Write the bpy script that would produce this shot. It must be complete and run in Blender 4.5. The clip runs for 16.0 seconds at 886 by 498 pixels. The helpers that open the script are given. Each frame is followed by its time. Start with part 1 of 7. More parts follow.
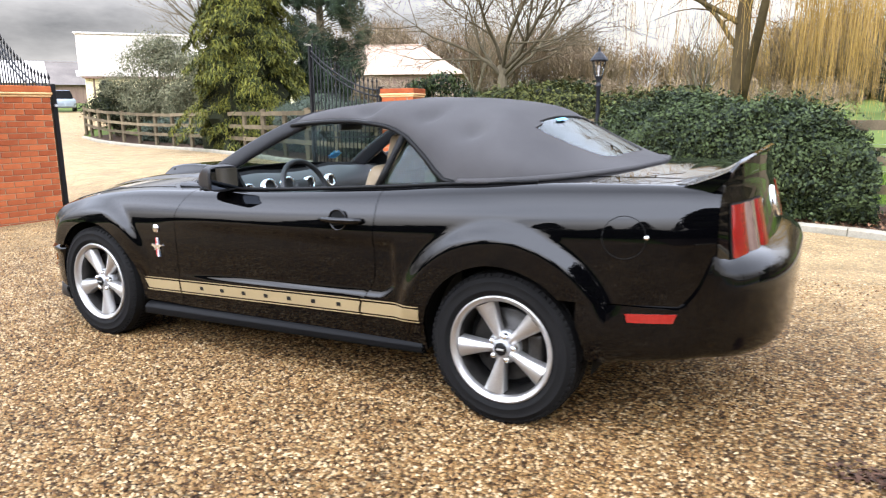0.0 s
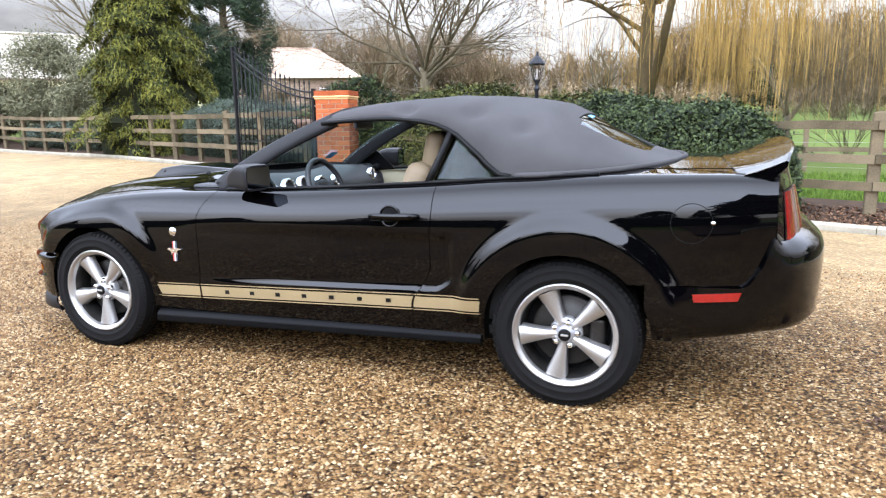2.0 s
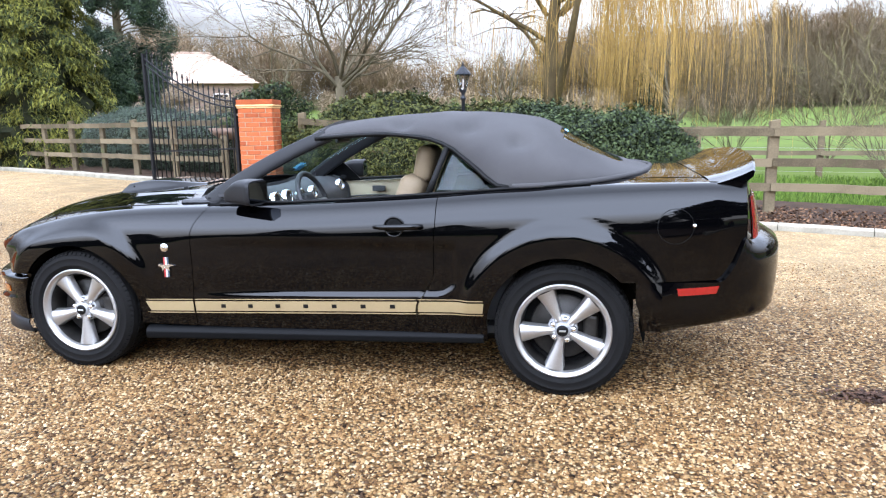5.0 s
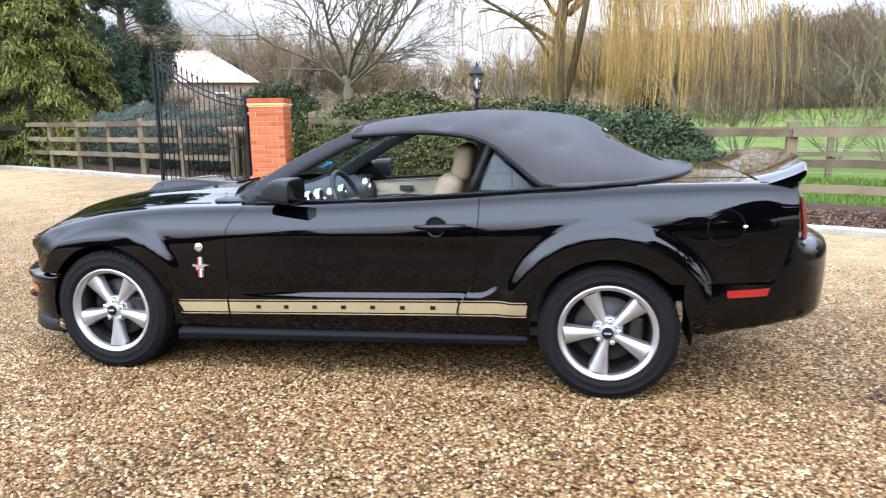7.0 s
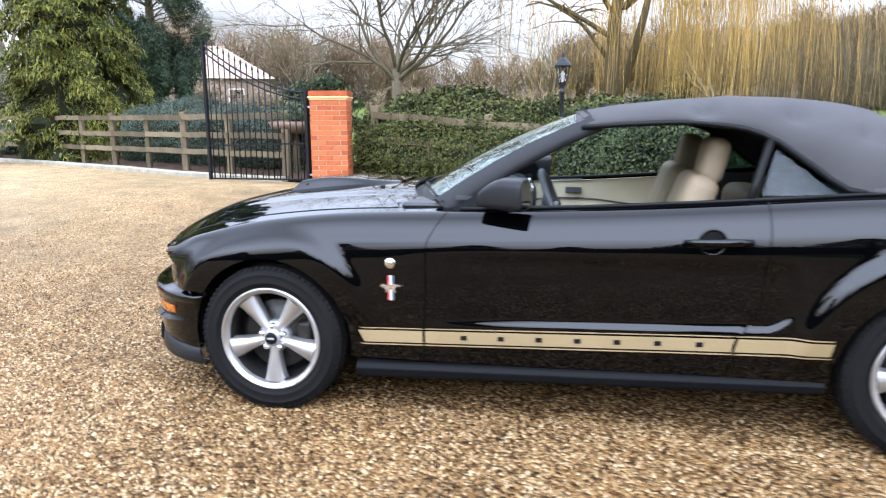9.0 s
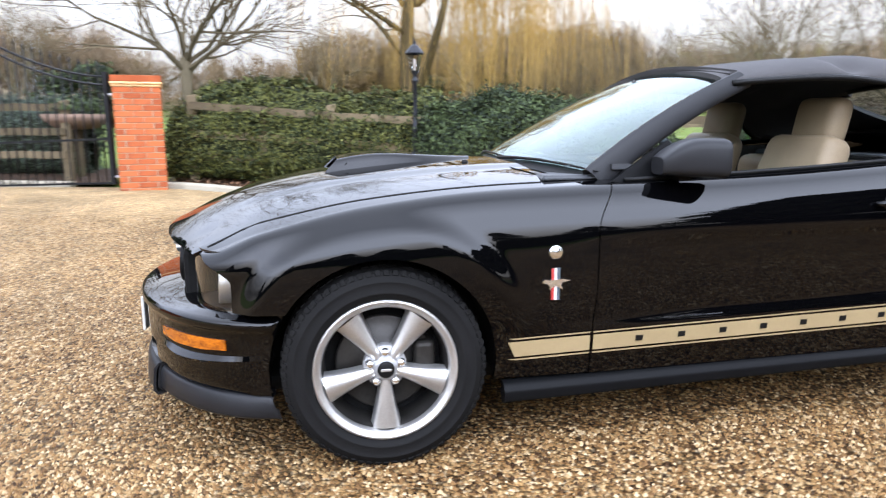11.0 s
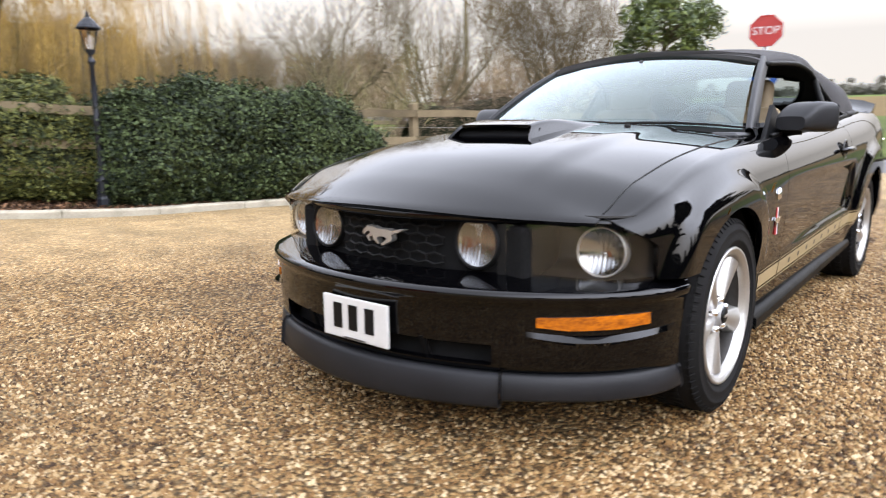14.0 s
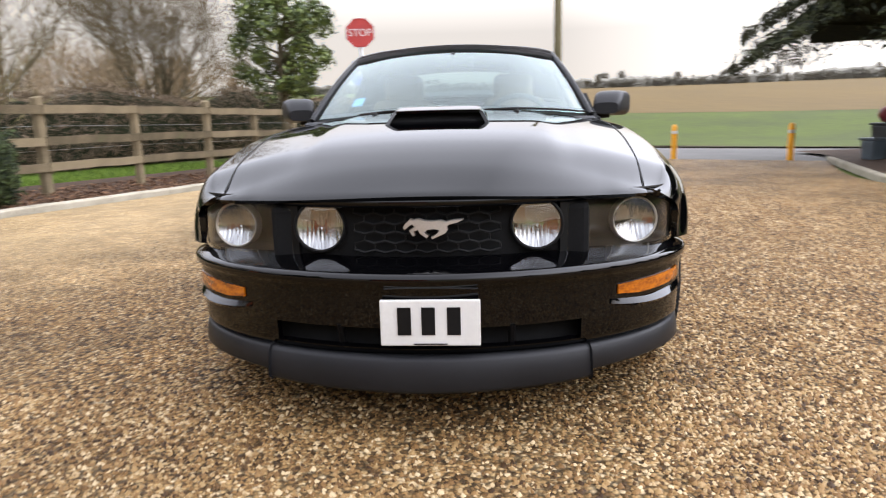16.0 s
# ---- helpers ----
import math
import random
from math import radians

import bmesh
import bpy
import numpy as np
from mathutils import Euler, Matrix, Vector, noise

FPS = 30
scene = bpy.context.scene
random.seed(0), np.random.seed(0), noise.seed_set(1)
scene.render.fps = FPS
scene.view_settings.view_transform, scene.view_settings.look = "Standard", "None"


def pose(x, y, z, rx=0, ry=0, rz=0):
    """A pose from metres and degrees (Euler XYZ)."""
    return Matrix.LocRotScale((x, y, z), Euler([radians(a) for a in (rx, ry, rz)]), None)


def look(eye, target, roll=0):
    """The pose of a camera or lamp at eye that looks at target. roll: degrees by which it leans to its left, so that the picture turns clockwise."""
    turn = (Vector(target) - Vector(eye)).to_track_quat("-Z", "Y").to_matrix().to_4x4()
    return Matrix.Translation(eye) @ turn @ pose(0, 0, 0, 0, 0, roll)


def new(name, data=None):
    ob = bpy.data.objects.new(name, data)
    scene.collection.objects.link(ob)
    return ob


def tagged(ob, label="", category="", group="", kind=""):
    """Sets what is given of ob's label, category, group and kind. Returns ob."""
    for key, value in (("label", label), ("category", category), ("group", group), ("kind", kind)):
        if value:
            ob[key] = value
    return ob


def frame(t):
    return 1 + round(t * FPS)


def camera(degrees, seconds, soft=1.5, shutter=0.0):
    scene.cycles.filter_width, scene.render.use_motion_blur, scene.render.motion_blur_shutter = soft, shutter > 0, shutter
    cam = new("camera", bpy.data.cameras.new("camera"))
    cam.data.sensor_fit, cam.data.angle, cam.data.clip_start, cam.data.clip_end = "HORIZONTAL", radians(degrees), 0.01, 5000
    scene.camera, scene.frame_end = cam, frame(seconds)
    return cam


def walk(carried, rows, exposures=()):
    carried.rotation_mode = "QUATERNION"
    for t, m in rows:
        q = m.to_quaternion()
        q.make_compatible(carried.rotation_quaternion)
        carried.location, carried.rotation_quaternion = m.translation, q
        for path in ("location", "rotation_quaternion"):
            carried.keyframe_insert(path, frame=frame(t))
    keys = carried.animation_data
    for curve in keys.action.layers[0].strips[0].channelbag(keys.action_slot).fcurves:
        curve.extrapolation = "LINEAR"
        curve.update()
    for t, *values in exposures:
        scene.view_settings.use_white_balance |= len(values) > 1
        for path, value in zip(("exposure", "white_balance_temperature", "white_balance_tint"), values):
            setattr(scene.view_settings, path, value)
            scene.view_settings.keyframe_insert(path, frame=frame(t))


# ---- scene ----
cam = camera(65.6, 16.0, soft=1.2, shutter=0.6)
METRES, EYE, TILT, LEAN, TURN = 8.93, 1.34, 0.0, 0.0, 29.81
OX, OY = 2.560, -3.447
ROWS = [
    (0.0, 0.0, 0.0, 0.0, -0.12, -11.19, 0.62),
    (0.5, -0.0238, 0.0067, -0.0024, -0.44, -11.22, 0.5),
    (1.0, -0.0445, 0.0094, -0.0044, -1.66, -11.01, 0.73),
    (1.5, -0.0651, 0.0003, -0.0036, -6.18, -10.76, 0.59),
    (2.0, -0.0846, -0.0028, -0.0029, -9.1, -10.94, 0.71),
    (2.5, -0.1071, 0.0077, -0.0027, -9.8, -11.03, 0.57),
    (3.0, -0.1256, 0.0088, -0.003, -10.52, -10.7, 0.75),
    (3.5, -0.1392, -0.0052, 0.0014, -16.16, -10.53, 0.97),
    (4.0, -0.1433, -0.0107, 0.0037, -17.56, -10.69, 1.04),
    (6.5, -0.1561, -0.0075, 0.0039, -18.11, -10.57, 0.83),
    (7.0, -0.1671, 0.0012, 0.0032, -17.9, -10.64, 0.75),
    (7.5, -0.1802, 0.0242, 0.0014, -17.66, -10.86, 0.51),
    (8.0, -0.1969, 0.0521, 0.0026, -17.48, -10.75, 0.38),
    (8.5, -0.2263, 0.0822, 0.001, -17.41, -10.7, 0.08),
    (9.0, -0.2564, 0.117, -0.0022, -17.64, -10.69, 0.19),
    (9.5, -0.2838, 0.1536, -0.0067, -20.0, -10.5, 0.19),
    (12.0, -0.4372, 0.3437, -0.0292, -54.03, -10.18, 0.34),
    (12.5, -0.4658, 0.3853, -0.0301, -59.97, -10.18, 0.35),
    (13.0, -0.4874, 0.4239, -0.0318, -65.43, -10.39, 0.69),
    (13.5, -0.497, 0.4742, -0.0381, -72.32, -10.51, 0.59),
    (14.0, -0.5122, 0.5267, -0.0383, -79.86, -10.26, 0.47),
    (14.5, -0.5178, 0.5782, -0.0405, -87.82, -10.61, 0.74),
    (15.0, -0.5128, 0.6247, -0.0395, -96.55, -10.7, 1.12),
    (15.5, -0.5006, 0.6635, -0.0403, -106.78, -10.86, 1.29),
    (16.0, -0.4796, 0.6896, -0.0406, -115.65, -11.05, 1.41),
]
walk(cam, [(t, pose(OX, OY, EYE, TILT, LEAN, TURN) @ pose(METRES * x, METRES * y, METRES * z, 90 + pitch, roll, yaw)) for t, x, y, z, yaw, pitch, roll in ROWS], [(0.0, -0.10, 8700, 17), (4.0, -0.02, 7700, 16), (9.5, -0.06, 7700, 16), (12.5, -0.20, 8900, 18), (14.5, -0.38, 9300, 18), (16.0, -0.48, 9500, 19)])


# ---- light ----
world = bpy.data.worlds.new("world")
scene.world = world
world.use_nodes = True
SUN_EL, SUN_AZ = 38.0, 215.0


def build_sky():
    nt = world.node_tree
    n, l = nt.nodes, nt.links
    n.clear()
    sky = n.new("ShaderNodeTexSky")
    sky.sky_type, sky.sun_disc = "NISHITA", False
    sky.sun_elevation, sky.sun_rotation = radians(SUN_EL), radians(SUN_AZ)
    co = n.new("ShaderNodeTexCoord")
    sep = n.new("ShaderNodeSeparateXYZ")
    l.new(co.outputs["Generated"], sep.inputs[0])
    flat = n.new("ShaderNodeMapping")
    flat.inputs["Scale"].default_value = (1.0, 1.0, 3.2)
    l.new(co.outputs["Generated"], flat.inputs[0])
    big = n.new("ShaderNodeTexNoise")
    big.inputs["Scale"].default_value, big.inputs["Detail"].default_value = 2.1, 7
    big.inputs["Roughness"].default_value = 0.58
    l.new(flat.outputs[0], big.inputs["Vector"])
    tint = n.new("ShaderNodeValToRGB")
    e = tint.color_ramp.elements
    e[0].position, e[0].color = 0.14, (0.17, 0.21, 0.28, 1)
    e[1].position, e[1].color = 0.45, (0.68, 0.81, 1.0, 1)
    east = n.new("ShaderNodeMath")
    east.operation = "MULTIPLY_ADD"
    l.new(sep.outputs[0], east.inputs[0])
    east.inputs[1].default_value = 0.28
    l.new(big.outputs["Fac"], east.inputs[2])
    l.new(east.outputs[0], tint.inputs[0])
    bright = n.new("ShaderNodeVectorMath")
    bright.operation = "SCALE"
    # thinner cloud towards the sun's side and overhead
    south = n.new("ShaderNodeMapRange")
    south.inputs["From Min"].default_value, south.inputs["From Max"].default_value = -0.10, -0.65
    south.inputs["To Min"].default_value, south.inputs["To Max"].default_value = 15.0, 40.0
    l.new(sep.outputs[1], south.inputs["Value"])
    over = n.new("ShaderNodeMapRange")
    over.inputs["From Min"].default_value, over.inputs["From Max"].default_value = 0.11, 0.40
    over.inputs["To Min"].default_value, over.inputs["To Max"].default_value = 0.70, 3.0
    l.new(sep.outputs[2], over.inputs["Value"])
    lit = n.new("ShaderNodeMath")
    lit.operation = "MULTIPLY"
    l.new(south.outputs[0], lit.inputs[0])
    l.new(over.outputs[0], lit.inputs[1])
    l.new(lit.outputs[0], bright.inputs["Scale"])
    blue = n.new("ShaderNodeMix")
    blue.data_type = "RGBA"
    blue.inputs["B"].default_value = (0.51, 0.70, 1.06, 1)
    high = n.new("ShaderNodeMapRange")
    high.inputs["From Min"].default_value, high.inputs["From Max"].default_value = 0.13, 0.40
    high.inputs["To Max"].default_value = 0.85
    l.new(sep.outputs[2], high.inputs["Value"])
    l.new(high.outputs[0], blue.inputs["Factor"])
    l.new(tint.outputs[0], blue.inputs["A"])
    l.new(blue.outputs["Result"], bright.inputs[0])
    mix = n.new("ShaderNodeMix")
    mix.data_type = "RGBA"
    mix.inputs["Factor"].default_value = 0.9
    l.new(sky.outputs[0], mix.inputs["A"])
    l.new(bright.outputs[0], mix.inputs["B"])
    bg = n.new("ShaderNodeBackground")
    bg.inputs["Strength"].default_value = 0.14
    l.new(mix.outputs["Result"], bg.inputs[0])
    out = n.new("ShaderNodeOutputWorld")
    l.new(bg.outputs[0], out.inputs[0])


build_sky()
sun = new("sun", bpy.data.lights.new("sun", "SUN"))
sun.data.energy, sun.data.angle, sun.data.color = 0.12, radians(130), (1.0, 0.93, 0.84)
sun.matrix_world = look((0, 0, 0), (-math.sin(radians(SUN_AZ)) * math.cos(radians(SUN_EL)), -math.cos(radians(SUN_AZ)) * math.cos(radians(SUN_EL)), -math.sin(radians(SUN_EL))))


# ---- materials ----
def mat(name, c1, c2=None, rough=0.6, metal=0.0, scale=6.0, bump=0.0, bscale=80.0, island=0.0, obj=0.0, coat=0.0, spec=0.5, stretch=(1, 1, 1), rvar=0.08, dirt=None, trans=0.0, coat_ior=1.5):
    """A surface with large stains, fine grain, relief, and variation between pieces."""
    m = bpy.data.materials.new(name)
    m.use_nodes = True
    nt = m.node_tree
    n, l = nt.nodes, nt.links
    p = n["Principled BSDF"]
    p.inputs["Metallic"].default_value = metal
    p.inputs["Specular IOR Level"].default_value = min(spec, 0.12) if rough >= 0.8 else spec
    p.inputs["Coat Weight"].default_value = coat
    p.inputs["Coat Roughness"].default_value = 0.02
    p.inputs["Coat IOR"].default_value = coat_ior
    c2 = c2 or tuple(v * 0.75 for v in c1)
    co = n.new("ShaderNodeTexCoord")
    mp = n.new("ShaderNodeMapping")
    mp.inputs["Scale"].default_value = stretch
    l.new(co.outputs["Object"], mp.inputs[0])
    a = n.new("ShaderNodeTexNoise")
    a.inputs["Scale"].default_value, a.inputs["Detail"].default_value = scale, 5
    b = n.new("ShaderNodeTexNoise")
    b.inputs["Scale"].default_value, b.inputs["Detail"].default_value = bscale, 3
    l.new(mp.outputs[0], a.inputs["Vector"])
    l.new(mp.outputs[0], b.inputs["Vector"])
    add = n.new("ShaderNodeMath")
    add.operation = "MULTIPLY_ADD"
    l.new(a.outputs["Fac"], add.inputs[0])
    add.inputs[1].default_value = 0.65
    half = n.new("ShaderNodeMath")
    half.operation = "MULTIPLY"
    half.inputs[1].default_value = 0.35
    l.new(b.outputs["Fac"], half.inputs[0])
    l.new(half.outputs[0], add.inputs[2])
    last = add.outputs[0]
    for amount, node, sock in ((island, "ShaderNodeNewGeometry", "Random Per Island"), (obj, "ShaderNodeObjectInfo", "Random")):
        if amount:
            r = n.new(node)
            k = n.new("ShaderNodeMath")
            k.operation = "MULTIPLY_ADD"
            sub = n.new("ShaderNodeMath")
            sub.operation = "SUBTRACT"
            sub.inputs[1].default_value = 0.5
            l.new(r.outputs[sock], sub.inputs[0])
            l.new(sub.outputs[0], k.inputs[0])
            k.inputs[1].default_value = amount
            l.new(last, k.inputs[2])
            last = k.outputs[0]
    ramp = n.new("ShaderNodeValToRGB")
    e = ramp.color_ramp.elements
    e[0].position, e[0].color = 0.32, (*c2, 1)
    e[1].position, e[1].color = 0.68, (*c1, 1)
    if dirt:
        x = ramp.color_ramp.elements.new(0.2)
        x.color = (*dirt, 1)
    l.new(last, ramp.inputs[0])
    l.new(ramp.outputs[0], p.inputs["Base Color"])
    rr = n.new("ShaderNodeMapRange")
    rr.inputs["To Min"].default_value, rr.inputs["To Max"].default_value = max(0.0, rough - rvar), min(1.0, rough + rvar)
    l.new(a.outputs["Fac"], rr.inputs["Value"])
    l.new(rr.outputs[0], p.inputs["Roughness"])
    if bump:
        bp = n.new("ShaderNodeBump")
        bp.inputs["Strength"].default_value, bp.inputs["Distance"].default_value = bump, 0.01
        l.new(add.outputs[0], bp.inputs["Height"])
        l.new(bp.outputs[0], p.inputs["Normal"])
    if trans:
        p.inputs["Transmission Weight"].default_value = trans
    return m


def glass(name, tint, rough=0.0, base=0.11, sheen=(1, 1, 1)):
    m = bpy.data.materials.new(name)
    m.use_nodes = True
    n, l = m.node_tree.nodes, m.node_tree.links
    n.remove(n["Principled BSDF"])
    t = n.new("ShaderNodeBsdfTransparent")
    t.inputs[0].default_value = (*tint, 1)
    g = n.new("ShaderNodeBsdfGlossy")
    g.inputs["Roughness"].default_value = rough
    g.inputs["Color"].default_value = (*sheen, 1)
    f = n.new("ShaderNodeLayerWeight")
    f.inputs[0].default_value = 0.5
    up = n.new("ShaderNodeMath")
    up.operation = "POWER"
    up.inputs[1].default_value = 3.9
    l.new(f.outputs["Facing"], up.inputs[0])
    k = n.new("ShaderNodeMath")
    k.operation = "MULTIPLY_ADD"
    k.inputs[1].default_value, k.inputs[2].default_value = 0.99 - base, base
    l.new(up.outputs[0], k.inputs[0])
    mx = n.new("ShaderNodeMixShader")
    l.new(k.outputs[0], mx.inputs[0])
    l.new(t.outputs[0], mx.inputs[1])
    l.new(g.outputs[0], mx.inputs[2])
    l.new(mx.outputs[0], n["Material Output"].inputs[0])
    return m


def dark_patch(n, l, co):
    """Darker gravel round one spot, made ragged by noise: a factor, lowest inside the patch."""
    d = n.new("ShaderNodeVectorMath")
    d.operation = "DISTANCE"
    d.inputs[1].default_value = (-3.3, 1.0, 0.0)
    l.new(co.outputs["Object"], d.inputs[0])
    q = n.new("ShaderNodeTexNoise")
    q.inputs["Scale"].default_value, q.inputs["Detail"].default_value = 1.1, 6
    l.new(co.outputs["Object"], q.inputs["Vector"])
    a = n.new("ShaderNodeMath")
    a.operation = "MULTIPLY_ADD"
    a.inputs[1].default_value = 2.6
    l.new(q.outputs["Fac"], a.inputs[0])
    l.new(d.outputs["Value"], a.inputs[2])
    r = n.new("ShaderNodeMapRange")
    r.inputs["From Min"].default_value, r.inputs["From Max"].default_value = 1.6, 3.5
    r.inputs["To Min"].default_value, r.inputs["To Max"].default_value = 0.80, 1.05
    l.new(a.outputs[0], r.inputs["Value"])
    return r.outputs[0]


def gravel_material():
    """Rounded golden shingle: a cell a stone, each with its own colour, and damp patches."""
    m = bpy.data.materials.new("gravel")
    m.use_nodes = True
    n, l = m.node_tree.nodes, m.node_tree.links
    p = n["Principled BSDF"]
    co = n.new("ShaderNodeTexCoord")
    v = n.new("ShaderNodeTexVoronoi")
    v.inputs["Scale"].default_value = 62
    l.new(co.outputs["Object"], v.inputs["Vector"])
    sep = n.new("ShaderNodeSeparateColor")
    l.new(v.outputs["Color"], sep.inputs[0])
    ramp = n.new("ShaderNodeValToRGB")
    stones = ((0.0, (0.01722, 0.00716, 0.003395)), (0.15, (0.08782, 0.03978, 0.01358)), (0.38, (0.1911, 0.09626, 0.03546)), (0.62, (0.2712, 0.1512, 0.06112)), (0.84, (0.3487, 0.2228, 0.1056)), (1.0, (0.4563, 0.3341, 0.2037)))
    e = ramp.color_ramp.elements
    e[0].color, e[1].color = (*stones[0][1], 1), (*stones[-1][1], 1)
    for at, c in stones[1:-1]:
        e.new(at).color = (*c, 1)
    l.new(sep.outputs[0], ramp.inputs[0])
    big = n.new("ShaderNodeTexNoise")
    big.inputs["Scale"].default_value, big.inputs["Detail"].default_value = 0.75, 7
    l.new(co.outputs["Object"], big.inputs["Vector"])
    wet = n.new("ShaderNodeMapRange")
    wet.inputs["From Min"].default_value, wet.inputs["From Max"].default_value = 0.35, 0.62
    wet.inputs["To Min"].default_value, wet.inputs["To Max"].default_value = 0.70, 1.20
    l.new(big.outputs["Fac"], wet.inputs["Value"])
    # shade between the stones, painted as darker colour towards each cell's edge
    gap_shade = n.new("ShaderNodeMapRange")
    gap_shade.inputs["From Min"].default_value, gap_shade.inputs["From Max"].default_value = 0.35, 0.75
    gap_shade.inputs["To Min"].default_value, gap_shade.inputs["To Max"].default_value = 1.0, 0.25
    l.new(v.outputs["Distance"], gap_shade.inputs["Value"])
    k = n.new("ShaderNodeMath")
    k.operation = "MULTIPLY"
    l.new(wet.outputs[0], k.inputs[0])
    l.new(gap_shade.outputs[0], k.inputs[1])
    # towards the gateway the colour mixes towards one flat pale tone
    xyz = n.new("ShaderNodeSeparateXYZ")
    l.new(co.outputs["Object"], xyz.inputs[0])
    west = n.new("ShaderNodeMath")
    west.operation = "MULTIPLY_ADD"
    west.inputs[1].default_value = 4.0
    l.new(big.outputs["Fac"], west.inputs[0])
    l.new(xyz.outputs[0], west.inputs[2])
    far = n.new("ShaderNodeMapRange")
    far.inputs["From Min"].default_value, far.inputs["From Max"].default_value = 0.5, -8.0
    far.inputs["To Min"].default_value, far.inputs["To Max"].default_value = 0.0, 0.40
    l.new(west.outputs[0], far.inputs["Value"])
    # and towards the kerb side, by a smaller share
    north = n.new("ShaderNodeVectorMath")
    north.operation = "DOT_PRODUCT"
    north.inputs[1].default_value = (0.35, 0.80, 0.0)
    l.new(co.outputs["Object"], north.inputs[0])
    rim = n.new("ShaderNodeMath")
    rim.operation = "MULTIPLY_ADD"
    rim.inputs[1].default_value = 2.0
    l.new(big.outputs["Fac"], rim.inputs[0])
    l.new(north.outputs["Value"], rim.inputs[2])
    kerb_pale = n.new("ShaderNodeMapRange")
    kerb_pale.inputs["From Min"].default_value, kerb_pale.inputs["From Max"].default_value = 2.2, 4.4
    kerb_pale.inputs["To Min"].default_value, kerb_pale.inputs["To Max"].default_value = 0.0, 0.34
    l.new(rim.outputs[0], kerb_pale.inputs["Value"])
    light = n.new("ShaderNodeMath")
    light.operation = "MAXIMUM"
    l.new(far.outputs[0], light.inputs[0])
    l.new(kerb_pale.outputs[0], light.inputs[1])
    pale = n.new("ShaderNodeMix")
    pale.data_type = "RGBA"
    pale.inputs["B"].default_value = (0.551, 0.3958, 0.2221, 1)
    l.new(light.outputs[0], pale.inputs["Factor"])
    sc = n.new("ShaderNodeVectorMath")
    sc.operation = "SCALE"
    l.new(ramp.outputs[0], sc.inputs[0])
    l.new(k.outputs[0], sc.inputs["Scale"])
    # stone colour scaled down inside the dark patch
    worn = n.new("ShaderNodeVectorMath")
    worn.operation = "SCALE"
    l.new(sc.outputs[0], worn.inputs[0])
    l.new(dark_patch(n, l, co), worn.inputs["Scale"])
    l.new(worn.outputs[0], pale.inputs["A"])
    # scuffed and raked patches
    raked = n.new("ShaderNodeTexNoise")
    raked.inputs["Scale"].default_value, raked.inputs["Detail"].default_value = 2.8, 8
    raked.inputs["Roughness"].default_value = 0.65
    l.new(co.outputs["Object"], raked.inputs["Vector"])
    patch = n.new("ShaderNodeMapRange")
    patch.inputs["From Min"].default_value, patch.inputs["From Max"].default_value = 0.34, 0.64
    patch.inputs["To Min"].default_value, patch.inputs["To Max"].default_value = 0.74, 1.18
    l.new(raked.outputs["Fac"], patch.inputs["Value"])
    scuffed = n.new("ShaderNodeVectorMath")
    scuffed.operation = "SCALE"
    l.new(pale.outputs["Result"], scuffed.inputs[0])
    l.new(patch.outputs[0], scuffed.inputs["Scale"])
    l.new(scuffed.outputs[0], p.inputs["Base Color"])
    p.inputs["Roughness"].default_value = 0.6
    p.inputs["Specular IOR Level"].default_value = 0.08
    inv = n.new("ShaderNodeMath")
    inv.operation = "SUBTRACT"
    inv.inputs[0].default_value = 1.0
    l.new(v.outputs["Distance"], inv.inputs[1])
    bp = n.new("ShaderNodeBump")
    bp.inputs["Strength"].default_value, bp.inputs["Distance"].default_value = 0.9, 0.014
    l.new(inv.outputs[0], bp.inputs["Height"])
    l.new(bp.outputs[0], p.inputs["Normal"])
    return m


def pebble_material():
    m = mat("pebbles", (0.5, 0.4, 0.25), (0.2, 0.13, 0.06), rough=0.5, island=1.0, scale=4, bscale=300, spec=0.12)
    ramp = [x for x in m.node_tree.nodes if x.bl_idname == "ShaderNodeValToRGB"][0]
    e = ramp.color_ramp.elements
    e[0].position, e[0].color = 0.05, (0.03444, 0.01671, 0.007546, 1)
    e[1].position, e[1].color = 0.98, (0.4219, 0.3103, 0.1849, 1)
    e.new(0.3).color = (0.1507, 0.07558, 0.02868, 1)
    e.new(0.52).color = (0.1894, 0.101, 0.04075, 1)
    n, l = m.node_tree.nodes, m.node_tree.links
    # the same dark patch over the loose stones
    worn = n.new("ShaderNodeVectorMath")
    worn.operation = "SCALE"
    l.new(ramp.outputs[0], worn.inputs[0])
    l.new(dark_patch(n, l, [x for x in n if x.bl_idname == "ShaderNodeTexCoord"][0]), worn.inputs["Scale"])
    l.new(worn.outputs[0], n["Principled BSDF"].inputs["Base Color"])
    e.new(0.74).color = (0.2626, 0.1591, 0.07093, 1)
    return m


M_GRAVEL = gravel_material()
M_PEBBLE = pebble_material()
M_GRASS = mat("grass", (0.098, 0.140, 0.026), (0.058, 0.080, 0.019), rough=0.9, scale=0.35, bscale=7, bump=0.5, dirt=(0.09, 0.075, 0.034), spec=0.1)
M_BLADE = mat("grass blades", (0.115, 0.180, 0.032), (0.050, 0.090, 0.018), rough=0.8, island=0.6, spec=0.1)
M_FIELD = mat("stubble field", (0.120, 0.076, 0.029), (0.086, 0.055, 0.021), rough=0.95, scale=0.05, bscale=0.8, stretch=(0.4, 1.6, 1), spec=0.1)
M_VERGE = mat("rough winter verge", (0.060, 0.084, 0.014), (0.030, 0.039, 0.010), rough=0.9, scale=0.22, bscale=2.5, bump=0.4, dirt=(0.056, 0.043, 0.022), spec=0.1)
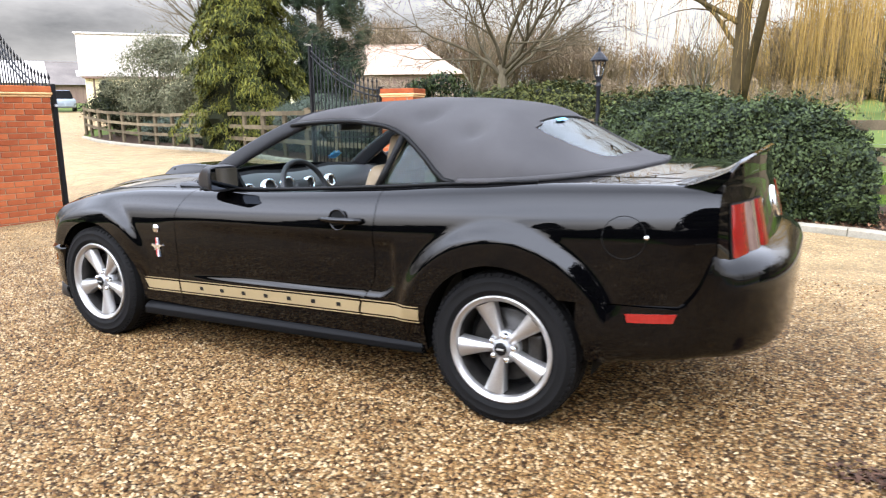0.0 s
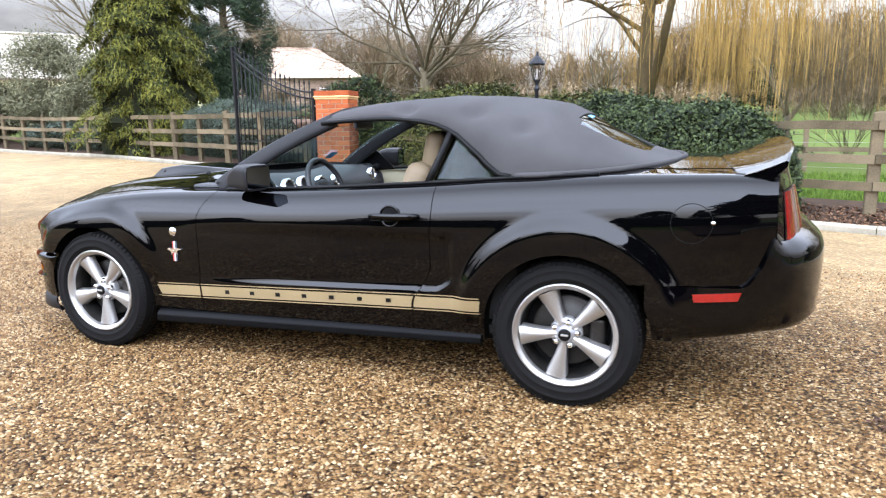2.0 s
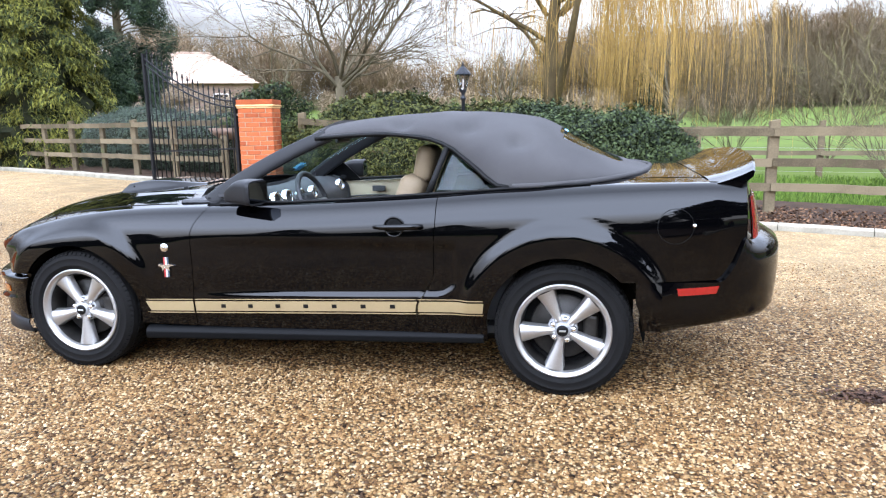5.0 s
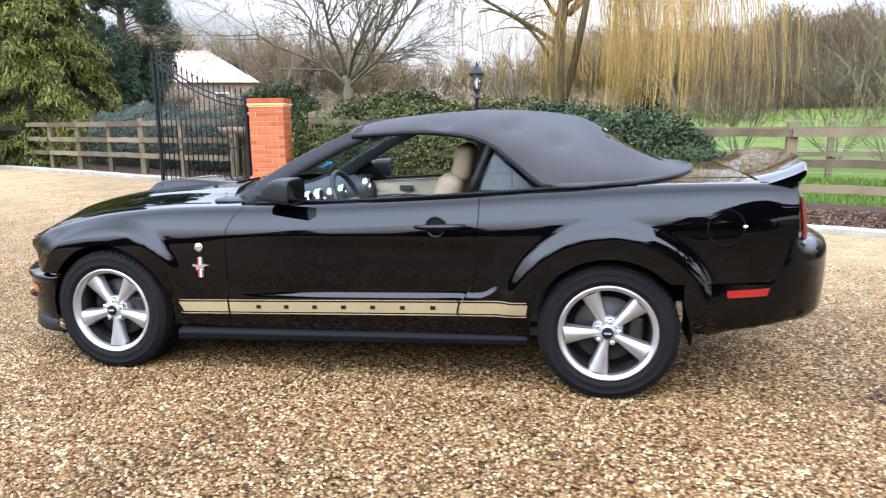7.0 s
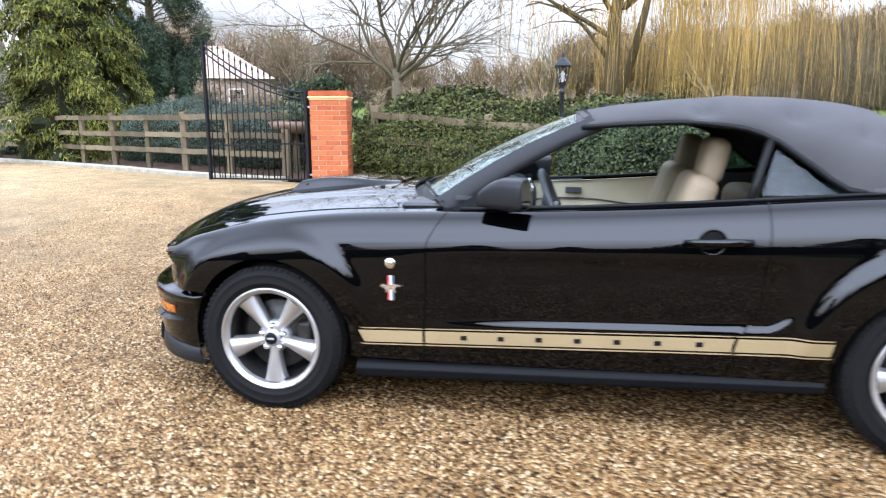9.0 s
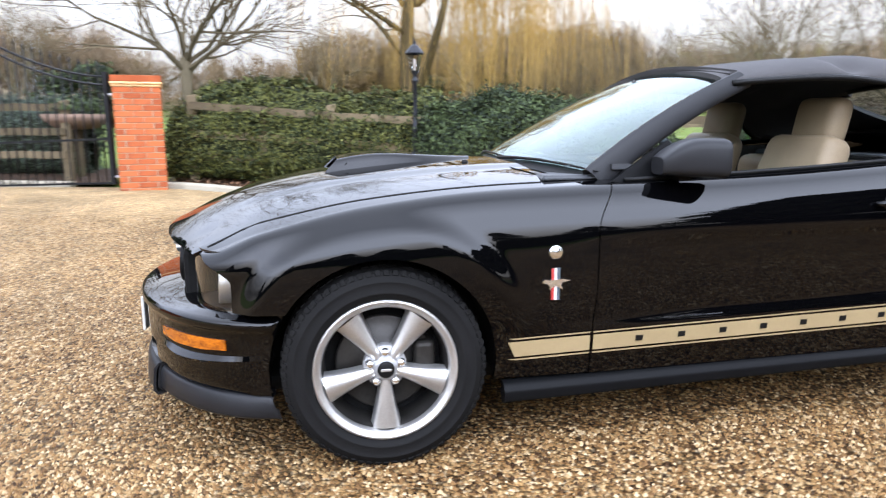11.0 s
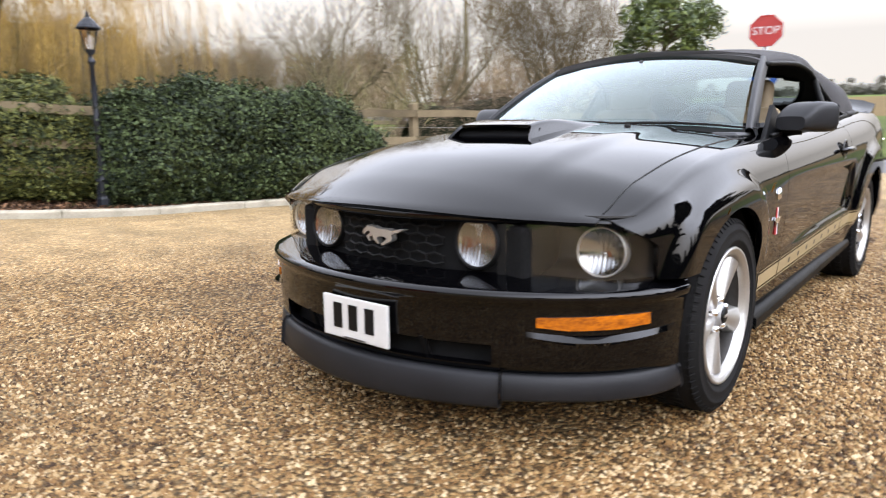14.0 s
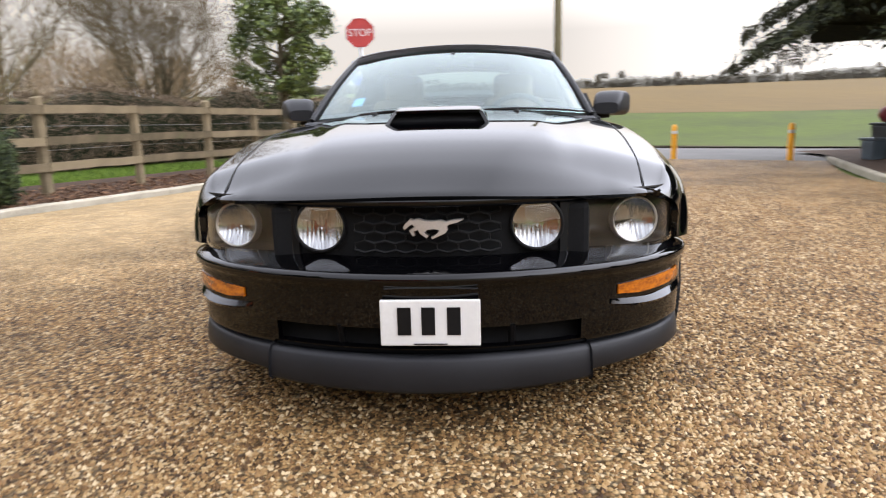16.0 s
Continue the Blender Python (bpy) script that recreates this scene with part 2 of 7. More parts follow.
M_SOIL = mat("bed soil", (0.075, 0.045, 0.03), (0.03, 0.019, 0.013), rough=0.95, scale=5, bscale=60, bump=0.9, spec=0.1)
M_LITTER = mat("leaf litter", (0.20, 0.105, 0.06), (0.06, 0.032, 0.02), rough=0.9, island=0.8, spec=0.1)
M_WETLEAF = mat("wet dead leaves", (0.085, 0.042, 0.026), (0.030, 0.016, 0.011), rough=0.7, island=0.8, spec=0.15)
M_KERB = mat("pale concrete kerb", (0.36, 0.32, 0.25), (0.20, 0.175, 0.132), rough=0.9, scale=5, bscale=60, bump=0.35, dirt=(0.11, 0.092, 0.062), spec=0.1)
M_TAR = mat("worn asphalt", (0.125, 0.120, 0.114), (0.085, 0.082, 0.078), rough=0.85, scale=1.5, bscale=120, bump=0.3, spec=0.1)
M_BRICK = mat("red brick", (0.40, 0.105, 0.040), (0.25, 0.056, 0.022), rough=0.85, scale=5, bscale=90, bump=0.3, obj=0.45, spec=0.1)
M_MORTAR = mat("mortar", (0.36, 0.265, 0.19), (0.25, 0.18, 0.13), rough=0.95, scale=12, bscale=150, bump=0.3, spec=0.1)
M_BAND = mat("cream moulded brick", (0.62, 0.40, 0.20), (0.50, 0.27, 0.12), rough=0.85, scale=9, bscale=90, bump=0.2)
M_IRON = mat("black painted iron", (0.011, 0.011, 0.012), (0.006, 0.006, 0.007), rough=0.45, spec=0.12, scale=15, bump=0.05)
M_LAMPPOST = mat("blue-black painted iron", (0.010, 0.012, 0.016), (0.006, 0.007, 0.010), rough=0.4, spec=0.25, scale=15, bump=0.05)
M_WOOD = mat("weathered fence wood", (0.160, 0.122, 0.076), (0.066, 0.050, 0.031), rough=0.9, scale=3, bscale=55, bump=0.5, stretch=(1, 1, 1), obj=0.35, dirt=(0.075, 0.080, 0.036), spec=0.1)
M_BARK = mat("grey brown bark", (0.12, 0.098, 0.062), (0.055, 0.043, 0.027), rough=0.95, scale=4, bscale=30, bump=0.9, stretch=(1, 1, 0.3), spec=0.1)
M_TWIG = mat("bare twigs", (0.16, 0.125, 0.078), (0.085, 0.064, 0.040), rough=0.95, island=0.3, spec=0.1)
M_WBARK = mat("willow bark", (0.105, 0.074, 0.036), (0.045, 0.032, 0.017), rough=0.95, scale=4, bscale=25, bump=0.9, stretch=(1, 1, 0.3), spec=0.1)
M_WILLOW = mat("golden willow twigs", (0.56, 0.345, 0.112), (0.30, 0.18, 0.056), rough=0.8, island=0.7, spec=0.1)
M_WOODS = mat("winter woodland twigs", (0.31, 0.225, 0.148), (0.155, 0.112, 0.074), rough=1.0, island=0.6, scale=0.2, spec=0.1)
# pale grey: the haze of distance is painted into the twig colour
M_HAZEHEDGE = mat("hazed far hedgerow twigs", (0.24, 0.225, 0.19), (0.15, 0.142, 0.12), rough=1.0, island=0.4, scale=0.1, spec=0.1)
M_BROWNHEDGE = mat("bare hawthorn hedge twigs", (0.16, 0.112, 0.074), (0.072, 0.053, 0.036), rough=0.95, island=0.7, scale=1.0, spec=0.1)
M_HEDGE = mat("dark evergreen leaves", (0.054, 0.076, 0.028), (0.010, 0.017, 0.009), rough=0.6, spec=0.16, island=0.75, scale=2.5)
M_IVY = mat("mixed ivy leaves", (0.088, 0.090, 0.024), (0.018, 0.026, 0.009), rough=0.6, spec=0.14, island=0.8, scale=1.6)
M_COTON = mat("blue-green low shrub", (0.058, 0.085, 0.052), (0.016, 0.030, 0.020), rough=0.65, island=0.7)
M_CYPRESS = mat("yellow-green cypress sprays", (0.140, 0.134, 0.026), (0.020, 0.029, 0.009), rough=0.8, spec=0.2, island=0.6, scale=1.2)
M_PINE = mat("blue-green pine needles", (0.042, 0.068, 0.034), (0.009, 0.018, 0.012), rough=0.75, spec=0.2, island=0.7)
M_FIR = mat("dark fir needles", (0.040, 0.046, 0.020), (0.009, 0.012, 0.007), rough=0.8, spec=0.1, island=0.7)
M_OLIVE = mat("grey-green feathery shrub", (0.165, 0.160, 0.098), (0.065, 0.068, 0.038), rough=0.8, spec=0.2, island=0.7)
M_LAUREL = mat("laurel leaves", (0.115, 0.150, 0.038), (0.028, 0.048, 0.014), rough=0.45, spec=0.3, island=0.8)
# near-black shell colour: the shade inside the plants, painted
M_CORE = mat("painted inner shade", (0.022, 0.024, 0.012), (0.010, 0.012, 0.007), rough=1.0, scale=9, bump=0.8, bscale=25, spec=0.1)
M_CLAD = mat("cream render", (0.74, 0.66, 0.42), (0.64, 0.55, 0.34), rough=0.8, scale=1.0, bscale=15, spec=0.1)
M_SHEET = mat("pale ribbed sheet cladding", (0.66, 0.60, 0.54), (0.58, 0.52, 0.46), rough=0.6, scale=0.6, bscale=12, spec=0.1)
M_ROOFTILE = mat("pale terracotta tiles", (0.40, 0.285, 0.22), (0.30, 0.205, 0.155), rough=0.8, scale=1.2, bscale=9, obj=0.2, spec=0.1)
M_SLATE = mat("grey-brown barn roof", (0.17, 0.145, 0.13), (0.10, 0.085, 0.075), rough=0.8, scale=0.7, bscale=10, spec=0.1)
M_BARN = mat("brown barn boards", (0.24, 0.16, 0.12), (0.15, 0.10, 0.08), rough=0.85, scale=2, bscale=20, stretch=(3, 3, 0.3), spec=0.1)

# car and small things
M_PAINT = mat("black car paint", (0.0009, 0.0009, 0.0011), (0.0006, 0.0006, 0.0008), rough=0.3, coat=1.0, coat_ior=1.37, rvar=0.03, scale=2, spec=0.0)
M_DARK = mat("dark underside", (0.008, 0.008, 0.008), (0.004, 0.004, 0.004), rough=0.85, scale=8, spec=0.1)
M_TRIM = mat("black grained plastic", (0.0036, 0.0037, 0.0040), (0.0024, 0.0025, 0.0027), rough=0.45, spec=0.07, scale=9, bscale=400, bump=0.05)
M_CHIN = mat("grey-black chin plastic", (0.0135, 0.0138, 0.0150), (0.008, 0.0082, 0.0092), spec=0.18, rough=0.42, scale=5, bscale=300, bump=0.05)
M_CLOTH = mat("charcoal hood fabric", (0.067, 0.064, 0.064), (0.042, 0.040, 0.0405), rough=0.9, scale=3, bscale=420, bump=0.16, spec=0.2)
M_TYRE = mat("tyre rubber", (0.0095, 0.0092, 0.009), (0.0055, 0.0053, 0.0052), rough=0.75, scale=6, bscale=160, bump=0.2, spec=0.08)
M_ALLOY = mat("brushed silver alloy", (0.52, 0.51, 0.49), (0.39, 0.38, 0.365), rough=0.40, metal=0.9, scale=5, bscale=150, bump=0.04)
M_CHROME = mat("chrome", (0.90, 0.90, 0.91), (0.82, 0.82, 0.83), rough=0.2, metal=1.0, scale=4)
M_DISC = mat("brake steel", (0.040, 0.037, 0.034), (0.022, 0.020, 0.018), rough=0.45, metal=0.7, scale=20)
M_GOLD = mat("flat gold stripe vinyl", (0.275, 0.200, 0.105), (0.235, 0.170, 0.088), rough=0.45, scale=4, coat=0.3)
M_BLACKV = mat("matt black vinyl", (0.0045, 0.0045, 0.0045), (0.0032, 0.0032, 0.0032), rough=0.5, spec=0.15, scale=4)
M_RED = mat("red lamp plastic", (0.27, 0.011, 0.009), (0.17, 0.007, 0.005), rough=0.14, coat=0.5, scale=6)
M_CLEARP = mat("frosted clear lamp plastic", (0.22, 0.14, 0.115), (0.13, 0.075, 0.06), rough=0.15, coat=0.6, scale=40, stretch=(1, 1, 0.2))
# dark mottling paints the reflections on the lamp into its colour
M_AMBER = mat("amber lamp plastic", (0.50, 0.125, 0.005), (0.11, 0.020, 0.002), rough=0.12, coat=0.6, scale=22, stretch=(1, 1, 2.5))
M_LENS = mat("fluted lamp reflector", (0.42, 0.43, 0.44), (0.20, 0.20, 0.21), rough=0.10, metal=1.0, scale=16, bscale=30, bump=0.15, stretch=(0.4, 6, 0.4))
M_SMOKE = mat("smoked lamp housing", (0.014, 0.013, 0.012), (0.009, 0.0085, 0.008), rough=0.35, spec=0.3, scale=4)
M_QUARTER = glass("tinted quarter glass", (0.34, 0.45, 0.44), base=0.02)
M_LAMPGLASS = glass("clear lamp glass", (0.93, 0.93, 0.92), base=0.05)
M_SCREEN = glass("teal windscreen glass", (0.52, 0.67, 0.65), base=0.085, sheen=(0.76, 0.88, 0.86))
M_REARGLASS = glass("rear glass", (0.50, 0.57, 0.57), base=0.02, sheen=(0.52, 0.56, 0.57))
M_BEIGE = mat("parchment leather", (0.44, 0.365, 0.255), (0.37, 0.30, 0.205), rough=0.5, scale=5, bscale=200, bump=0.08)
# copy of M_BEIGE for the seats, with the cabin's shade in its colour
M_SEATSHADE = mat("shaded parchment leather", (0.235, 0.175, 0.112), (0.165, 0.12, 0.076), rough=0.5, scale=5, bscale=200, bump=0.08, spec=0.2)
M_DASH = mat("charcoal dash plastic", (0.028, 0.030, 0.033), (0.018, 0.019, 0.021), rough=0.6, scale=7, bscale=300, bump=0.05)
M_BLUE = mat("pale blue sticker", (0.06, 0.42, 0.70), (0.05, 0.33, 0.60), rough=0.5, scale=20)
M_WHITE = mat("white plate plastic", (0.52, 0.51, 0.48), (0.45, 0.44, 0.42), rough=0.35, scale=6)
M_SIGNRED = mat("faded red sign", (0.42, 0.030, 0.025), (0.32, 0.022, 0.02), rough=0.5, scale=4)
M_SIGNBLUE = mat("blue sign", (0.02, 0.11, 0.42), (0.016, 0.09, 0.35), rough=0.5, scale=4)
M_SIGNWHITE = mat("sign white", (0.62, 0.56, 0.54), (0.52, 0.46, 0.44), rough=0.5, scale=4)
# dark colour paints in the dim view that the mirrors would reflect
M_MIRROR = mat("darkened mirror glass", (0.17, 0.19, 0.22), (0.15, 0.17, 0.20), rough=0.02, metal=1.0, rvar=0.01)
M_GALV = mat("galvanised grey", (0.34, 0.34, 0.34), (0.26, 0.26, 0.26), rough=0.5, metal=0.5, scale=10)
M_YELLOW = mat("yellow-orange bollard plastic", (0.85, 0.36, 0.02), (0.72, 0.27, 0.015), rough=0.5, scale=5)
M_POLE = mat("creosoted pole wood", (0.17, 0.145, 0.085), (0.09, 0.075, 0.045), rough=0.9, scale=3, bscale=40, bump=0.5, stretch=(1, 1, 0.2), spec=0.1)
M_BIN = mat("dark bin plastic", (0.022, 0.03, 0.033), (0.014, 0.018, 0.02), rough=0.5, scale=6)
M_BINRED = mat("faded red sacks", (0.30, 0.035, 0.05), (0.17, 0.02, 0.03), rough=0.5, scale=9, bump=0.4, bscale=25)
M_BINBLUE = mat("slate blue box plastic", (0.06, 0.085, 0.10), (0.04, 0.055, 0.066), rough=0.55, scale=6)
M_SILVER = mat("silver blue car paint", (0.20, 0.26, 0.31), (0.16, 0.21, 0.25), rough=0.25, coat=0.6, scale=3)


# ---- building helpers ----
def empty(name, m=None):
    ob = new(name)
    if m is not None:
        ob.matrix_world = m
    return ob


def shape(name, verts, faces, material, parent=None, label="", smooth=False, m=None):
    """One mesh object out of vertex and face lists, as a thing or as a part of parent."""
    me = bpy.data.meshes.new(name)
    me.from_pydata([tuple(v) for v in verts], [], [tuple(f) for f in faces])
    me.materials.append(material)
    if smooth:
        me.polygons.foreach_set("use_smooth", [True] * len(me.polygons))
    me.validate()
    me.update()
    ob = new(name, me)
    if parent:
        ob.parent = parent
    if m is not None:
        ob.matrix_basis = m
    if label:
        ob["label"] = label
    return ob


def part(name, bm, material, parent, label="", smooth=False, m=None):
    me = bpy.data.meshes.new(name)
    bm.normal_update()
    bm.to_mesh(me)
    bm.free()
    me.materials.append(material)
    if smooth:
        me.polygons.foreach_set("use_smooth", [True] * len(me.polygons))
    ob = new(name, me)
    if parent:
        ob.parent = parent
    if m is not None:
        ob.matrix_basis = m
    if label:
        ob["label"] = label
    return ob


def box(bm, x0, x1, y0, y1, z0, z1, bevel=0.0, seg=2):
    r = bmesh.ops.create_cube(bm, size=1.0, matrix=Matrix.Translation(((x0 + x1) / 2, (y0 + y1) / 2, (z0 + z1) / 2)) @ Matrix.Diagonal((x1 - x0, y1 - y0, z1 - z0, 1)))
    if bevel:
        es = list({e for v in r["verts"] for e in v.link_edges})
        bmesh.ops.bevel(bm, geom=es, offset=bevel, segments=seg, affect="EDGES", profile=0.5)
    return bm


def boxed(x0, x1, y0, y1, z0, z1, bevel=0.0, seg=2):
    return box(bmesh.new(), x0, x1, y0, y1, z0, z1, bevel, seg)


def lathe(prof, seg=32, axis="z"):
    """A solid of revolution out of (radius, height) pairs."""
    vs, fs = [], []
    for r, h in prof:
        for k in range(seg):
            a = 2 * math.pi * k / seg
            p = (r * math.cos(a), r * math.sin(a), h)
            vs.append(p if axis == "z" else (p[0], p[2], p[1]))
    for i in range(len(prof) - 1):
        for k in range(seg):
            a, b = i * seg + k, i * seg + (k + 1) % seg
            fs.append((a, b, b + seg, a + seg) if axis == "z" else (b, a, a + seg, b + seg))
    return vs, fs


def tube(path, radii, seg=8, closed=False):
    """A tube along points, with one radius or one a point; its ends are capped."""
    vs, fs = [], []
    P = [Vector(p) for p in path]
    n = len(P)
    R = [radii] * n if isinstance(radii, (int, float)) else list(radii)
    side = None
    for i in range(n):
        d = (P[(i + 1) % n] - P[i - 1]) if closed else (P[min(i + 1, n - 1)] - P[max(i - 1, 0)])
        d.normalize()
        if side is None:
            side = d.orthogonal().normalized()
        side = (side - d * side.dot(d)).normalized()
        up = d.cross(side)
        for k in range(seg):
            a = 2 * math.pi * k / seg
            vs.append(P[i] + (side * math.cos(a) + up * math.sin(a)) * R[i])
    for i in range(n if closed else n - 1):
        j = (i + 1) % n
        for k in range(seg):
            k2 = (k + 1) % seg
            fs.append((i * seg + k, i * seg + k2, j * seg + k2, j * seg + k))
    if not closed:
        fs.append(tuple(range(seg))[::-1])
        fs.append(tuple((n - 1) * seg + k for k in range(seg)))
    return vs, fs


def merge(*sets):
    V, F = [], []
    for vs, fs in sets:
        o = len(V)
        V.extend(vs)
        F.extend(tuple(i + o for i in f) for f in fs)
    return V, F


def moved(vf, m):
    return [m @ Vector(v) for v in vf[0]], vf[1]


def sheet(fn, nu, nv):
    """A grid of nu by nv cells out of fn(u, v), with u and v from 0 to 1."""
    vs = [fn(i / nu, j / nv) for i in range(nu + 1) for j in range(nv + 1)]
    fs = [(i * (nv + 1) + j, (i + 1) * (nv + 1) + j, (i + 1) * (nv + 1) + j + 1, i * (nv + 1) + j + 1) for i in range(nu) for j in range(nv)]
    return vs, fs


def curve(*pts):
    """A smooth function through (x, value) pairs, level beyond its ends."""
    X, Y = [p[0] for p in pts], [p[1] for p in pts]
    n = len(X)
    s = [(Y[i + 1] - Y[i]) / (X[i + 1] - X[i]) for i in range(n - 1)]
    t = [s[0]] + [0.0 if s[i - 1] * s[i] <= 0 else 2 * s[i - 1] * s[i] / (s[i - 1] + s[i]) for i in range(1, n - 1)] + [s[-1]]

    def f(x):
        if x <= X[0]:
            return Y[0]
        if x >= X[-1]:
            return Y[-1]
        i = max(k for k in range(n - 1) if X[k] <= x)
        h = X[i + 1] - X[i]
        u = (x - X[i]) / h
        return Y[i] * (1 + 2 * u) * (1 - u) ** 2 + h * t[i] * u * (1 - u) ** 2 + Y[i + 1] * u * u * (3 - 2 * u) + h * t[i + 1] * u * u * (u - 1)
    return f


def S(u):
    u = min(1.0, max(0.0, u))
    return u * u * (3 - 2 * u)


def thick(ob, t, offset=-1.0):
    md = ob.modifiers.new("thickness", "SOLIDIFY")
    md.thickness, md.offset = t, offset
    return ob


def leaf_mesh(name, pos, nrm, size, aspect, material, parent=None, seed=1, droop=0.0, label=""):
    """Many small folded leaves in one mesh: a leaf of four corners at each place, turned roughly along its normal."""
    rng = np.random.default_rng(seed)
    pos, nrm = np.asarray(pos, float), np.asarray(nrm, float)
    n = len(pos)
    nrm = nrm + rng.normal(0, 0.45, (n, 3))
    nrm /= np.linalg.norm(nrm, axis=1, keepdims=True) + 1e-9
    a = rng.normal(0, 1, (n, 3))
    a[:, 2] -= droop
    a -= nrm * (a * nrm).sum(1, keepdims=True)
    a /= np.linalg.norm(a, axis=1, keepdims=True) + 1e-9
    b = np.cross(nrm, a)
    s = size * rng.uniform(0.6, 1.35, (n, 1))
    w = s * aspect
    lift = nrm * s * 0.18
    v = np.stack([pos - a * s * 0.5, pos + b * w * 0.5 + lift, pos + a * s * 0.5, pos - b * w * 0.5 + lift], 1).reshape(-1, 3)
    return quads(name, v, material, parent, label)


def quads(name, v, material, parent=None, label=""):
    n = len(v) // 4
    me = bpy.data.meshes.new(name)
    me.vertices.add(len(v))
    me.vertices.foreach_set("co", np.asarray(v, np.float32).ravel())
    me.loops.add(4 * n)
    me.loops.foreach_set("vertex_index", np.arange(4 * n, dtype=np.int32))
    me.polygons.add(n)
    me.polygons.foreach_set("loop_start", np.arange(0, 4 * n, 4, dtype=np.int32))
    me.update(calc_edges=True)
    me.materials.append(material)
    ob = new(name, me)
    if parent:
        ob.parent = parent
    if label:
        ob["label"] = label
    return ob


def strips(name, P, R, material, parent=None, seg=3):
    """Many thin twigs in one mesh. P: n x k x 3 points, R: n x k radii."""
    P, R = np.asarray(P, float), np.asarray(R, float)
    n, k, _ = P.shape
    d = np.gradient(P, axis=1)
    flat = seg == 1
    seg = 2 if flat else seg
    d /= np.linalg.norm(d, axis=2, keepdims=True) + 1e-9
    ref = np.where(np.abs(d[..., 2:3]) > 0.9, np.array([1.0, 0, 0]), np.array([0, 0, 1.0]))
    a = np.cross(d, ref)
    a /= np.linalg.norm(a, axis=2, keepdims=True) + 1e-9
    b = np.cross(d, a)
    ang = np.arange(seg) * 2 * math.pi / seg
    ring = P[:, :, None] + R[:, :, None, None] * (a[:, :, None] * np.cos(ang)[:, None] + b[:, :, None] * np.sin(ang)[:, None])
    v = ring.reshape(-1, 3)
    base = (np.arange(n)[:, None, None] * k + np.arange(k - 1)[None, :, None]) * seg
    j, j2 = np.arange(1 if flat else seg)[None, None], (np.arange(1 if flat else seg)[None, None] + 1) % seg
    f = np.stack([base + j, base + j2, base + seg + j2, base + seg + j], -1).reshape(-1, 4)
    me = bpy.data.meshes.new(name)
    me.vertices.add(len(v))
    me.vertices.foreach_set("co", v.astype(np.float32).ravel())
    me.loops.add(f.size)
    me.loops.foreach_set("vertex_index", f.astype(np.int32).ravel())
    me.polygons.add(len(f))
    me.polygons.foreach_set("loop_start", np.arange(0, f.size, 4, dtype=np.int32))
    me.polygons.foreach_set("use_smooth", np.ones(len(f), bool))
    me.update(calc_edges=True)
    me.materials.append(material)
    ob = new(name, me)
    if parent:
        ob.parent = parent
    return ob


# ---- the ground ----
KERB_Y = curve((-3.75, 6.62), (-3.2, 6.45), (-2.1, 6.02), (-1.06, 5.72), (0.5, 5.36), (2.4, 4.75), (3.7, 4.30), (5.3, 3.82), (8.0, 3.15), (11.0, 2.60))
LANE_Y = curve((-45, 26.2), (-33, 18.9), (-26.5, 14.9), (-22, 13.0), (-17.5, 11.9), (-14.3, 11.0), (-10.0, 9.15), (-6.5, 7.45), (-5.0, 7.0))


def G(x, y):
    """Height of the land: level round the car, rising to the gateway and to the fields, falling to the road."""
    z = 0.06 * S((y - 1.0) / 4.5) + 0.25 * S((0.3 - x) / 4.5) * S((y - 2.0) / 4.5)
    z -= 0.010 * max(0.0, min(x, 16.0) - 3.0) * S((6 - y) / 4)
    r = math.hypot(x, y)
    return z + 0.045 * max(0.0, min(r, 160.0) - 21.0) * S((r - 15) / 20)


def ground_pt(u, v):
    k = lambda s: math.copysign(28 * abs(s) + 420 * abs(s) ** 5, s)
    x, y = k(2 * u - 1), k(2 * v - 1)
    return (x, y, G(x, y) - 0.075)


tagged(shape("ground", *sheet(ground_pt, 150, 150), M_GRASS, smooth=True), "green winter grass and fields", "ground", kind="structure")

UP_Y = curve((-45, 37.0), (-33, 24.0), (-26.5, 15.6), (-22, 12.9), (-17.5, 11.8), (-14.3, 10.9), (-10.0, 9.05), (-6.5, 7.35), (-5.0, 6.92), (-3.75, 6.60), (-3.2, 6.42), (-2.1, 5.99), (-1.06, 5.69), (0.5, 5.33), (2.4, 4.72), (3.7, 4.27), (5.3, 3.79), (8.0, 3.12), (11.0, 2.57), (16, 2.2))
LOW_Y = curve((-45, 12), (-20, -2), (-9, -9), (0, -9.2), (3.2, -6.0), (4.9, -5.22), (9.8, -6.66), (16, -8.5))


def road_edge(y):
    return 13.23 + 0.575 * y


def drive_pt(u, v):
    x = -45 + 61 * (1 - (1 - u) ** 1.6)
    y = LOW_Y(x) + (UP_Y(x) - LOW_Y(x)) * v
    x = min(x, road_edge(y) + 0.05)
    return (x, y, G(x, y))


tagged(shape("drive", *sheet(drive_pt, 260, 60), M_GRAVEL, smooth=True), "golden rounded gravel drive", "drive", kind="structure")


def verge(name, material, a0, a1, b0, b1, n, label, dz):
    """A strip along the road's direction: a along it, b across it from its near edge."""
    d, nrm = Vector((0.4985, 0.8669)), Vector((0.8669, -0.4985))
    o = Vector((11.0, -3.88))

    def fn(u, v):
        p = o + d * (a0 + (a1 - a0) * u) + nrm * (b0 + (b1 - b0) * v)
        return (p.x, p.y, G(p.x, p.y) + dz)
    return tagged(shape(name, *sheet(fn, n, max(3, n // 6)), material, smooth=True), label, name.split("_")[0], kind="structure")


verge("road", M_TAR, -70, 90, 0.0, 5.6, 60, "worn grey asphalt country road", -0.012)
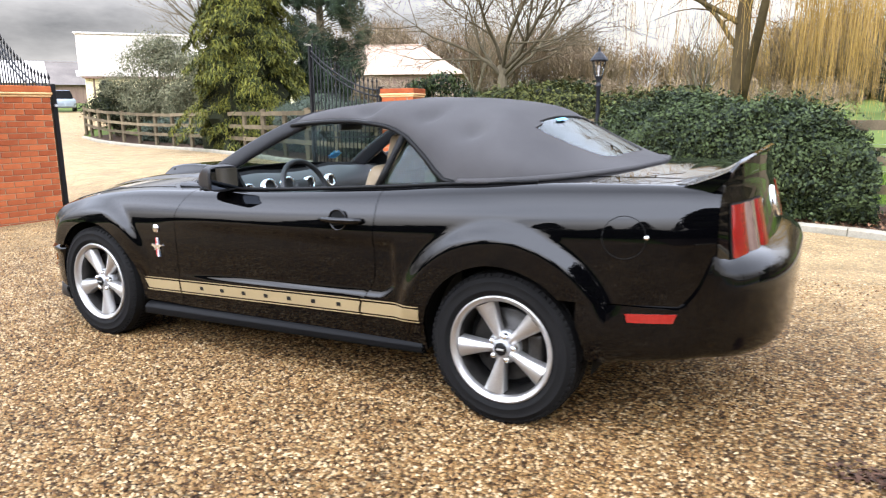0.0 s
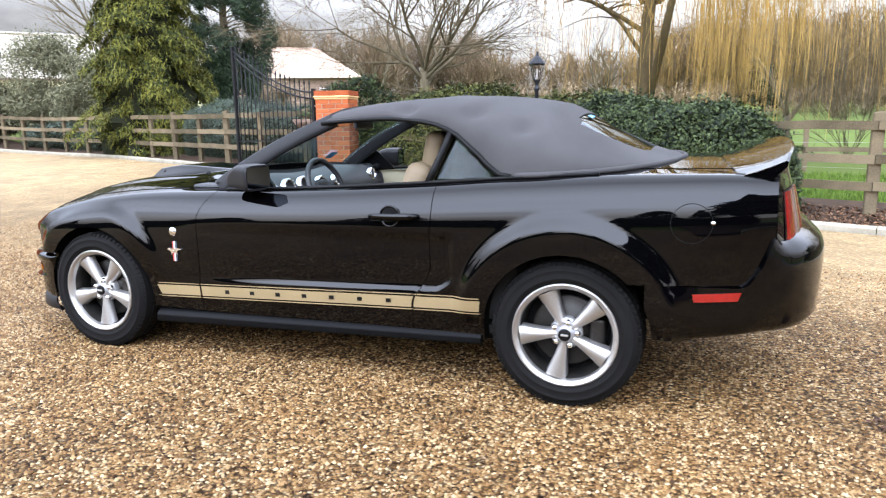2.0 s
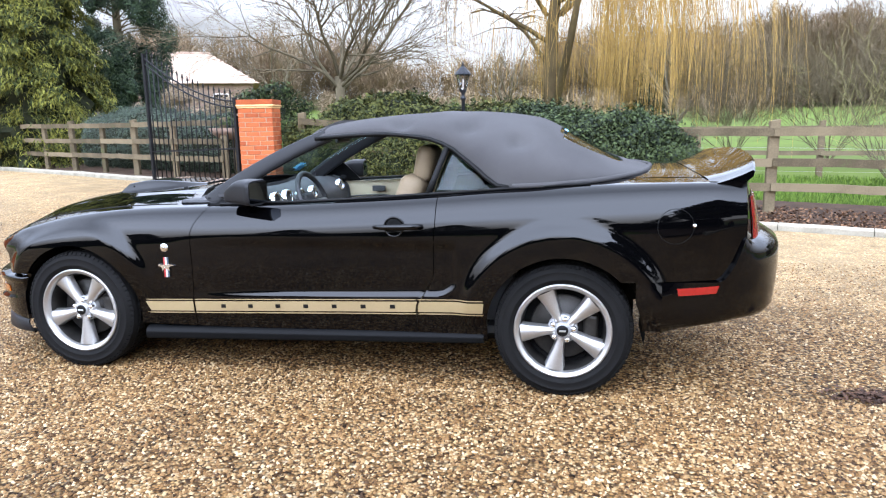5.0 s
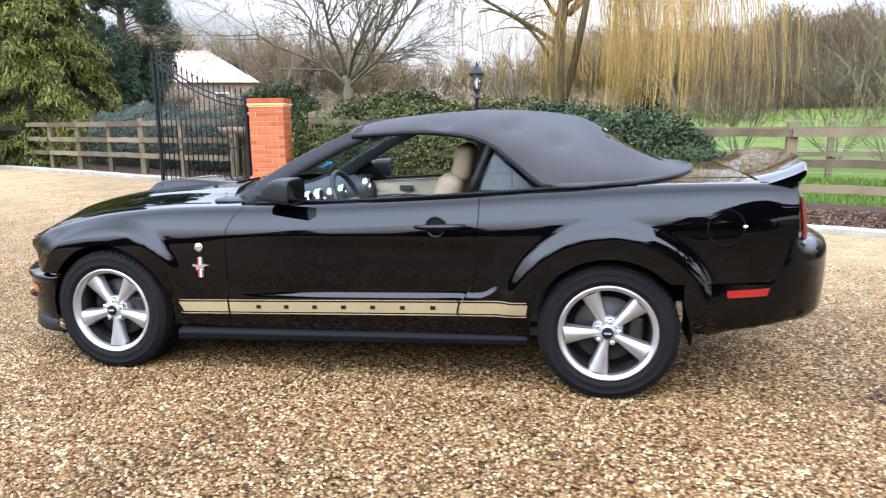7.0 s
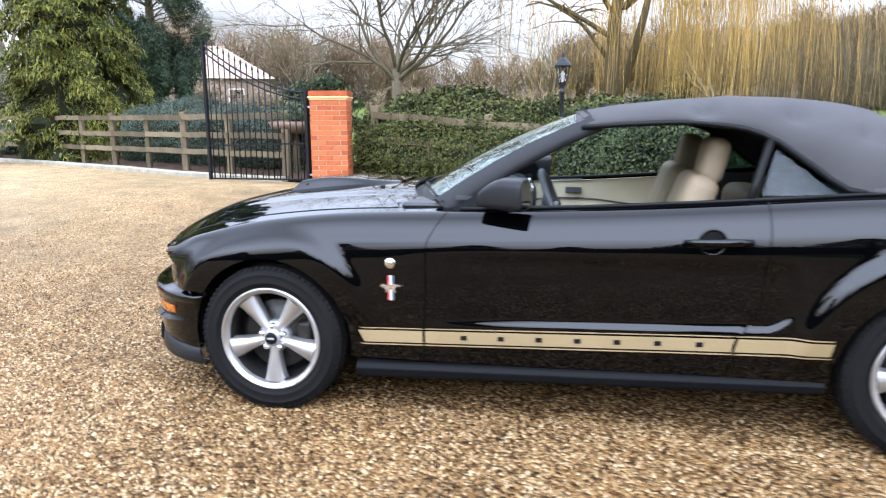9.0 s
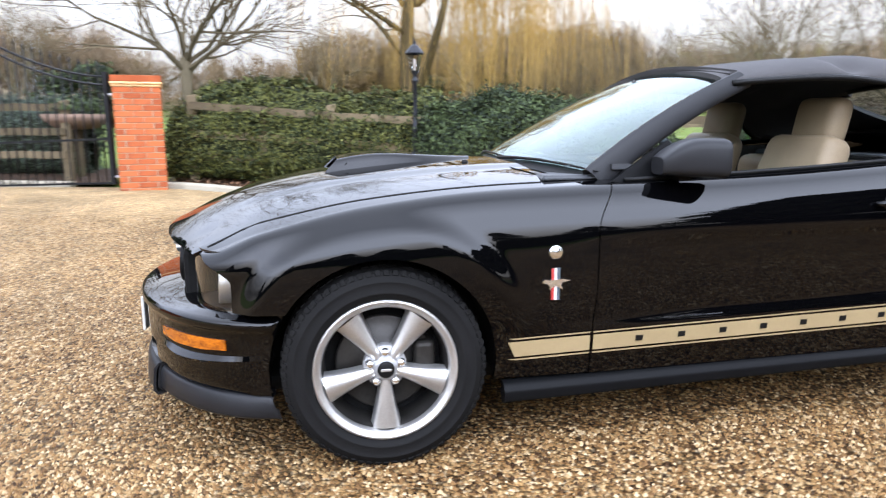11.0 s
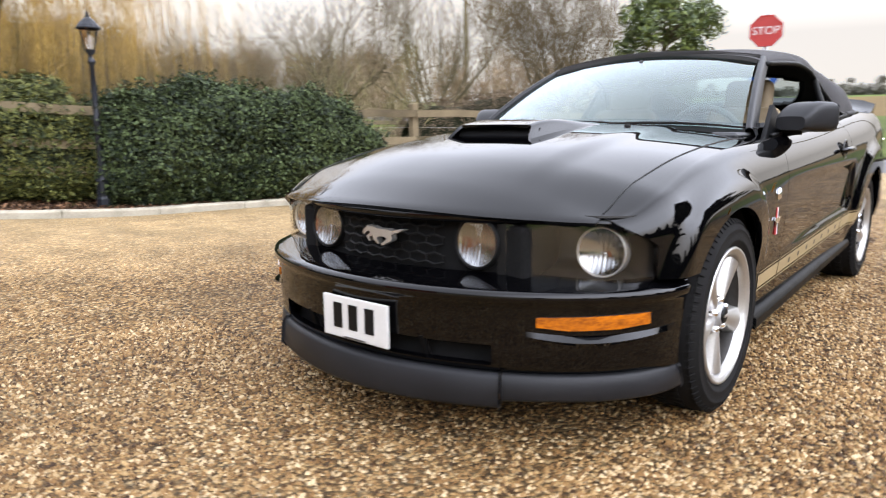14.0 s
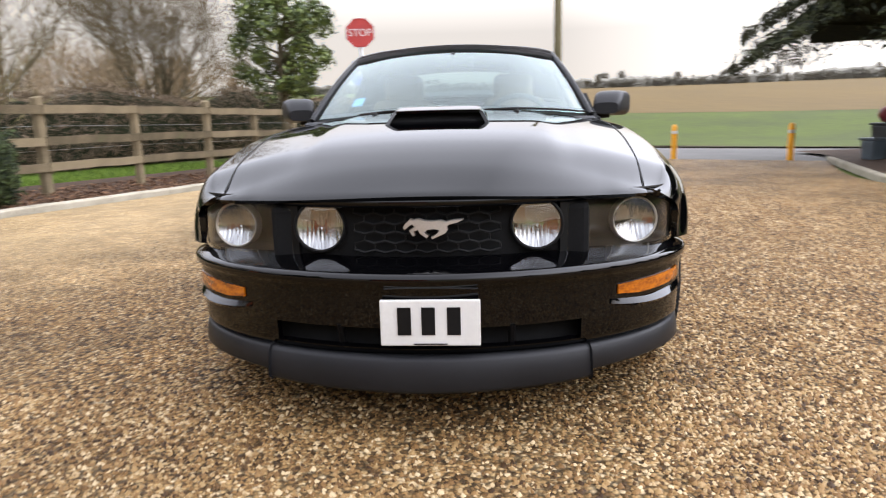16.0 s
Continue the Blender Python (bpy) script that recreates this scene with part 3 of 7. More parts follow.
verge("verge_edge", M_SOIL, -70, 90, 5.55, 6.10, 90, "dark earth edge of the far verge", 0.03)
verge("grass_strip", M_VERGE, -160, 75, 5.8, 27.6, 110, "rough green grass between road and field", 0.03)
verge("field", M_FIELD, -160, 75, 27.4, 165, 110, "pale brown stubble field", 0.04)


# loose stones over the drive where one walks
def pebbles():
    rng = np.random.default_rng(5)
    def area(n, x0, x1, y0, y1):
        return np.stack([rng.uniform(x0, x1, n), rng.uniform(y0, y1, n)], 1)
    P = np.concatenate([area(54000, -4.2, 3.2, -2.9, -0.75), area(36000, -4.6, -1.9, -2.2, 1.7), area(12000, -6.3, -2.2, 0.2, 4.6), area(18000, 2.0, 5.0, -3.4, 2.6), area(8000, -2.0, 2.4, -0.9, 1.3)])
    n = len(P)
    z = np.array([G(x, y) for x, y in P])
    r = rng.uniform(0.0040, 0.0095, n) * rng.choice([1, 1, 1, 1.35], n)
    k = 6
    a = np.arange(k) * 2 * np.pi / k + rng.uniform(0, 6.3, (n, 1))
    sq = rng.uniform(0.6, 1.0, (n, 1))
    th = rng.uniform(0, np.pi, (n, 1))
    px, py = np.cos(a) * r[:, None], np.sin(a) * (r[:, None] * sq)
    ring = np.stack([P[:, :1] + px * np.cos(th) - py * np.sin(th), P[:, 1:] + px * np.sin(th) + py * np.cos(th), np.repeat(z[:, None], k, 1) + rng.uniform(-0.001, 0.003, (n, k))], -1)
    top = np.stack([P[:, 0] + rng.normal(0, 0.002, n), P[:, 1] + rng.normal(0, 0.002, n), z + r * rng.uniform(0.75, 1.25, n)], -1)[:, None]
    v = np.concatenate([ring, top], 1).reshape(-1, 3)
    base = np.arange(n)[:, None] * (k + 1)
    f = np.stack([base + np.arange(k), base + (np.arange(k) + 1) % k, np.repeat(base + k, k, 1)], -1).reshape(-1, 3)
    me = bpy.data.meshes.new("gravel_stones")
    me.vertices.add(len(v))
    me.vertices.foreach_set("co", v.astype(np.float32).ravel())
    me.loops.add(f.size)
    me.loops.foreach_set("vertex_index", f.astype(np.int32).ravel())
    me.polygons.add(len(f))
    me.polygons.foreach_set("loop_start", np.arange(0, f.size, 3, dtype=np.int32))
    me.polygons.foreach_set("use_smooth", np.ones(len(f), bool))
    me.update(calc_edges=True)
    me.materials.append(M_PEBBLE)
    tagged(new("gravel_stones", me), "loose rounded golden and white gravel stones", "gravel", kind="stuff")


pebbles()


# ---- kerbs, beds, fences ----
def kerb(name, xs, yf, width, height, label):
    """Edging of separate lengths, laid end to end with thin joints."""
    th = tagged(empty(name), label, "kerb", kind="structure")
    for i in range(len(xs) - 1):
        n = 5
        vs, fs = [], []
        L = xs[i + 1] - xs[i]
        for k in range(n + 1):
            x = xs[i] + 0.004 + (L - 0.008) * k / n
            y = yf(x)
            s = (yf(x + 0.05) - yf(x - 0.05)) / 0.1
            d = Vector((-s, 1)).normalized()
            z = G(x, y)
            wob = 0.006 * math.sin(x * 5.1) + 0.005 * math.sin(x * 13.7 + i)
            for o, h in ((wob, -0.05), (wob, height - 0.018), (wob + 0.018, height), (width - 0.018, height), (width, height - 0.018), (width, -0.05)):
                vs.append((x + d.x * o, y + d.y * o, z + h + 0.4 * wob))
        for k in range(n):
            for j in range(5):
                fs.append((k * 6 + j, k * 6 + j + 1, k * 6 + j + 7, k * 6 + j + 6))
        fs += [tuple(range(6)), tuple(n * 6 + j for j in range(6))[::-1]]
        shape("kerbstone", vs, [tuple(reversed(f)) for f in fs], M_KERB, th)
    return th


kerb("kerb_bed", [-3.7 + 0.915 * k for k in range(17)], KERB_Y, 0.15, 0.075, "pale concrete kerb along the planting bed")
kerb("kerb_lane", [-24.0 + 1.9 * k for k in range(11)], LANE_Y, 0.16, 0.07, "pale concrete kerb along the lane")
RK = curve((4.3, -5.10), (4.9, -5.26), (9.8, -6.70), (11, -7.05))
kerb("kerb_far", [4.4 + 0.9 * k for k in range(7)], lambda x: RK(x) - 0.12, 0.12, 0.06, "worn kerb beside the drive entrance")

FENCE_Y = curve((-3.6, 6.98), (-1.46, 6.56), (0.5, 6.05), (2.2, 5.58), (3.7, 5.15), (6.48, 4.28), (9.0, 3.62), (11.5, 3.1))


def bed_strip(name, x0, x1, ya, yb, n, material, dz, label):
    f = lambda u, v: (lambda x: (x, ya(x) + (yb(x) - ya(x)) * v, G(x, ya(x)) + dz + 0.10 * v * S(v * 2)))(x0 + (x1 - x0) * u)
    return tagged(shape(name, *sheet(f, n, 8), material, smooth=True), label, "bed", kind="structure")


bed_strip("bed", -3.75, 11.0, lambda x: KERB_Y(x) + 0.12, lambda x: FENCE_Y(x) + 1.0, 60, M_SOIL, 0.045, "dark soil planting bed with leaf litter")
bed_strip("bed_lane", -24, -4.6, lambda x: LANE_Y(x) + 0.12, lambda x: LANE_Y(x) + 1.9, 40, M_SOIL, 0.03, "dark soil bed beside the lane")
f = lambda u, v: (lambda x: (x, RK(x) - 0.12 - 6 * v, G(x, RK(x)) + 0.04 + 0.1 * v))(3.0 + 9.5 * u)
vs, fs = sheet(f, 20, 8)
tagged(shape("bed_far", vs, [tuple(reversed(q)) for q in fs], M_SOIL, smooth=True), "shaded bare soil under the conifer", "bed", kind="structure")


def litter():
    rng = np.random.default_rng(8)
    n = 9000
    x = rng.uniform(-3.6, 9.5, n)
    t = rng.uniform(0, 1, n) ** 1.3
    y = np.array([KERB_Y(a) + 0.14 + (FENCE_Y(a) + 0.2 - KERB_Y(a)) * b for a, b in zip(x, t)])
    z = np.array([G(a, KERB_Y(a)) + 0.052 + 0.10 * b * 0.8 for a, b in zip(x, t)]) + rng.uniform(0, 0.02, n)
    tagged(leaf_mesh("leaf_litter", np.stack([x, y, z], 1), np.tile([0, 0, 1.0], (n, 1)), 0.045, 0.6, M_LITTER, seed=3), "dead brown leaves and twigs on the bed", "leaf litter", kind="stuff")
    n = 36000
    x = rng.uniform(3.0, 11.0, n)
    y = np.array([FENCE_Y(a) for a in x]) + rng.uniform(0.0, 1, n) ** 1.5 * 7 + 0.45
    z = np.array([G(a, b) for a, b in zip(x, y)]) - 0.07
    h = rng.uniform(0.05, 0.13, n)
    a = rng.uniform(0, 6.28, n)
    dx, dy = np.cos(a) * 0.012, np.sin(a) * 0.012
    lx, ly = rng.normal(0, 0.03, n), rng.normal(0, 0.03, n)
    q = np.stack([np.stack([x - dx, y - dy, z], -1), np.stack([x + dx, y + dy, z], -1), np.stack([x + lx + dx * 0.3, y + ly + dy * 0.3, z + h], -1), np.stack([x + lx - dx * 0.3, y + ly - dy * 0.3, z + h], -1)], 1).reshape(-1, 3)
    tagged(quads("grass_blades", q, M_BLADE), "rough green grass behind the fence", "grass", kind="stuff")


litter()


def leaf_patch():
    """A small heap of wet dead leaves on the gravel."""
    rng = np.random.default_rng(12)
    n = 420
    x, y = 2.86 + rng.normal(0, 0.085, n), -0.66 + rng.normal(0, 0.042, n)
    z = np.array([G(a, b) for a, b in zip(x, y)]) + 0.004 + rng.uniform(0, 0.012, n)
    tagged(leaf_mesh("leaf_patch", np.stack([x, y, z], 1), np.tile([0, 0, 2.0], (n, 1)), 0.030, 0.6, M_WETLEAF, seed=13), "wet dark brown dead leaves on the gravel", "leaf litter", kind="stuff")


leaf_patch()


def plank(bm_len, h, t):
    """A slightly uneven plank along x, its origin at one end's middle."""
    vs, fs = [], []
    n = 4
    for k in range(n + 1):
        x = bm_len * k / n
        w = 0.006 * math.sin(k * 2.3 + bm_len * 7)
        for y, z in ((-t / 2, -h / 2), (t / 2, -h / 2), (t / 2, h / 2), (-t / 2, h / 2)):
            vs.append((x, y, z + w))
    for k in range(n):
        for j in range(4):
            fs.append((k * 4 + j, k * 4 + (j + 1) % 4, k * 4 + 4 + (j + 1) % 4, k * 4 + 4 + j))
    fs += [(3, 2, 1, 0), (n * 4, n * 4 + 1, n * 4 + 2, n * 4 + 3)]
    return vs, [tuple(reversed(f)) for f in fs]


def fence(name, posts, base, top, rails, label, wires=0):
    """Post and rail: tall posts, a short one between each two, three rails on the near side."""
    th = tagged(empty(name), label, "fence")
    P = [Vector((x, y, base(x, y))) for x, y in posts]
    for i, p in enumerate(P):
        short = i % 2
        h = top - (0.10 if short else 0.0)
        w = 0.05 if short else 0.062
        bm = boxed(-w, w, -0.045, 0.045, -0.25, h, 0.008, 1)
        for v in bm.verts:
            if v.co.z > h - 0.05:
                v.co.z += v.co.x * 0.18
        part("post", bm, M_WOOD, th, m=pose(p.x, p.y, p.z, 0.8 * math.sin(i * 3.1), 1.0 * math.cos(i * 2.3), 0))
    for i in range(0, len(P) - 1):
        a, b = P[i], P[i + 1]
        d = b - a
        for j, z in enumerate(rails):
            shape("rail", *plank(d.length - 0.01, 0.10, 0.035), M_WOOD, th, m=Matrix.Translation(a + Vector((0, -0.062 if True else 0, z + 0.008 * math.sin(i + j)))) @ d.to_track_quat("X", "Z").to_matrix().to_4x4())
    for j in range(wires):
        shape("wire", *tube([p + Vector((0, 0.05, 0.50 + 0.14 * j + 0.01 * math.sin(i * 2 + j))) for i, p in enumerate(P)], 0.0022, 4), M_GALV, th)
    return th


bz = lambda x, y: G(x, y) + 0.115
fp = [-3.35, -1.46 - 0.92, -1.46, 0.25, 1.2, 2.45, 3.70, 5.09, 6.48, 7.7, 9.0]
fence("fence_bed", [(x, FENCE_Y(x)) for x in fp], bz, 1.13, (0.31, 0.61, 0.98), "weathered grey-brown post and rail fence", wires=3)
lp = [-5.2 - 1.28 * k for k in range(17)]
fence("fence_lane", [(x, LANE_Y(x) + 0.55) for x in lp], lambda x, y: G(x, y) + 0.05, 1.12, (0.36, 0.68, 1.02), "weathered post and rail fence beside the lane")
fence("fence_field", [(1.5 + 2.4 * k, 13.2 - 0.55 * k + 0.1 * math.sin(k * 3)) for k in range(9)], lambda x, y: G(x, y) - 0.08, 1.25, (0.55, 1.08), "old paddock fence beyond the grass")


# ---- gateway ----
brick_bm = boxed(-0.1075, 0.1075, -0.05, 0.05, -0.0325, 0.0325, 0.004, 1)
brick_me = bpy.data.meshes.new("brick")
brick_bm.to_mesh(brick_me)
brick_bm.free()
brick_me.materials.append(M_BRICK)
head_bm = boxed(-0.05, 0.05, -0.05, 0.05, -0.0325, 0.0325, 0.004, 1)
head_me = bpy.data.meshes.new("brick_end")
head_bm.to_mesh(head_me)
head_bm.free()
head_me.materials.append(M_BRICK)


def lay(me, parent, m):
    o = new("brick", me)
    o.parent = parent
    o.matrix_basis = m
    return o


def capping(parent, x0, x1, y0, y1, z):
    """Moulded pale band, then a flush red course over it."""
    part("band", boxed(x0 - 0.012, x1 + 0.012, y0 - 0.012, y1 + 0.012, z, z + 0.028, 0.010, 2), M_BAND, parent, "pale stained band")
    part("band", boxed(x0 - 0.026, x1 + 0.026, y0 - 0.026, y1 + 0.026, z + 0.029, z + 0.060, 0.012, 2), M_BAND, parent, "pale stained band")
    part("cap", boxed(x0 - 0.016, x1 + 0.016, y0 - 0.016, y1 + 0.016, z + 0.061, z + 0.140, 0.008, 2), M_BRICK, parent, "red cap course")


def gate_pillar():
    z0 = G(-3.95, 6.5) - 0.05
    th = tagged(empty("gate_pillar", pose(-3.93, 6.58, z0, 0, 0, 12)), "red brick gate pillar with pale moulded band", "pillar")
    h, s = 0.075, 0.5625 / 2
    n = 18
    part("mortar_core", boxed(-s + 0.008, s - 0.008, -s + 0.008, s - 0.008, 0, n * h, 0.0), M_MORTAR, th)
    for c in range(n):
        for k in range(4):
            rot = pose(0, 0, 0, 0, 0, 90 * k)
            xs = (-0.1685, 0.056) if (c + k) % 2 else (-0.056, 0.169)
            for x in xs:
                lay(brick_me, th, rot @ Matrix.Translation((x, -s + 0.05, (c + 0.5) * h)))
            lay(head_me, th, rot @ Matrix.Translation((0.231 if (c + k) % 2 else -0.231, -s + 0.0505, (c + 0.5) * h)))
    capping(th, -s, s, -s, s, n * h)


def wall_left():
    z0 = G(-6.4, 1.9) - 0.06
    th = tagged(empty("wall_gate", pose(-6.40, 1.97, z0, 0, 0, -96)), "red brick gate wall with pale moulded band", "wall", kind="structure")
    h, n, L = 0.075, 22, 1.80
    part("mortar_core", boxed(0.004, L, -0.42, -0.010, 0, n * h, 0.0), M_MORTAR, th)
    for c in range(n):
        off = 0.1125 if c % 2 else 0.0
        for k in range(8):
            x = 0.1125 + off + 0.225 * k
            if x < L - 0.05:
                lay(brick_me, th, pose(x, -0.05, (c + 0.5) * h))
        if c % 2:
            lay(head_me, th, pose(0.052, -0.05, (c + 0.5) * h))
        for k in range(2):
            lay(brick_me if not (k and c % 2) else head_me, th, pose(0.05, -0.21 - 0.2 * k + 0.03 * (c % 2), (c + 0.5) * h, 0, 0, 90))
    capping(th, 0, L, -0.43, 0, n * h)


def gate_leaf(name, hinge, free, zh, zf, base_h, base_f, label):
    """Iron gate leaf: stiles, rails, a sweeping top and spear-headed bars."""
    a, b = Vector((*hinge, 0)), Vector((*free, 0))
    d = b - a
    L = d.length
    th = tagged(empty(name, Matrix.Translation((a.x, a.y, 0)) @ d.to_track_quat("X", "Z").to_matrix().to_4x4()), label, "gate")
    base = lambda x: base_h + (base_f - base_h) * x / L
    top = lambda x: zh + (zf - zh) * (x / L) ** 1.75
    part("stile", boxed(0.0, 0.06, -0.03, 0.03, base(0), zh + 0.03, 0.004, 1), M_IRON, th)
    part("stile", boxed(L - 0.055, L, -0.0275, 0.0275, base(L), zf + 0.02, 0.004, 1), M_IRON, th)
    for z in (0.02, 0.58):
        shape("rail", *tube([(0.05, 0, base(0) + z), (L - 0.05, 0, base(L) + z)], 0.018, 4), M_IRON, th)
    for o in (0.0, -0.10):
        shape("top_rail", *tube([(x, 0, top(x) + o - 0.03) for x in [0.04 + (L - 0.08) * k / 16 for k in range(17)]], 0.014, 6), M_IRON, th, smooth=True)
    n = 18
    for k in range(1, n):
        x = L * k / n
        zt = top(x) + 0.085
        shape("bar", *tube([(x, 0, base(x) + 0.01), (x, 0, zt)], 0.0105, 6), M_IRON, th, smooth=True)
        shape("spear", *lathe([(0.004, 0), (0.018, 0.02), (0.015, 0.045), (0.001, 0.10)], 6), M_IRON, th, m=pose(x, 0, zt - 0.005))
        if k % 2:
            xm = x + L / n / 2
            shape("short_bar", *tube([(xm, 0, base(xm) + 0.01), (xm, 0, base(xm) + 0.12)], 0.007, 6), M_IRON, th, smooth=True)
    for z in (0.10, zh - base_h - 0.25):
        shape("hinge", *tube([(-0.05, 0, base_h + z), (0.07, 0, base_h + z)], 0.018, 8), M_GALV, th)
    return th


gate_pillar()
wall_left()
gate_leaf("iron_gate", (-4.22, 6.36), (-6.40, 7.12), 1.76, 2.60, 0.38, 0.31, "black wrought-iron gate leaf, open, with spear heads")
gate_leaf("iron_gate", (-6.46, 2.06), (-8.70, 2.58), 1.74, 2.62, 0.06, 0.10, "black wrought-iron gate leaf, open behind the wall")


def planter():
    x, y = -5.15, 7.95
    z = G(x, y) + 0.78
    th = tagged(empty("planter_bowl", pose(x, y, 0)), "brown bowl planter on the fence with evergreen plants", "planter")
    shape("bowl", *lathe([(0.05, z - 0.02), (0.28, z), (0.42, z + 0.10), (0.48, z + 0.20), (0.45, z + 0.20), (0.30, z + 0.14), (0.001, z + 0.13)], 28), M_BARN, th, smooth=True)
    shape("stem", *tube([(0, 0, G(x, y)), (0, 0, z)], 0.06, 10), M_WOOD, th)
    rng = np.random.default_rng(2)
    p = rng.normal(0, 1, (900, 3))
    p /= np.linalg.norm(p, axis=1, keepdims=True)
    q = np.stack([p[:, 0] * 0.42, p[:, 1] * 0.42, z + 0.26 + np.abs(p[:, 2]) * 0.22 * rng.uniform(0.3, 1, 900)], 1)
    leaf_mesh("plants", q, p, 0.06, 0.6, M_HEDGE, th, seed=4)


planter()


def street_lamp():
    x, y = -0.38, 6.02
    z = G(x, y) + 0.055
    th = tagged(empty("garden_lamp", pose(x, y, z)), "blue-black iron lamp post with glazed lantern, standing in the bed", "lamp")
    shape("base", *lathe([(0.085, -0.05), (0.085, 0.10), (0.072, 0.13), (0.066, 0.30), (0.050, 0.34), (0.048, 0.36), (0.036, 0.40)], 8), M_LAMPPOST, th)
    shape("post", *lathe([(0.036, 0.38), (0.033, 0.9), (0.040, 0.92), (0.040, 0.95), (0.031, 0.97), (0.026, 1.52), (0.042, 1.54), (0.042, 1.56), (0.026, 1.58), (0.026, 1.62), (0.055, 1.66), (0.055, 1.675)], 14), M_LAMPPOST, th, smooth=True)
    lan = empty("lantern")
    lan.parent = th
    for k in range(6):
        a = radians(60 * k)
        b = radians(60 * k + 60)
        lo, hi = 0.052, 0.096
        c = [(lo * math.cos(a), lo * math.sin(a), 1.675), (hi * math.cos(a), hi * math.sin(a), 1.885)]
        shape("glazing_bar", *tube(c, 0.006, 4), M_LAMPPOST, lan)
        e = [(lo * math.cos(b), lo * math.sin(b), 1.675), (hi * math.cos(b), hi * math.sin(b), 1.885)]
        pn = shape("pane", [c[0], e[0], e[1], c[1]], [(0, 1, 2, 3)], M_LAMPGLASS, lan)
        thick(pn, 0.002)
        pn.visible_shadow = False
    shape("roof", *lathe([(0.122, 1.882), (0.124, 1.895), (0.105, 1.925), (0.060, 1.975), (0.050, 1.985), (0.022, 2.005), (0.022, 2.02), (0.014, 2.03), (0.016, 2.045), (0.001, 2.075)], 12), M_LAMPPOST, lan)
    shape("bulb", *lathe([(0.012, 1.68), (0.014, 1.74), (0.020, 1.78), (0.014, 1.82), (0.001, 1.83)], 12), M_SIGNWHITE, lan, smooth=True)


street_lamp()


# ---- plants ----
def hedge(name, x0, x1, yc, depth, top, base, n, material, size, label, seed, ends=0.5, bulge=0.16, asp=0.55):
    rng = np.random.default_rng(seed)
    th = tagged(empty(name), label, "hedge")
    ph = rng.uniform(0, 6, 6)
    lump = lambda x, a: bulge * (math.sin(x * 2.1 + ph[0]) * 0.4 + math.sin(x * 4.7 + a * 2 + ph[1]) * 0.35 + math.sin(a * 5 + x * 3.3 + ph[2]) * 0.3 + 0.25 * math.sin(x * 9.1 + a * 7 + ph[3]))

    def at(x, a, k=1.0):
        e = min(1.0, (x - x0) / ends, (x1 - x) / ends)
        e = math.sqrt(max(0.02, 1 - (1 - e) ** 2))
        T = top(x) * (0.55 + 0.45 * e)
        zb = G(x, yc(x)) + base
        h = T - zb
        s, c = math.sin(a), math.cos(a)
        r = k * (1 + lump(x, a) * 0.8)
        y = yc(x) + math.copysign(abs(c) ** 0.6, c) * depth / 2 * r * (0.5 + 0.5 * e)
        z = zb + h * 0.42 + (math.copysign(abs(s) ** 0.7, s) * h * 0.58 if s > 0 else s * h * 0.42) * (1 + lump(x, a) * 0.5 * (s > 0))
        return (x, y, max(z * 1.0, zb - 0.02)), (0.15 * rng.normal(), c, s)
    # a dark shell stands in for the shade within the hedge
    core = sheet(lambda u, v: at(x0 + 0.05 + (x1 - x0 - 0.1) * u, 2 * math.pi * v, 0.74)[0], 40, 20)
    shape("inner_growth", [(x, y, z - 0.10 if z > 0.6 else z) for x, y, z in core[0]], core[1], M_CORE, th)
    P, N = [], []
    for _ in range(n):
        x = rng.uniform(x0, x1)
        a = rng.uniform(-1.15, math.pi + 1.15)
        p, q = at(x, a, rng.uniform(0.86, 1.06))
        P.append(p)
        N.append(q)
    P = np.array(P) + rng.normal(0, 0.022, (n, 3))
    # sprigs: leaves gather round the ends of small shoots that stand proud
    q = rng.integers(0, n, n // 40)
    E, M = [], []
    for i in q:
        d = np.array(N[i]) + rng.normal(0, 0.5, 3) + np.array([0, 0, 0.4])
        d /= np.linalg.norm(d) + 1e-6
        l = rng.uniform(0.05, 0.20)
        for k in range(12):
            E.append(P[i] + d * l * rng.uniform(0, 1) + rng.normal(0, 0.02, 3))
            M.append(d + rng.normal(0, 0.5, 3))
    leaf_mesh("foliage", np.concatenate([P, np.array(E)]), np.concatenate([np.array(N), np.array(M)]), size, asp, material, th, seed=seed + 1)
    return th


def twigs_on(th, rng, pts, length, material, n):
    """Thin shoots that stand out of a plant."""
    P, R = [], []
    for _ in range(n):
        p = pts[rng.integers(len(pts))]
        d = rng.normal(0, 0.45, 3) + np.array([0, 0, 1.0])
        l = length * rng.uniform(0.4, 1.2)
        d = d / np.linalg.norm(d) * l
        P.append([p, p + d * 0.5 + rng.normal(0, 0.02, 3), p + d])
        R.append([0.004, 0.003, 0.001])
    strips("new_growth", P, R, material, th)["kind"] = "stuff"


hedge("hedge_ivy", -3.72, -0.25, lambda x: FENCE_Y(x) + 0.172, 0.64, lambda x: 1.25 - 0.02 * x + 0.07 * S((-1.6 - x) / 0.8), 0.12, 34000, M_IVY, 0.042, "ivy and bramble hedge grown through the fence", 21, ends=0.3, bulge=0.22)
hedge("hedge_evergreen", -0.40, 2.95, lambda x: FENCE_Y(x) - 0.02, 1.15, lambda x: 1.40 - 0.04 * (x - 1) - 0.20 * S((x - 2.0) / 1.2), 0.02, 56000, M_HEDGE, 0.046, "dense dark evergreen hedge with glossy leaves", 31, ends=0.6, bulge=0.30)
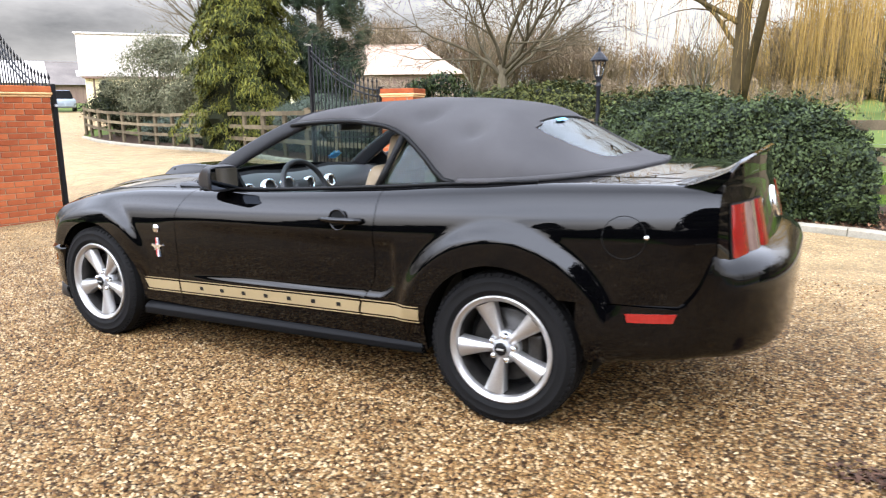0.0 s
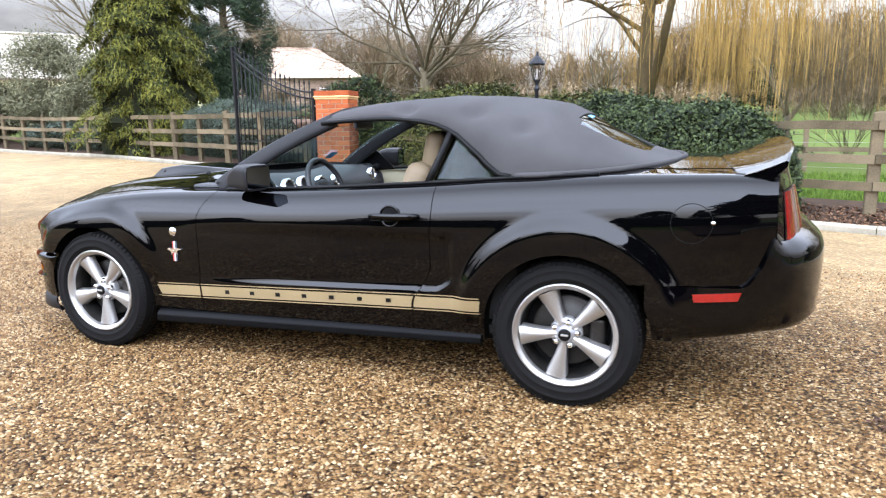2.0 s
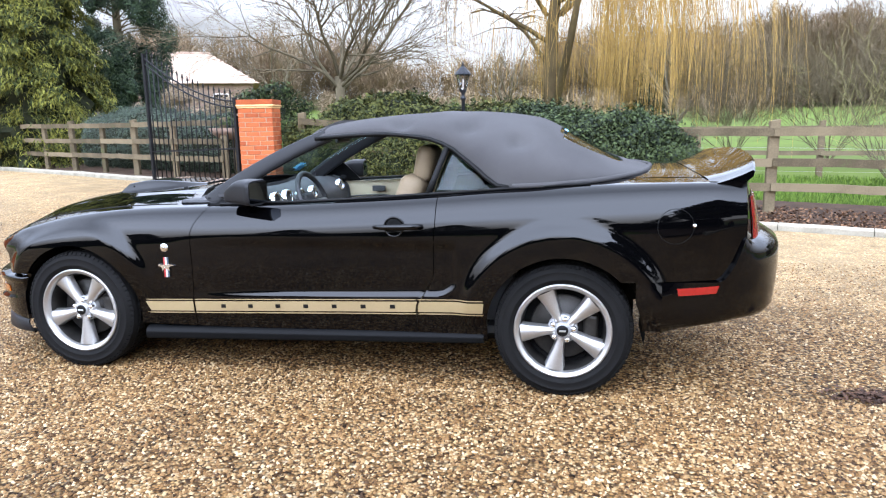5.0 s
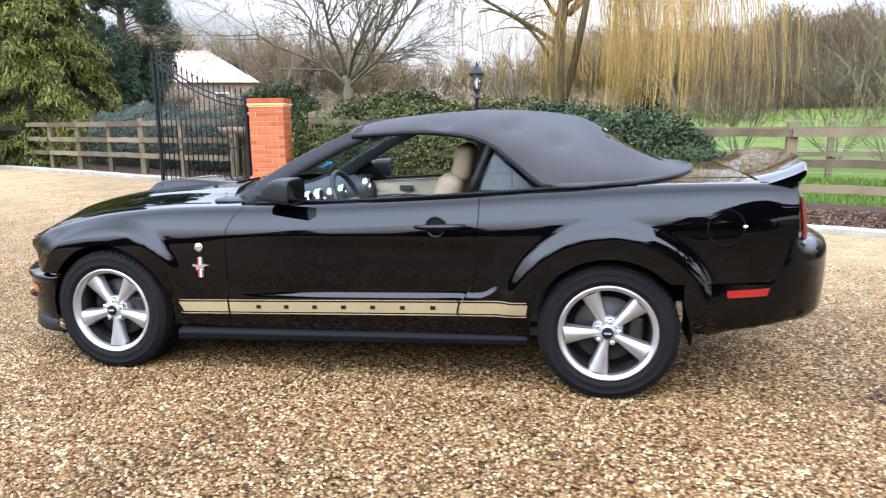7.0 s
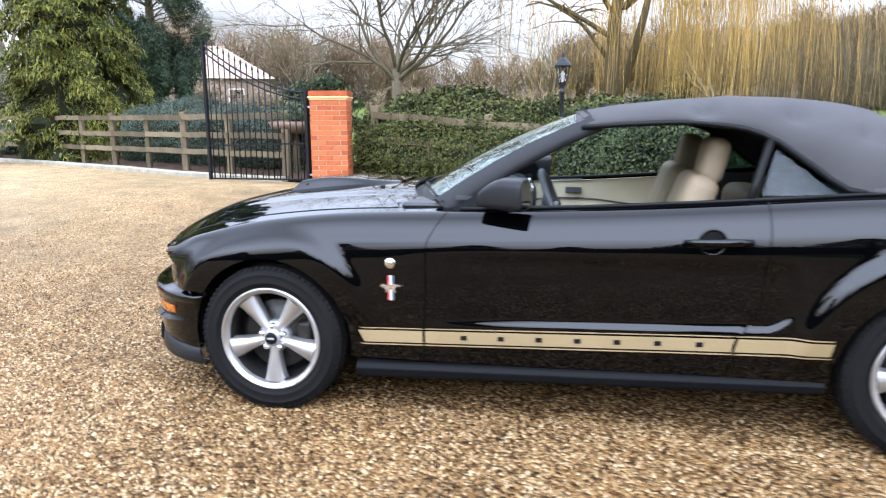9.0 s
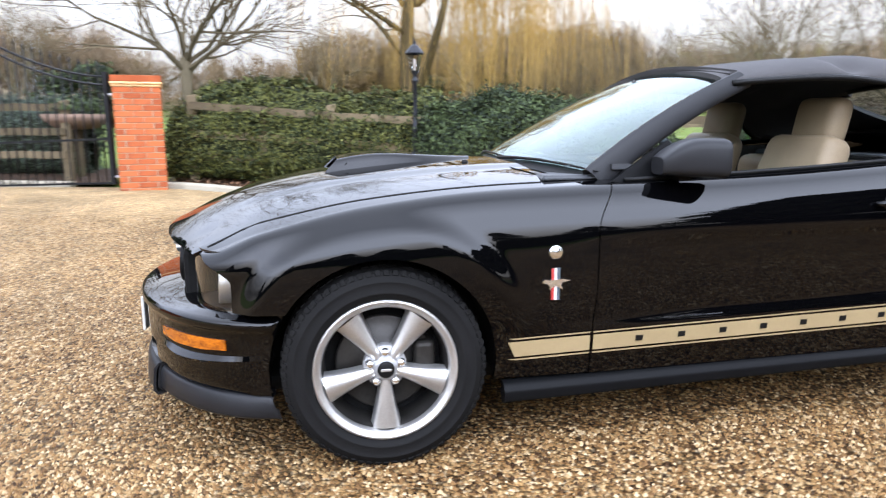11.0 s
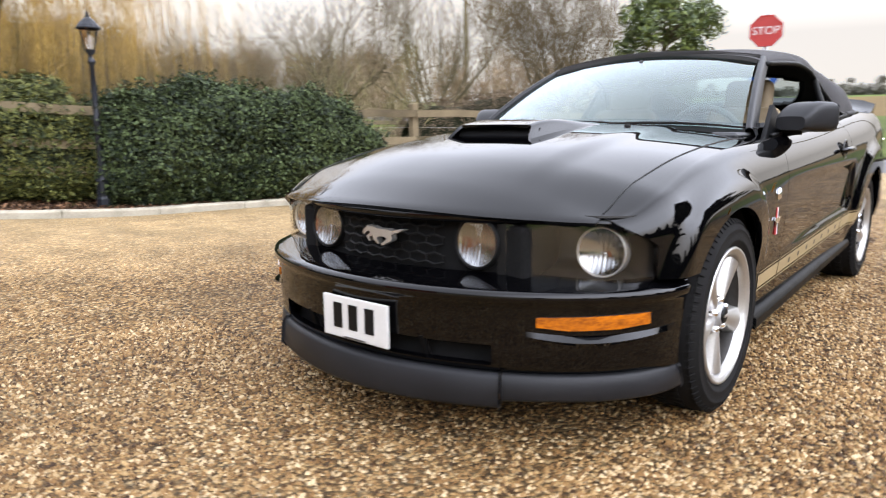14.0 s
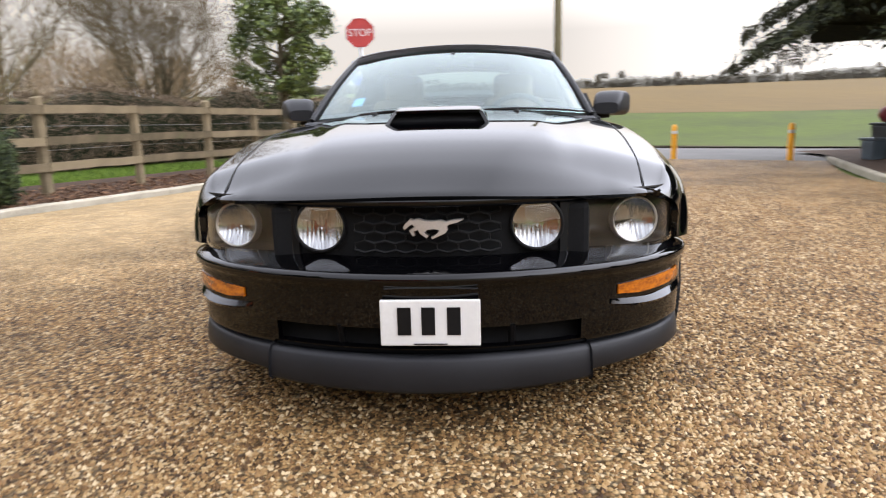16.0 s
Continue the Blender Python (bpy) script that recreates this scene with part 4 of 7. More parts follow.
hedge("hedge_lane", -10.8, -5.1, lambda x: LANE_Y(x) + 1.50, 0.95, lambda x: G(x, LANE_Y(x)) + 1.32 + 0.10 * math.sin(x * 1.3), 0.05, 32000, M_COTON, 0.042, "low blue-green shrub hedge behind the lane fence", 41, bulge=0.12, asp=0.4)
hedge("hedge_shrubs", -20.5, -13.9, lambda x: LANE_Y(x) + 1.45, 0.9, lambda x: G(x, LANE_Y(x)) + 0.85 + 0.1 * math.sin(x * 2), 0.02, 14000, M_COTON, 0.06, "low dark shrubs behind the lane fence", 43, bulge=0.25)
hedge("hedge_far", -3.9, 0.6, lambda x: 9.2, 1.2, lambda x: 1.72 + 0.12 * math.sin(x * 1.7), 0.05, 16000, M_IVY, 0.065, "rough hedge beyond the bed", 51, bulge=0.25)

hedge("hedge_bare", 7.6, 15.6, lambda x: 8.9 - 0.63 * (x - 7.6), 1.2, lambda x: G(x, 8.9 - 0.63 * (x - 7.6)) + 1.5 + 0.15 * math.sin(x * 2.1), 0.02, 26000, M_BROWNHEDGE, 0.10, "bare brown hawthorn hedge behind the paddock", 61, bulge=0.3, asp=0.16)


def grow(rng, start, way, length, radius, level, out, spread, rise, kids):
    """A branch and its children: out[level] takes (points, radii)."""
    k = 6
    pts = [np.array(start, float)]
    d = np.array(way, float)
    d /= np.linalg.norm(d)
    for i in range(1, k):
        d = d + rng.normal(0, 0.13, 3) + np.array([0, 0, rise * 0.12])
        d /= np.linalg.norm(d)
        pts.append(pts[-1] + d * length / (k - 1))
    rad = [radius * (1 - 0.68 * i / (k - 1)) for i in range(k)]
    out[level].append((pts, rad))
    if level + 1 >= len(out):
        return
    for c in range(kids[level]):
        t = rng.uniform(0.25, 1.0) if c else 1.0
        i = min(k - 2, int(t * (k - 1)))
        p = pts[i] + (pts[i + 1] - pts[i]) * (t * (k - 1) - i)
        dd = pts[i + 1] - pts[i]
        dd = dd / np.linalg.norm(dd)
        side = rng.normal(0, 1, 3)
        side -= dd * side.dot(dd)
        side /= np.linalg.norm(side)
        grow(rng, p, dd + side * spread * rng.uniform(0.5, 1.2), length * rng.uniform(0.5, 0.8), max(0.004, rad[i] * rng.uniform(0.45, 0.7)), level + 1, out, spread, rise, kids)


def bare_tree(name, x, y, height, girth, stems, lean, spread, kids, label, seed, bark=None, twig=None, rise=0.6, trunk=1.2, z=None):
    rng = np.random.default_rng(seed)
    z = G(x, y) - 0.08 if z is None else z
    th = tagged(empty(name, pose(x, y, z)), label, "tree" if height > 2.5 else "shrub")
    out = [[] for _ in range(len(kids) + 1)]
    tip = np.array([0, 0, trunk])
    if trunk > 0.2:
        shape("trunk", *tube([(0, 0, -0.1), (0.01, 0, 0.15), (0.0, 0.01, trunk * 0.6), tuple(tip)], [girth * 1.45, girth * 1.1, girth, girth * 1.02], 12), bark or M_BARK, th, smooth=True)
    for s in range(stems):
        a = 6.283 * s / stems + rng.uniform(-0.4, 0.4)
        d = np.array([math.cos(a) * lean, math.sin(a) * lean, 1.0]) * rng.uniform(0.9, 1.1)
        grow(rng, tip * rng.uniform(0.75, 1.0) if stems > 1 else tip, d, (height - trunk) * rng.uniform(0.5, 0.72), girth * (1.35 / math.sqrt(stems) if stems > 1 else 0.95), 0, out, spread, rise, kids)
    for i, lev in enumerate(out):
        P = np.array([b[0] for b in lev])
        R = np.array([b[1] for b in lev])
        nm = "limb" if i < 2 else "crown"
        strips(nm, P, R, (bark or M_BARK) if i < 2 else (twig or M_TWIG), th, seg=7 if i == 0 else (5 if i == 1 else 3))
    return th


bare_tree("bare_tree", -4.13, 11.0, 6.6, 0.105, 10, 1.25, 0.8, (8, 7, 7), "leafless spreading garden tree with many limbs", 3, trunk=2.15, rise=0.25)
bare_tree("bare_tree", -1.7, 21.0, 4.6, 0.09, 3, 0.4, 0.7, (5, 4, 4), "small leafless tree in the paddock", 6, trunk=0.9)
bare_tree("bare_tree", 4.6, 24.0, 6.5, 0.12, 4, 0.5, 0.7, (5, 4, 4), "leafless tree in the paddock", 16, trunk=1.2)
bare_tree("bare_shrub", 6.7, 9.2, 2.6, 0.03, 12, 0.85, 0.55, (5, 4), "leafless multi-stemmed shrub behind the fence", 7, trunk=0.1, twig=mat("mossy shrub stems", (0.27, 0.24, 0.10), (0.15, 0.13, 0.06), rough=0.9, island=0.4))
bare_tree("bare_tree", 12.4, 8.0, 4.9, 0.11, 7, 0.75, 0.8, (7, 6, 6, 4), "leafless hawthorn with a dense crown", 9, trunk=1.0)
bare_tree("bare_tree", 19.0, 18.0, 7.6, 0.15, 9, 0.75, 0.6, (6, 5, 4, 4), "leafless tree beyond the paddock fence", 12, trunk=0.9)
bare_tree("bare_tree", 12.8, 17.0, 6.0, 0.11, 5, 0.55, 0.75, (5, 5, 4, 4), "leafless tree beyond the paddock fence", 14, trunk=0.9)
bare_tree("bare_tree", 9.5, 14.5, 4.6, 0.07, 5, 0.6, 0.75, (5, 5, 4, 4), "leafless tree beyond the paddock fence", 15, trunk=0.9)
bare_tree("bare_shrub", 7.6, 15.8, 3.1, 0.03, 16, 0.7, 0.5, (7, 5, 4), "tall leafless thicket shrub across the paddock", 23, trunk=0.1)
bare_tree("bare_shrub", 5.4, 16.8, 2.9, 0.03, 16, 0.7, 0.5, (7, 5, 4), "tall leafless thicket shrub across the paddock", 24, trunk=0.1)
bare_tree("bare_tree", -21.5, 19.5, 8.6, 0.15, 4, 0.45, 0.7, (6, 5, 4), "tall leafless tree behind the shrubs", 18, trunk=2.2)
bare_tree("bare_tree", -15.0, 31.0, 7.0, 0.08, 4, 0.5, 0.7, (6, 5, 4), "leafless tree in front of the tiled house", 19, trunk=1.6)


def willow():
    x, y = 0.55, 13.9
    rng = np.random.default_rng(77)
    th = tagged(empty("weeping_willow", pose(x, y, G(x, y) - 0.08)), "weeping willow with long golden hanging twigs", "tree")
    shape("trunk", *tube([(0, 0, -0.1), (-0.05, 0, 0.8), (-0.12, 0, 2.2), (-0.10, 0.1, 3.6), (0.1, 0.1, 5.2)], [0.30, 0.21, 0.175, 0.155, 0.10], 14), M_WBARK, th, smooth=True)
    shape("limb", *tube([(-0.06, -0.05, 1.3), (0.08, -0.45, 1.9), (0.30, -1.10, 2.7), (0.50, -1.6, 3.6), (0.8, -1.9, 5.4)], [0.11, 0.10, 0.095, 0.08, 0.05], 10), M_WBARK, th, smooth=True)
    ends = []
    limbs = [(-0.1, 3.2, -3.2, -0.3, 4.5), (-0.1, 3.9, -1.8, -1.6, 5.0), (0.15, 3.9, 3.3, -1.5, 4.9), (0.15, 4.2, 4.6, -1.6, 5.2), (0.0, 3.9, 2.4, 1.5, 5.2), (0.0, 4.4, -0.6, 1.8, 5.8), (1.2, 5.2, 2.8, -1.4, 6.0), (0.1, 5.0, 0.5, -2.0, 6.2), (1.2, 5.4, 4.4, 1.2, 5.8), (0.0, 2.6, -2.2, 1.2, 4.2)]
    for x0, z0, x1, y1, z1 in limbs:
        pts = []
        for k in range(8):
            t = k / 7
            pts.append((x0 + (x1 - x0) * t + 0.12 * math.sin(t * 7 + x1), y1 * t + 0.1 * math.sin(t * 5), z0 + (z1 - z0) * math.sin(t * 1.7) / math.sin(1.7) + 0.06 * math.sin(t * 9)))
        shape("limb", *tube(pts, [0.052 * (1 - 0.8 * k / 7) + 0.010 for k in range(8)], 7), M_WBARK, th, smooth=True)
        ends.append(np.array(pts))
    # side branches, then the hanging strands
    P, R, roots = [], [], []
    for pts in ends:
        for _ in range(11 if pts[-1][0] < 0 else (18 if pts[-1][0] > 2.3 else 10)):
            i = rng.uniform(1.5, 6.99)
            p = pts[int(i)] + (pts[int(i) + 1] - pts[int(i)]) * (i % 1)
            d = rng.normal(0, 1, 3)
            d[2] = abs(d[2]) * 0.3
            d = d / np.linalg.norm(d) * rng.uniform(0.5, 1.5)
            q = [p + d * t + np.array([0, 0, 0.35 * t - 0.5 * t * t]) for t in (0, 0.3, 0.6, 1.0)]
            P.append(q)
            R.append([0.022, 0.015, 0.010, 0.006])
            roots += [(q[2] + (q[3] - q[2]) * rng.uniform(), d), (q[3], d)]
    strips("branchwork", P, R, M_WBARK, th, seg=4)
    P, R = [], []
    for p, d in roots:
        if rng.uniform() < 0.28:
            continue
        clump = rng.integers(1, 5) if p[0] < -0.4 else rng.integers(3, 9) if p[0] < 1.0 else rng.integers(4, 15)
        drop_to = rng.uniform(1.5, 2.4) if rng.uniform() < (0.5 if p[0] > 1.2 else 0.45) else rng.uniform(2.4, 4.4)
        for _ in range(clump):
            s = p + rng.normal(0, 0.10, 3)
            low = drop_to + rng.normal(0, 0.55)
            h = max(0.4, s[2] - low)
            sway = rng.normal(0, 0.20, 2) + d[:2] * 0.42
            q = []
            for k in range(6):
                t = k / 5
                q.append(s + np.array([sway[0] * math.sin(t * 1.6) + 0.03 * math.sin(t * 9 + low), sway[1] * math.sin(t * 1.6) + 0.03 * math.cos(t * 8 + low), 0.10 * math.sin(min(1, t * 3) * 3.14) - h * t]))
            P.append(q)
            R.append([0.0048, 0.0046, 0.0042, 0.0036, 0.0028, 0.0016])
    strips("twig_curtain", P, R, M_WILLOW, th)


willow()


def conifer(name, x, y, height, radius, seed, material, label, skirt=0.05, n=260, per=60, size=0.16, droop=0.5, asp=0.35, power=1.0, trunk_r=0.16, lumps=0.0, ragged=0.2, core=0.0, hang=None, width=0.17):
    """A trunk, whorls of limbs, and sprays of foliage along each limb."""
    rng = np.random.default_rng(seed)
    th = tagged(empty(name, pose(x, y, G(x, y) - 0.08)), label, "tree")
    shape("trunk", *tube([(0, 0, -0.1), (0.03, 0, height * 0.4), (0, 0.03, height * 0.95)], [trunk_r * 1.2, trunk_r * 0.8, 0.02], 10), M_BARK, th, smooth=True)
    P, R, L, N = [], [], [], []
    for i in range(n):
        t = skirt + (0.98 - skirt) * ((i + rng.uniform()) / n) ** 0.85
        z = height * t
        l = radius * (1 - ((t - skirt) / (1 - skirt)) ** power) * rng.uniform(1.05 - ragged, 1.05 + ragged * 0.5) + 0.12
        a = i * 2.39996 + rng.uniform(-0.3, 0.3)
        d = np.array([math.cos(a), math.sin(a), 0.0])
        q = [np.array([0, 0, z]) + d * l * k + np.array([0, 0, 0.22 * l * k - droop * l * k * k]) for k in (0, 0.35, 0.7, 1.0)]
        P.append(q)
        R.append([0.030, 0.020, 0.012, 0.004])
        side = np.array([-d[1], d[0], 0])
        for _ in range(per):
            k = rng.uniform(0.25, 1.02) ** 0.8
            if lumps:
                k = (round(k * 4) + rng.normal(0, lumps)) / 4
            j = min(2, int(k * 3))
            c = q[j] + (q[j + 1] - q[j]) * (k * 3 - j if k < 1 else 1)
            w = width * l * (1.1 - 0.6 * k) + 0.05
            L.append(c + side * rng.normal(0, w) + np.array([0, 0, rng.normal(-0.02, 0.06 + 0.05 * lumps)]))
            N.append(d * 0.5 + np.array([0, 0, 0.8]))
    strips("branchwork", P, R, M_BARK, th, seg=4)
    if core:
        # dark cone paints the shaded inside and closes the view to the sky
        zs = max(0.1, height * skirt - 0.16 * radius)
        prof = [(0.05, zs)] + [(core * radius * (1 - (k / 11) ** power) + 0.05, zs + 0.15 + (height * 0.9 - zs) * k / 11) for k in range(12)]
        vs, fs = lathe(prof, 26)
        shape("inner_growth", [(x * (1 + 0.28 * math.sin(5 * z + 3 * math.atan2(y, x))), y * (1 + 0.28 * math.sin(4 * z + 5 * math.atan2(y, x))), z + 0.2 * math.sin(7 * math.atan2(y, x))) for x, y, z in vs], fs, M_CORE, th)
    leaf_mesh("foliage", L, N, size, asp, material, th, seed=seed, droop=hang or droop * 1.6)
    return th


conifer("cypress", -12.9, 11.95, 7.9, 1.85, 5, M_CYPRESS, "yellow-green drooping garden cypress", n=230, per=620, size=0.17, droop=0.75, asp=0.17, power=1.5, ragged=0.6, core=0.62, hang=2.6, width=0.11)
for k, (x, y, h, r) in enumerate(((2.6, -17.0, 6.0, 2.3), (-0.6, -18.4, 4.6, 2.0), (-3.4, -17.8, 5.6, 2.2), (-7.6, -16.6, 6.2, 2.3), (-11.8, -15.0, 5.0, 2.1), (6.4, -18.5, 6.4, 2.4), (-16.5, -10.0, 5.4, 2.2))):
    conifer("conifer", x, y, h, r, 60 + k, M_FIR, "dark conifer at the edge of the garden", n=110, per=30, size=0.34, droop=0.4, asp=0.3)
hedge("hedge_garden", -20.0, 12.0, lambda x: -12.5, 1.6, lambda x: 2.2 + 0.3 * math.sin(x * 0.9), 0.0, 8000, M_FIR, 0.16, "tall dark hedge across the garden", 71, bulge=0.2)


def bushy(name, x, y, rx, rz, z0, n, size, asp, material, label, seed, lumps=9, shoots=0, cat="shrub", lr=(0.18, 0.42)):
    """A crown of leafy clumps on spreading stems."""
    rng = np.random.default_rng(seed)
    z = G(x, y) - 0.08
    th = tagged(empty(name, pose(x, y, z)), label, cat)
    C = []
    for i in range(lumps):
        a = rng.uniform(0, 6.28)
        k = math.sqrt(rng.uniform(0.02, 1))
        h = rng.uniform(-0.8, 0.95)
        w = math.sqrt(max(0.05, 1 - h * h))
        C.append((np.array([math.cos(a) * k * rx * w * 0.75, math.sin(a) * k * rx * w * 0.75, z0 + rz * (1 + h * 0.72)]), rng.uniform(*lr)))
    L, N = [], []
    for i in range(n):
        c, r = C[rng.integers(len(C))]
        d = rng.normal(0, 1, 3)
        d /= np.linalg.norm(d)
        s = rng.uniform(0.35, 1.0) ** 0.5 * (1 + 0.55 * rng.uniform() ** 4)
        p = c + d * s * r * np.array([rx, rx, rz * 0.9])
        if p[2] < 0.05:
            continue
        L.append(p)
        N.append(d)
    leaf_mesh("foliage", L, N, size, asp, material, th, seed=seed)
    P, R = [], []
    if cat == "tree":
        top = max(c[2] for c, r in C)
        shape("trunk", *tube([(0, 0, -0.1), (0.03, 0.02, top * 0.4), (0.0, 0.04, top * 0.92)], [0.03 * top, 0.022 * top, 0.03], 10), M_BARK, th, smooth=True)
    for c, r in C:
        b = rng.normal(0, 0.08, 3) * np.array([1, 1, 0])
        if cat == "tree":
            b = np.array([0, 0, max(0.3, c[2] - 0.35 * math.hypot(c[0], c[1]))])
            P.append([b, b + (c - b) * 0.35 + np.array([0, 0, 0.05]), b + (c - b) * 0.7, c])
        else:
            P.append([b, b * 0.6 + c * 0.35 + np.array([0, 0, 0.1]), c * 0.75, c])
        R.append([0.03, 0.022, 0.014, 0.006])
    strips("stemwork", P, R, M_BARK, th, seg=5)["kind"] = "stuff"
    if shoots:
        twigs_on(th, rng, np.array(L), 0.5, M_TWIG, shoots)
    return th


bushy("feathery_shrub", -20.6, 15.2, 2.9, 2.15, 0.0, 36000, 0.12, 0.26, M_OLIVE, "tall grey-green feathery shrub with reddish tips", 81, lumps=34, shoots=600)
bushy("feathery_shrub", -18.0, 14.2, 1.3, 1.55, 0.1, 10000, 0.11, 0.28, M_OLIVE, "grey-green feathery shrub leaning over the fence", 82, lumps=18, shoots=250)
bushy("pine", -13.5, 16.1, 2.45, 4.9, -0.5, 110000, 0.16, 0.16, M_PINE, "dark blue-green pine with tufted branches", 91, lumps=100, cat="tree", lr=(0.07, 0.155))
conifer("fir", 8.2, -9.1, 9.0, 3.6, 92, M_FIR, "dark drooping conifer beside the drive", skirt=0.33, n=320, per=1200, size=0.17, droop=0.50, asp=0.22, power=2.0, ragged=0.4, trunk_r=0.2, core=0.80)
bushy("laurel_bush", -25.2, 16.3, 1.5, 1.0, 0.0, 9000, 0.12, 0.45, M_FIR, "dark evergreen bush at the lane edge", 83, lumps=30, lr=(0.22, 0.4))
bushy("conifer_bush", -23.0, 14.7, 1.2, 1.2, 0.0, 8000, 0.12, 0.3, M_FIR, "dark bush beside the lane fence", 85, lumps=26, lr=(0.2, 0.4))
bushy("laurel_tree", 9.95, 4.05, 1.3, 1.5, 1.0, 8500, 0.105, 0.45, M_LAUREL, "evergreen laurel tree with glossy leaves", 84, lumps=56, cat="tree", lr=(0.08, 0.22))
bushy("evergreen_tree", 4.8, 40.0, 1.2, 1.5, 0.3, 3000, 0.3, 0.5, M_FIR, "dark evergreen tree far across the paddock", 86, cat="tree")
bushy("evergreen_shrub", -3.0, 12.5, 1.2, 0.9, 0.2, 4000, 0.10, 0.5, M_HEDGE, "dark evergreen shrub behind the hedge", 87)
bushy("evergreen_shrub", -6.2, 11.6, 1.5, 1.0, 0.2, 5000, 0.10, 0.5, M_HEDGE, "dark evergreen shrub behind the hedge", 88)
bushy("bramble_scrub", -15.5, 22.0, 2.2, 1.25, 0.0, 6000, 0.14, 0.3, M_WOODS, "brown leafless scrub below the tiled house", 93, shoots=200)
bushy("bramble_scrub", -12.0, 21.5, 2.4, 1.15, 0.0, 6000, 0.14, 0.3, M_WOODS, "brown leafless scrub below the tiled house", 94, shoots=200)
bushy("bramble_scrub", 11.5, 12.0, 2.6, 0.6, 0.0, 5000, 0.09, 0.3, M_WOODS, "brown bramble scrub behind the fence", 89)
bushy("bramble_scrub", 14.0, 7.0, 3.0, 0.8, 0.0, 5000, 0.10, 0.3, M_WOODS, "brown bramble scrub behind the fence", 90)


def woods(name, a0, a1, r0, r1, n, h0, h1, seed, label, twigs=70, thin=1.0, material=None):
    """A far wood: trunks, limbs and a haze of twigs, in one mesh."""
    rng = np.random.default_rng(seed)
    P, R = [], []
    for i in range(n):
        a = radians(rng.uniform(a0, a1))
        r = rng.uniform(r0, r1)
        x, y = r * math.cos(a), r * math.sin(a)
        z = G(x, y) - 0.2
        h = rng.uniform(h0, h1)
        w = h * rng.uniform(0.38, 0.62)
        P.append([(x, y, z), (x + rng.normal(0, 0.3), y, z + h * 0.3), (x + rng.normal(0, 0.7), y, z + h * 0.7)])
        R.append([0.015 * h, 0.010 * h, 0.003 * h])
        for _ in range(twigs):
            b = rng.uniform(0.0, 6.28)
            t = rng.uniform(0.08, 1.0)
            k = w * math.sqrt(max(0.03, 1 - ((t - 0.52) / 0.5) ** 2)) * rng.uniform(0.2, 1.0)
            e = np.array([x + math.cos(b) * k, y + math.sin(b) * k, z + h * t])
            s = np.array([x + math.cos(b) * k * 0.3 + rng.normal(0, 0.06 * h), y + math.sin(b) * k * 0.3, z + h * t * rng.uniform(0.62, 1.0)])
            m = (s + e) / 2 + rng.normal(0, 0.03 * h, 3)
            P.append([s, m, e])
            q = rng.uniform(0.012, 0.034) * r / 70 * thin
            R.append([q * 1.3, q, q * 0.4])
    tagged(strips(name, P, R, material or M_WOODS, seg=1), label, "woodland", kind="stuff")


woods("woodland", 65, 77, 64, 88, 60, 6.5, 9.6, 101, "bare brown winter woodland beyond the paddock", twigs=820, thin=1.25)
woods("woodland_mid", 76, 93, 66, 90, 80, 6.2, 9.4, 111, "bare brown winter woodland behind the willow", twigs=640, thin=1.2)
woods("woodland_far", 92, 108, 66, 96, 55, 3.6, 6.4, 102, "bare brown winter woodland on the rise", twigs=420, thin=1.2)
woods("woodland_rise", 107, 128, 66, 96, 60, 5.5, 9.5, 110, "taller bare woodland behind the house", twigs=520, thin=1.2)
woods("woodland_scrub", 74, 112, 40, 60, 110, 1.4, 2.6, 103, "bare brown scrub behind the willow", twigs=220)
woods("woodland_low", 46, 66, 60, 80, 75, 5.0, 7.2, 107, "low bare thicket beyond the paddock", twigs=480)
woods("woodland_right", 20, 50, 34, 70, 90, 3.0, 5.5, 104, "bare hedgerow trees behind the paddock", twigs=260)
woods("hedgerow", -45, 22, 150, 165, 760, 1.3, 2.4, 105, "distant hedgerow along the field", twigs=70, thin=2.2, material=M_HAZEHEDGE)
woods("hedgerow_trees", -45, 22, 165, 185, 42, 2.6, 4.8, 108, "distant round hedgerow trees", twigs=420, thin=1.4, material=M_HAZEHEDGE)


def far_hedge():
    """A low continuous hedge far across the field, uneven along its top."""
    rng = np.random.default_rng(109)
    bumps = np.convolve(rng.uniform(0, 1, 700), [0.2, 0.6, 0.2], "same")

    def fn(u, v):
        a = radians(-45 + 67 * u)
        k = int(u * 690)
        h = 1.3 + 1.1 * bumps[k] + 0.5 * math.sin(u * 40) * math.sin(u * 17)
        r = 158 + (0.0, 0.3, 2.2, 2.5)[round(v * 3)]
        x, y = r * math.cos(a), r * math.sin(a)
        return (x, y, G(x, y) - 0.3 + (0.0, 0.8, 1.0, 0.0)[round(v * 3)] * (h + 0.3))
    tagged(shape("far_hedge", *sheet(fn, 690, 3), M_HAZEHEDGE), "hedge along the far side of the field, haze in its grey-brown colour", "hedge", kind="stuff")


far_hedge()
woods("woodland_left", 112, 140, 70, 95, 60, 6, 9, 106, "bare trees behind the buildings", twigs=120)


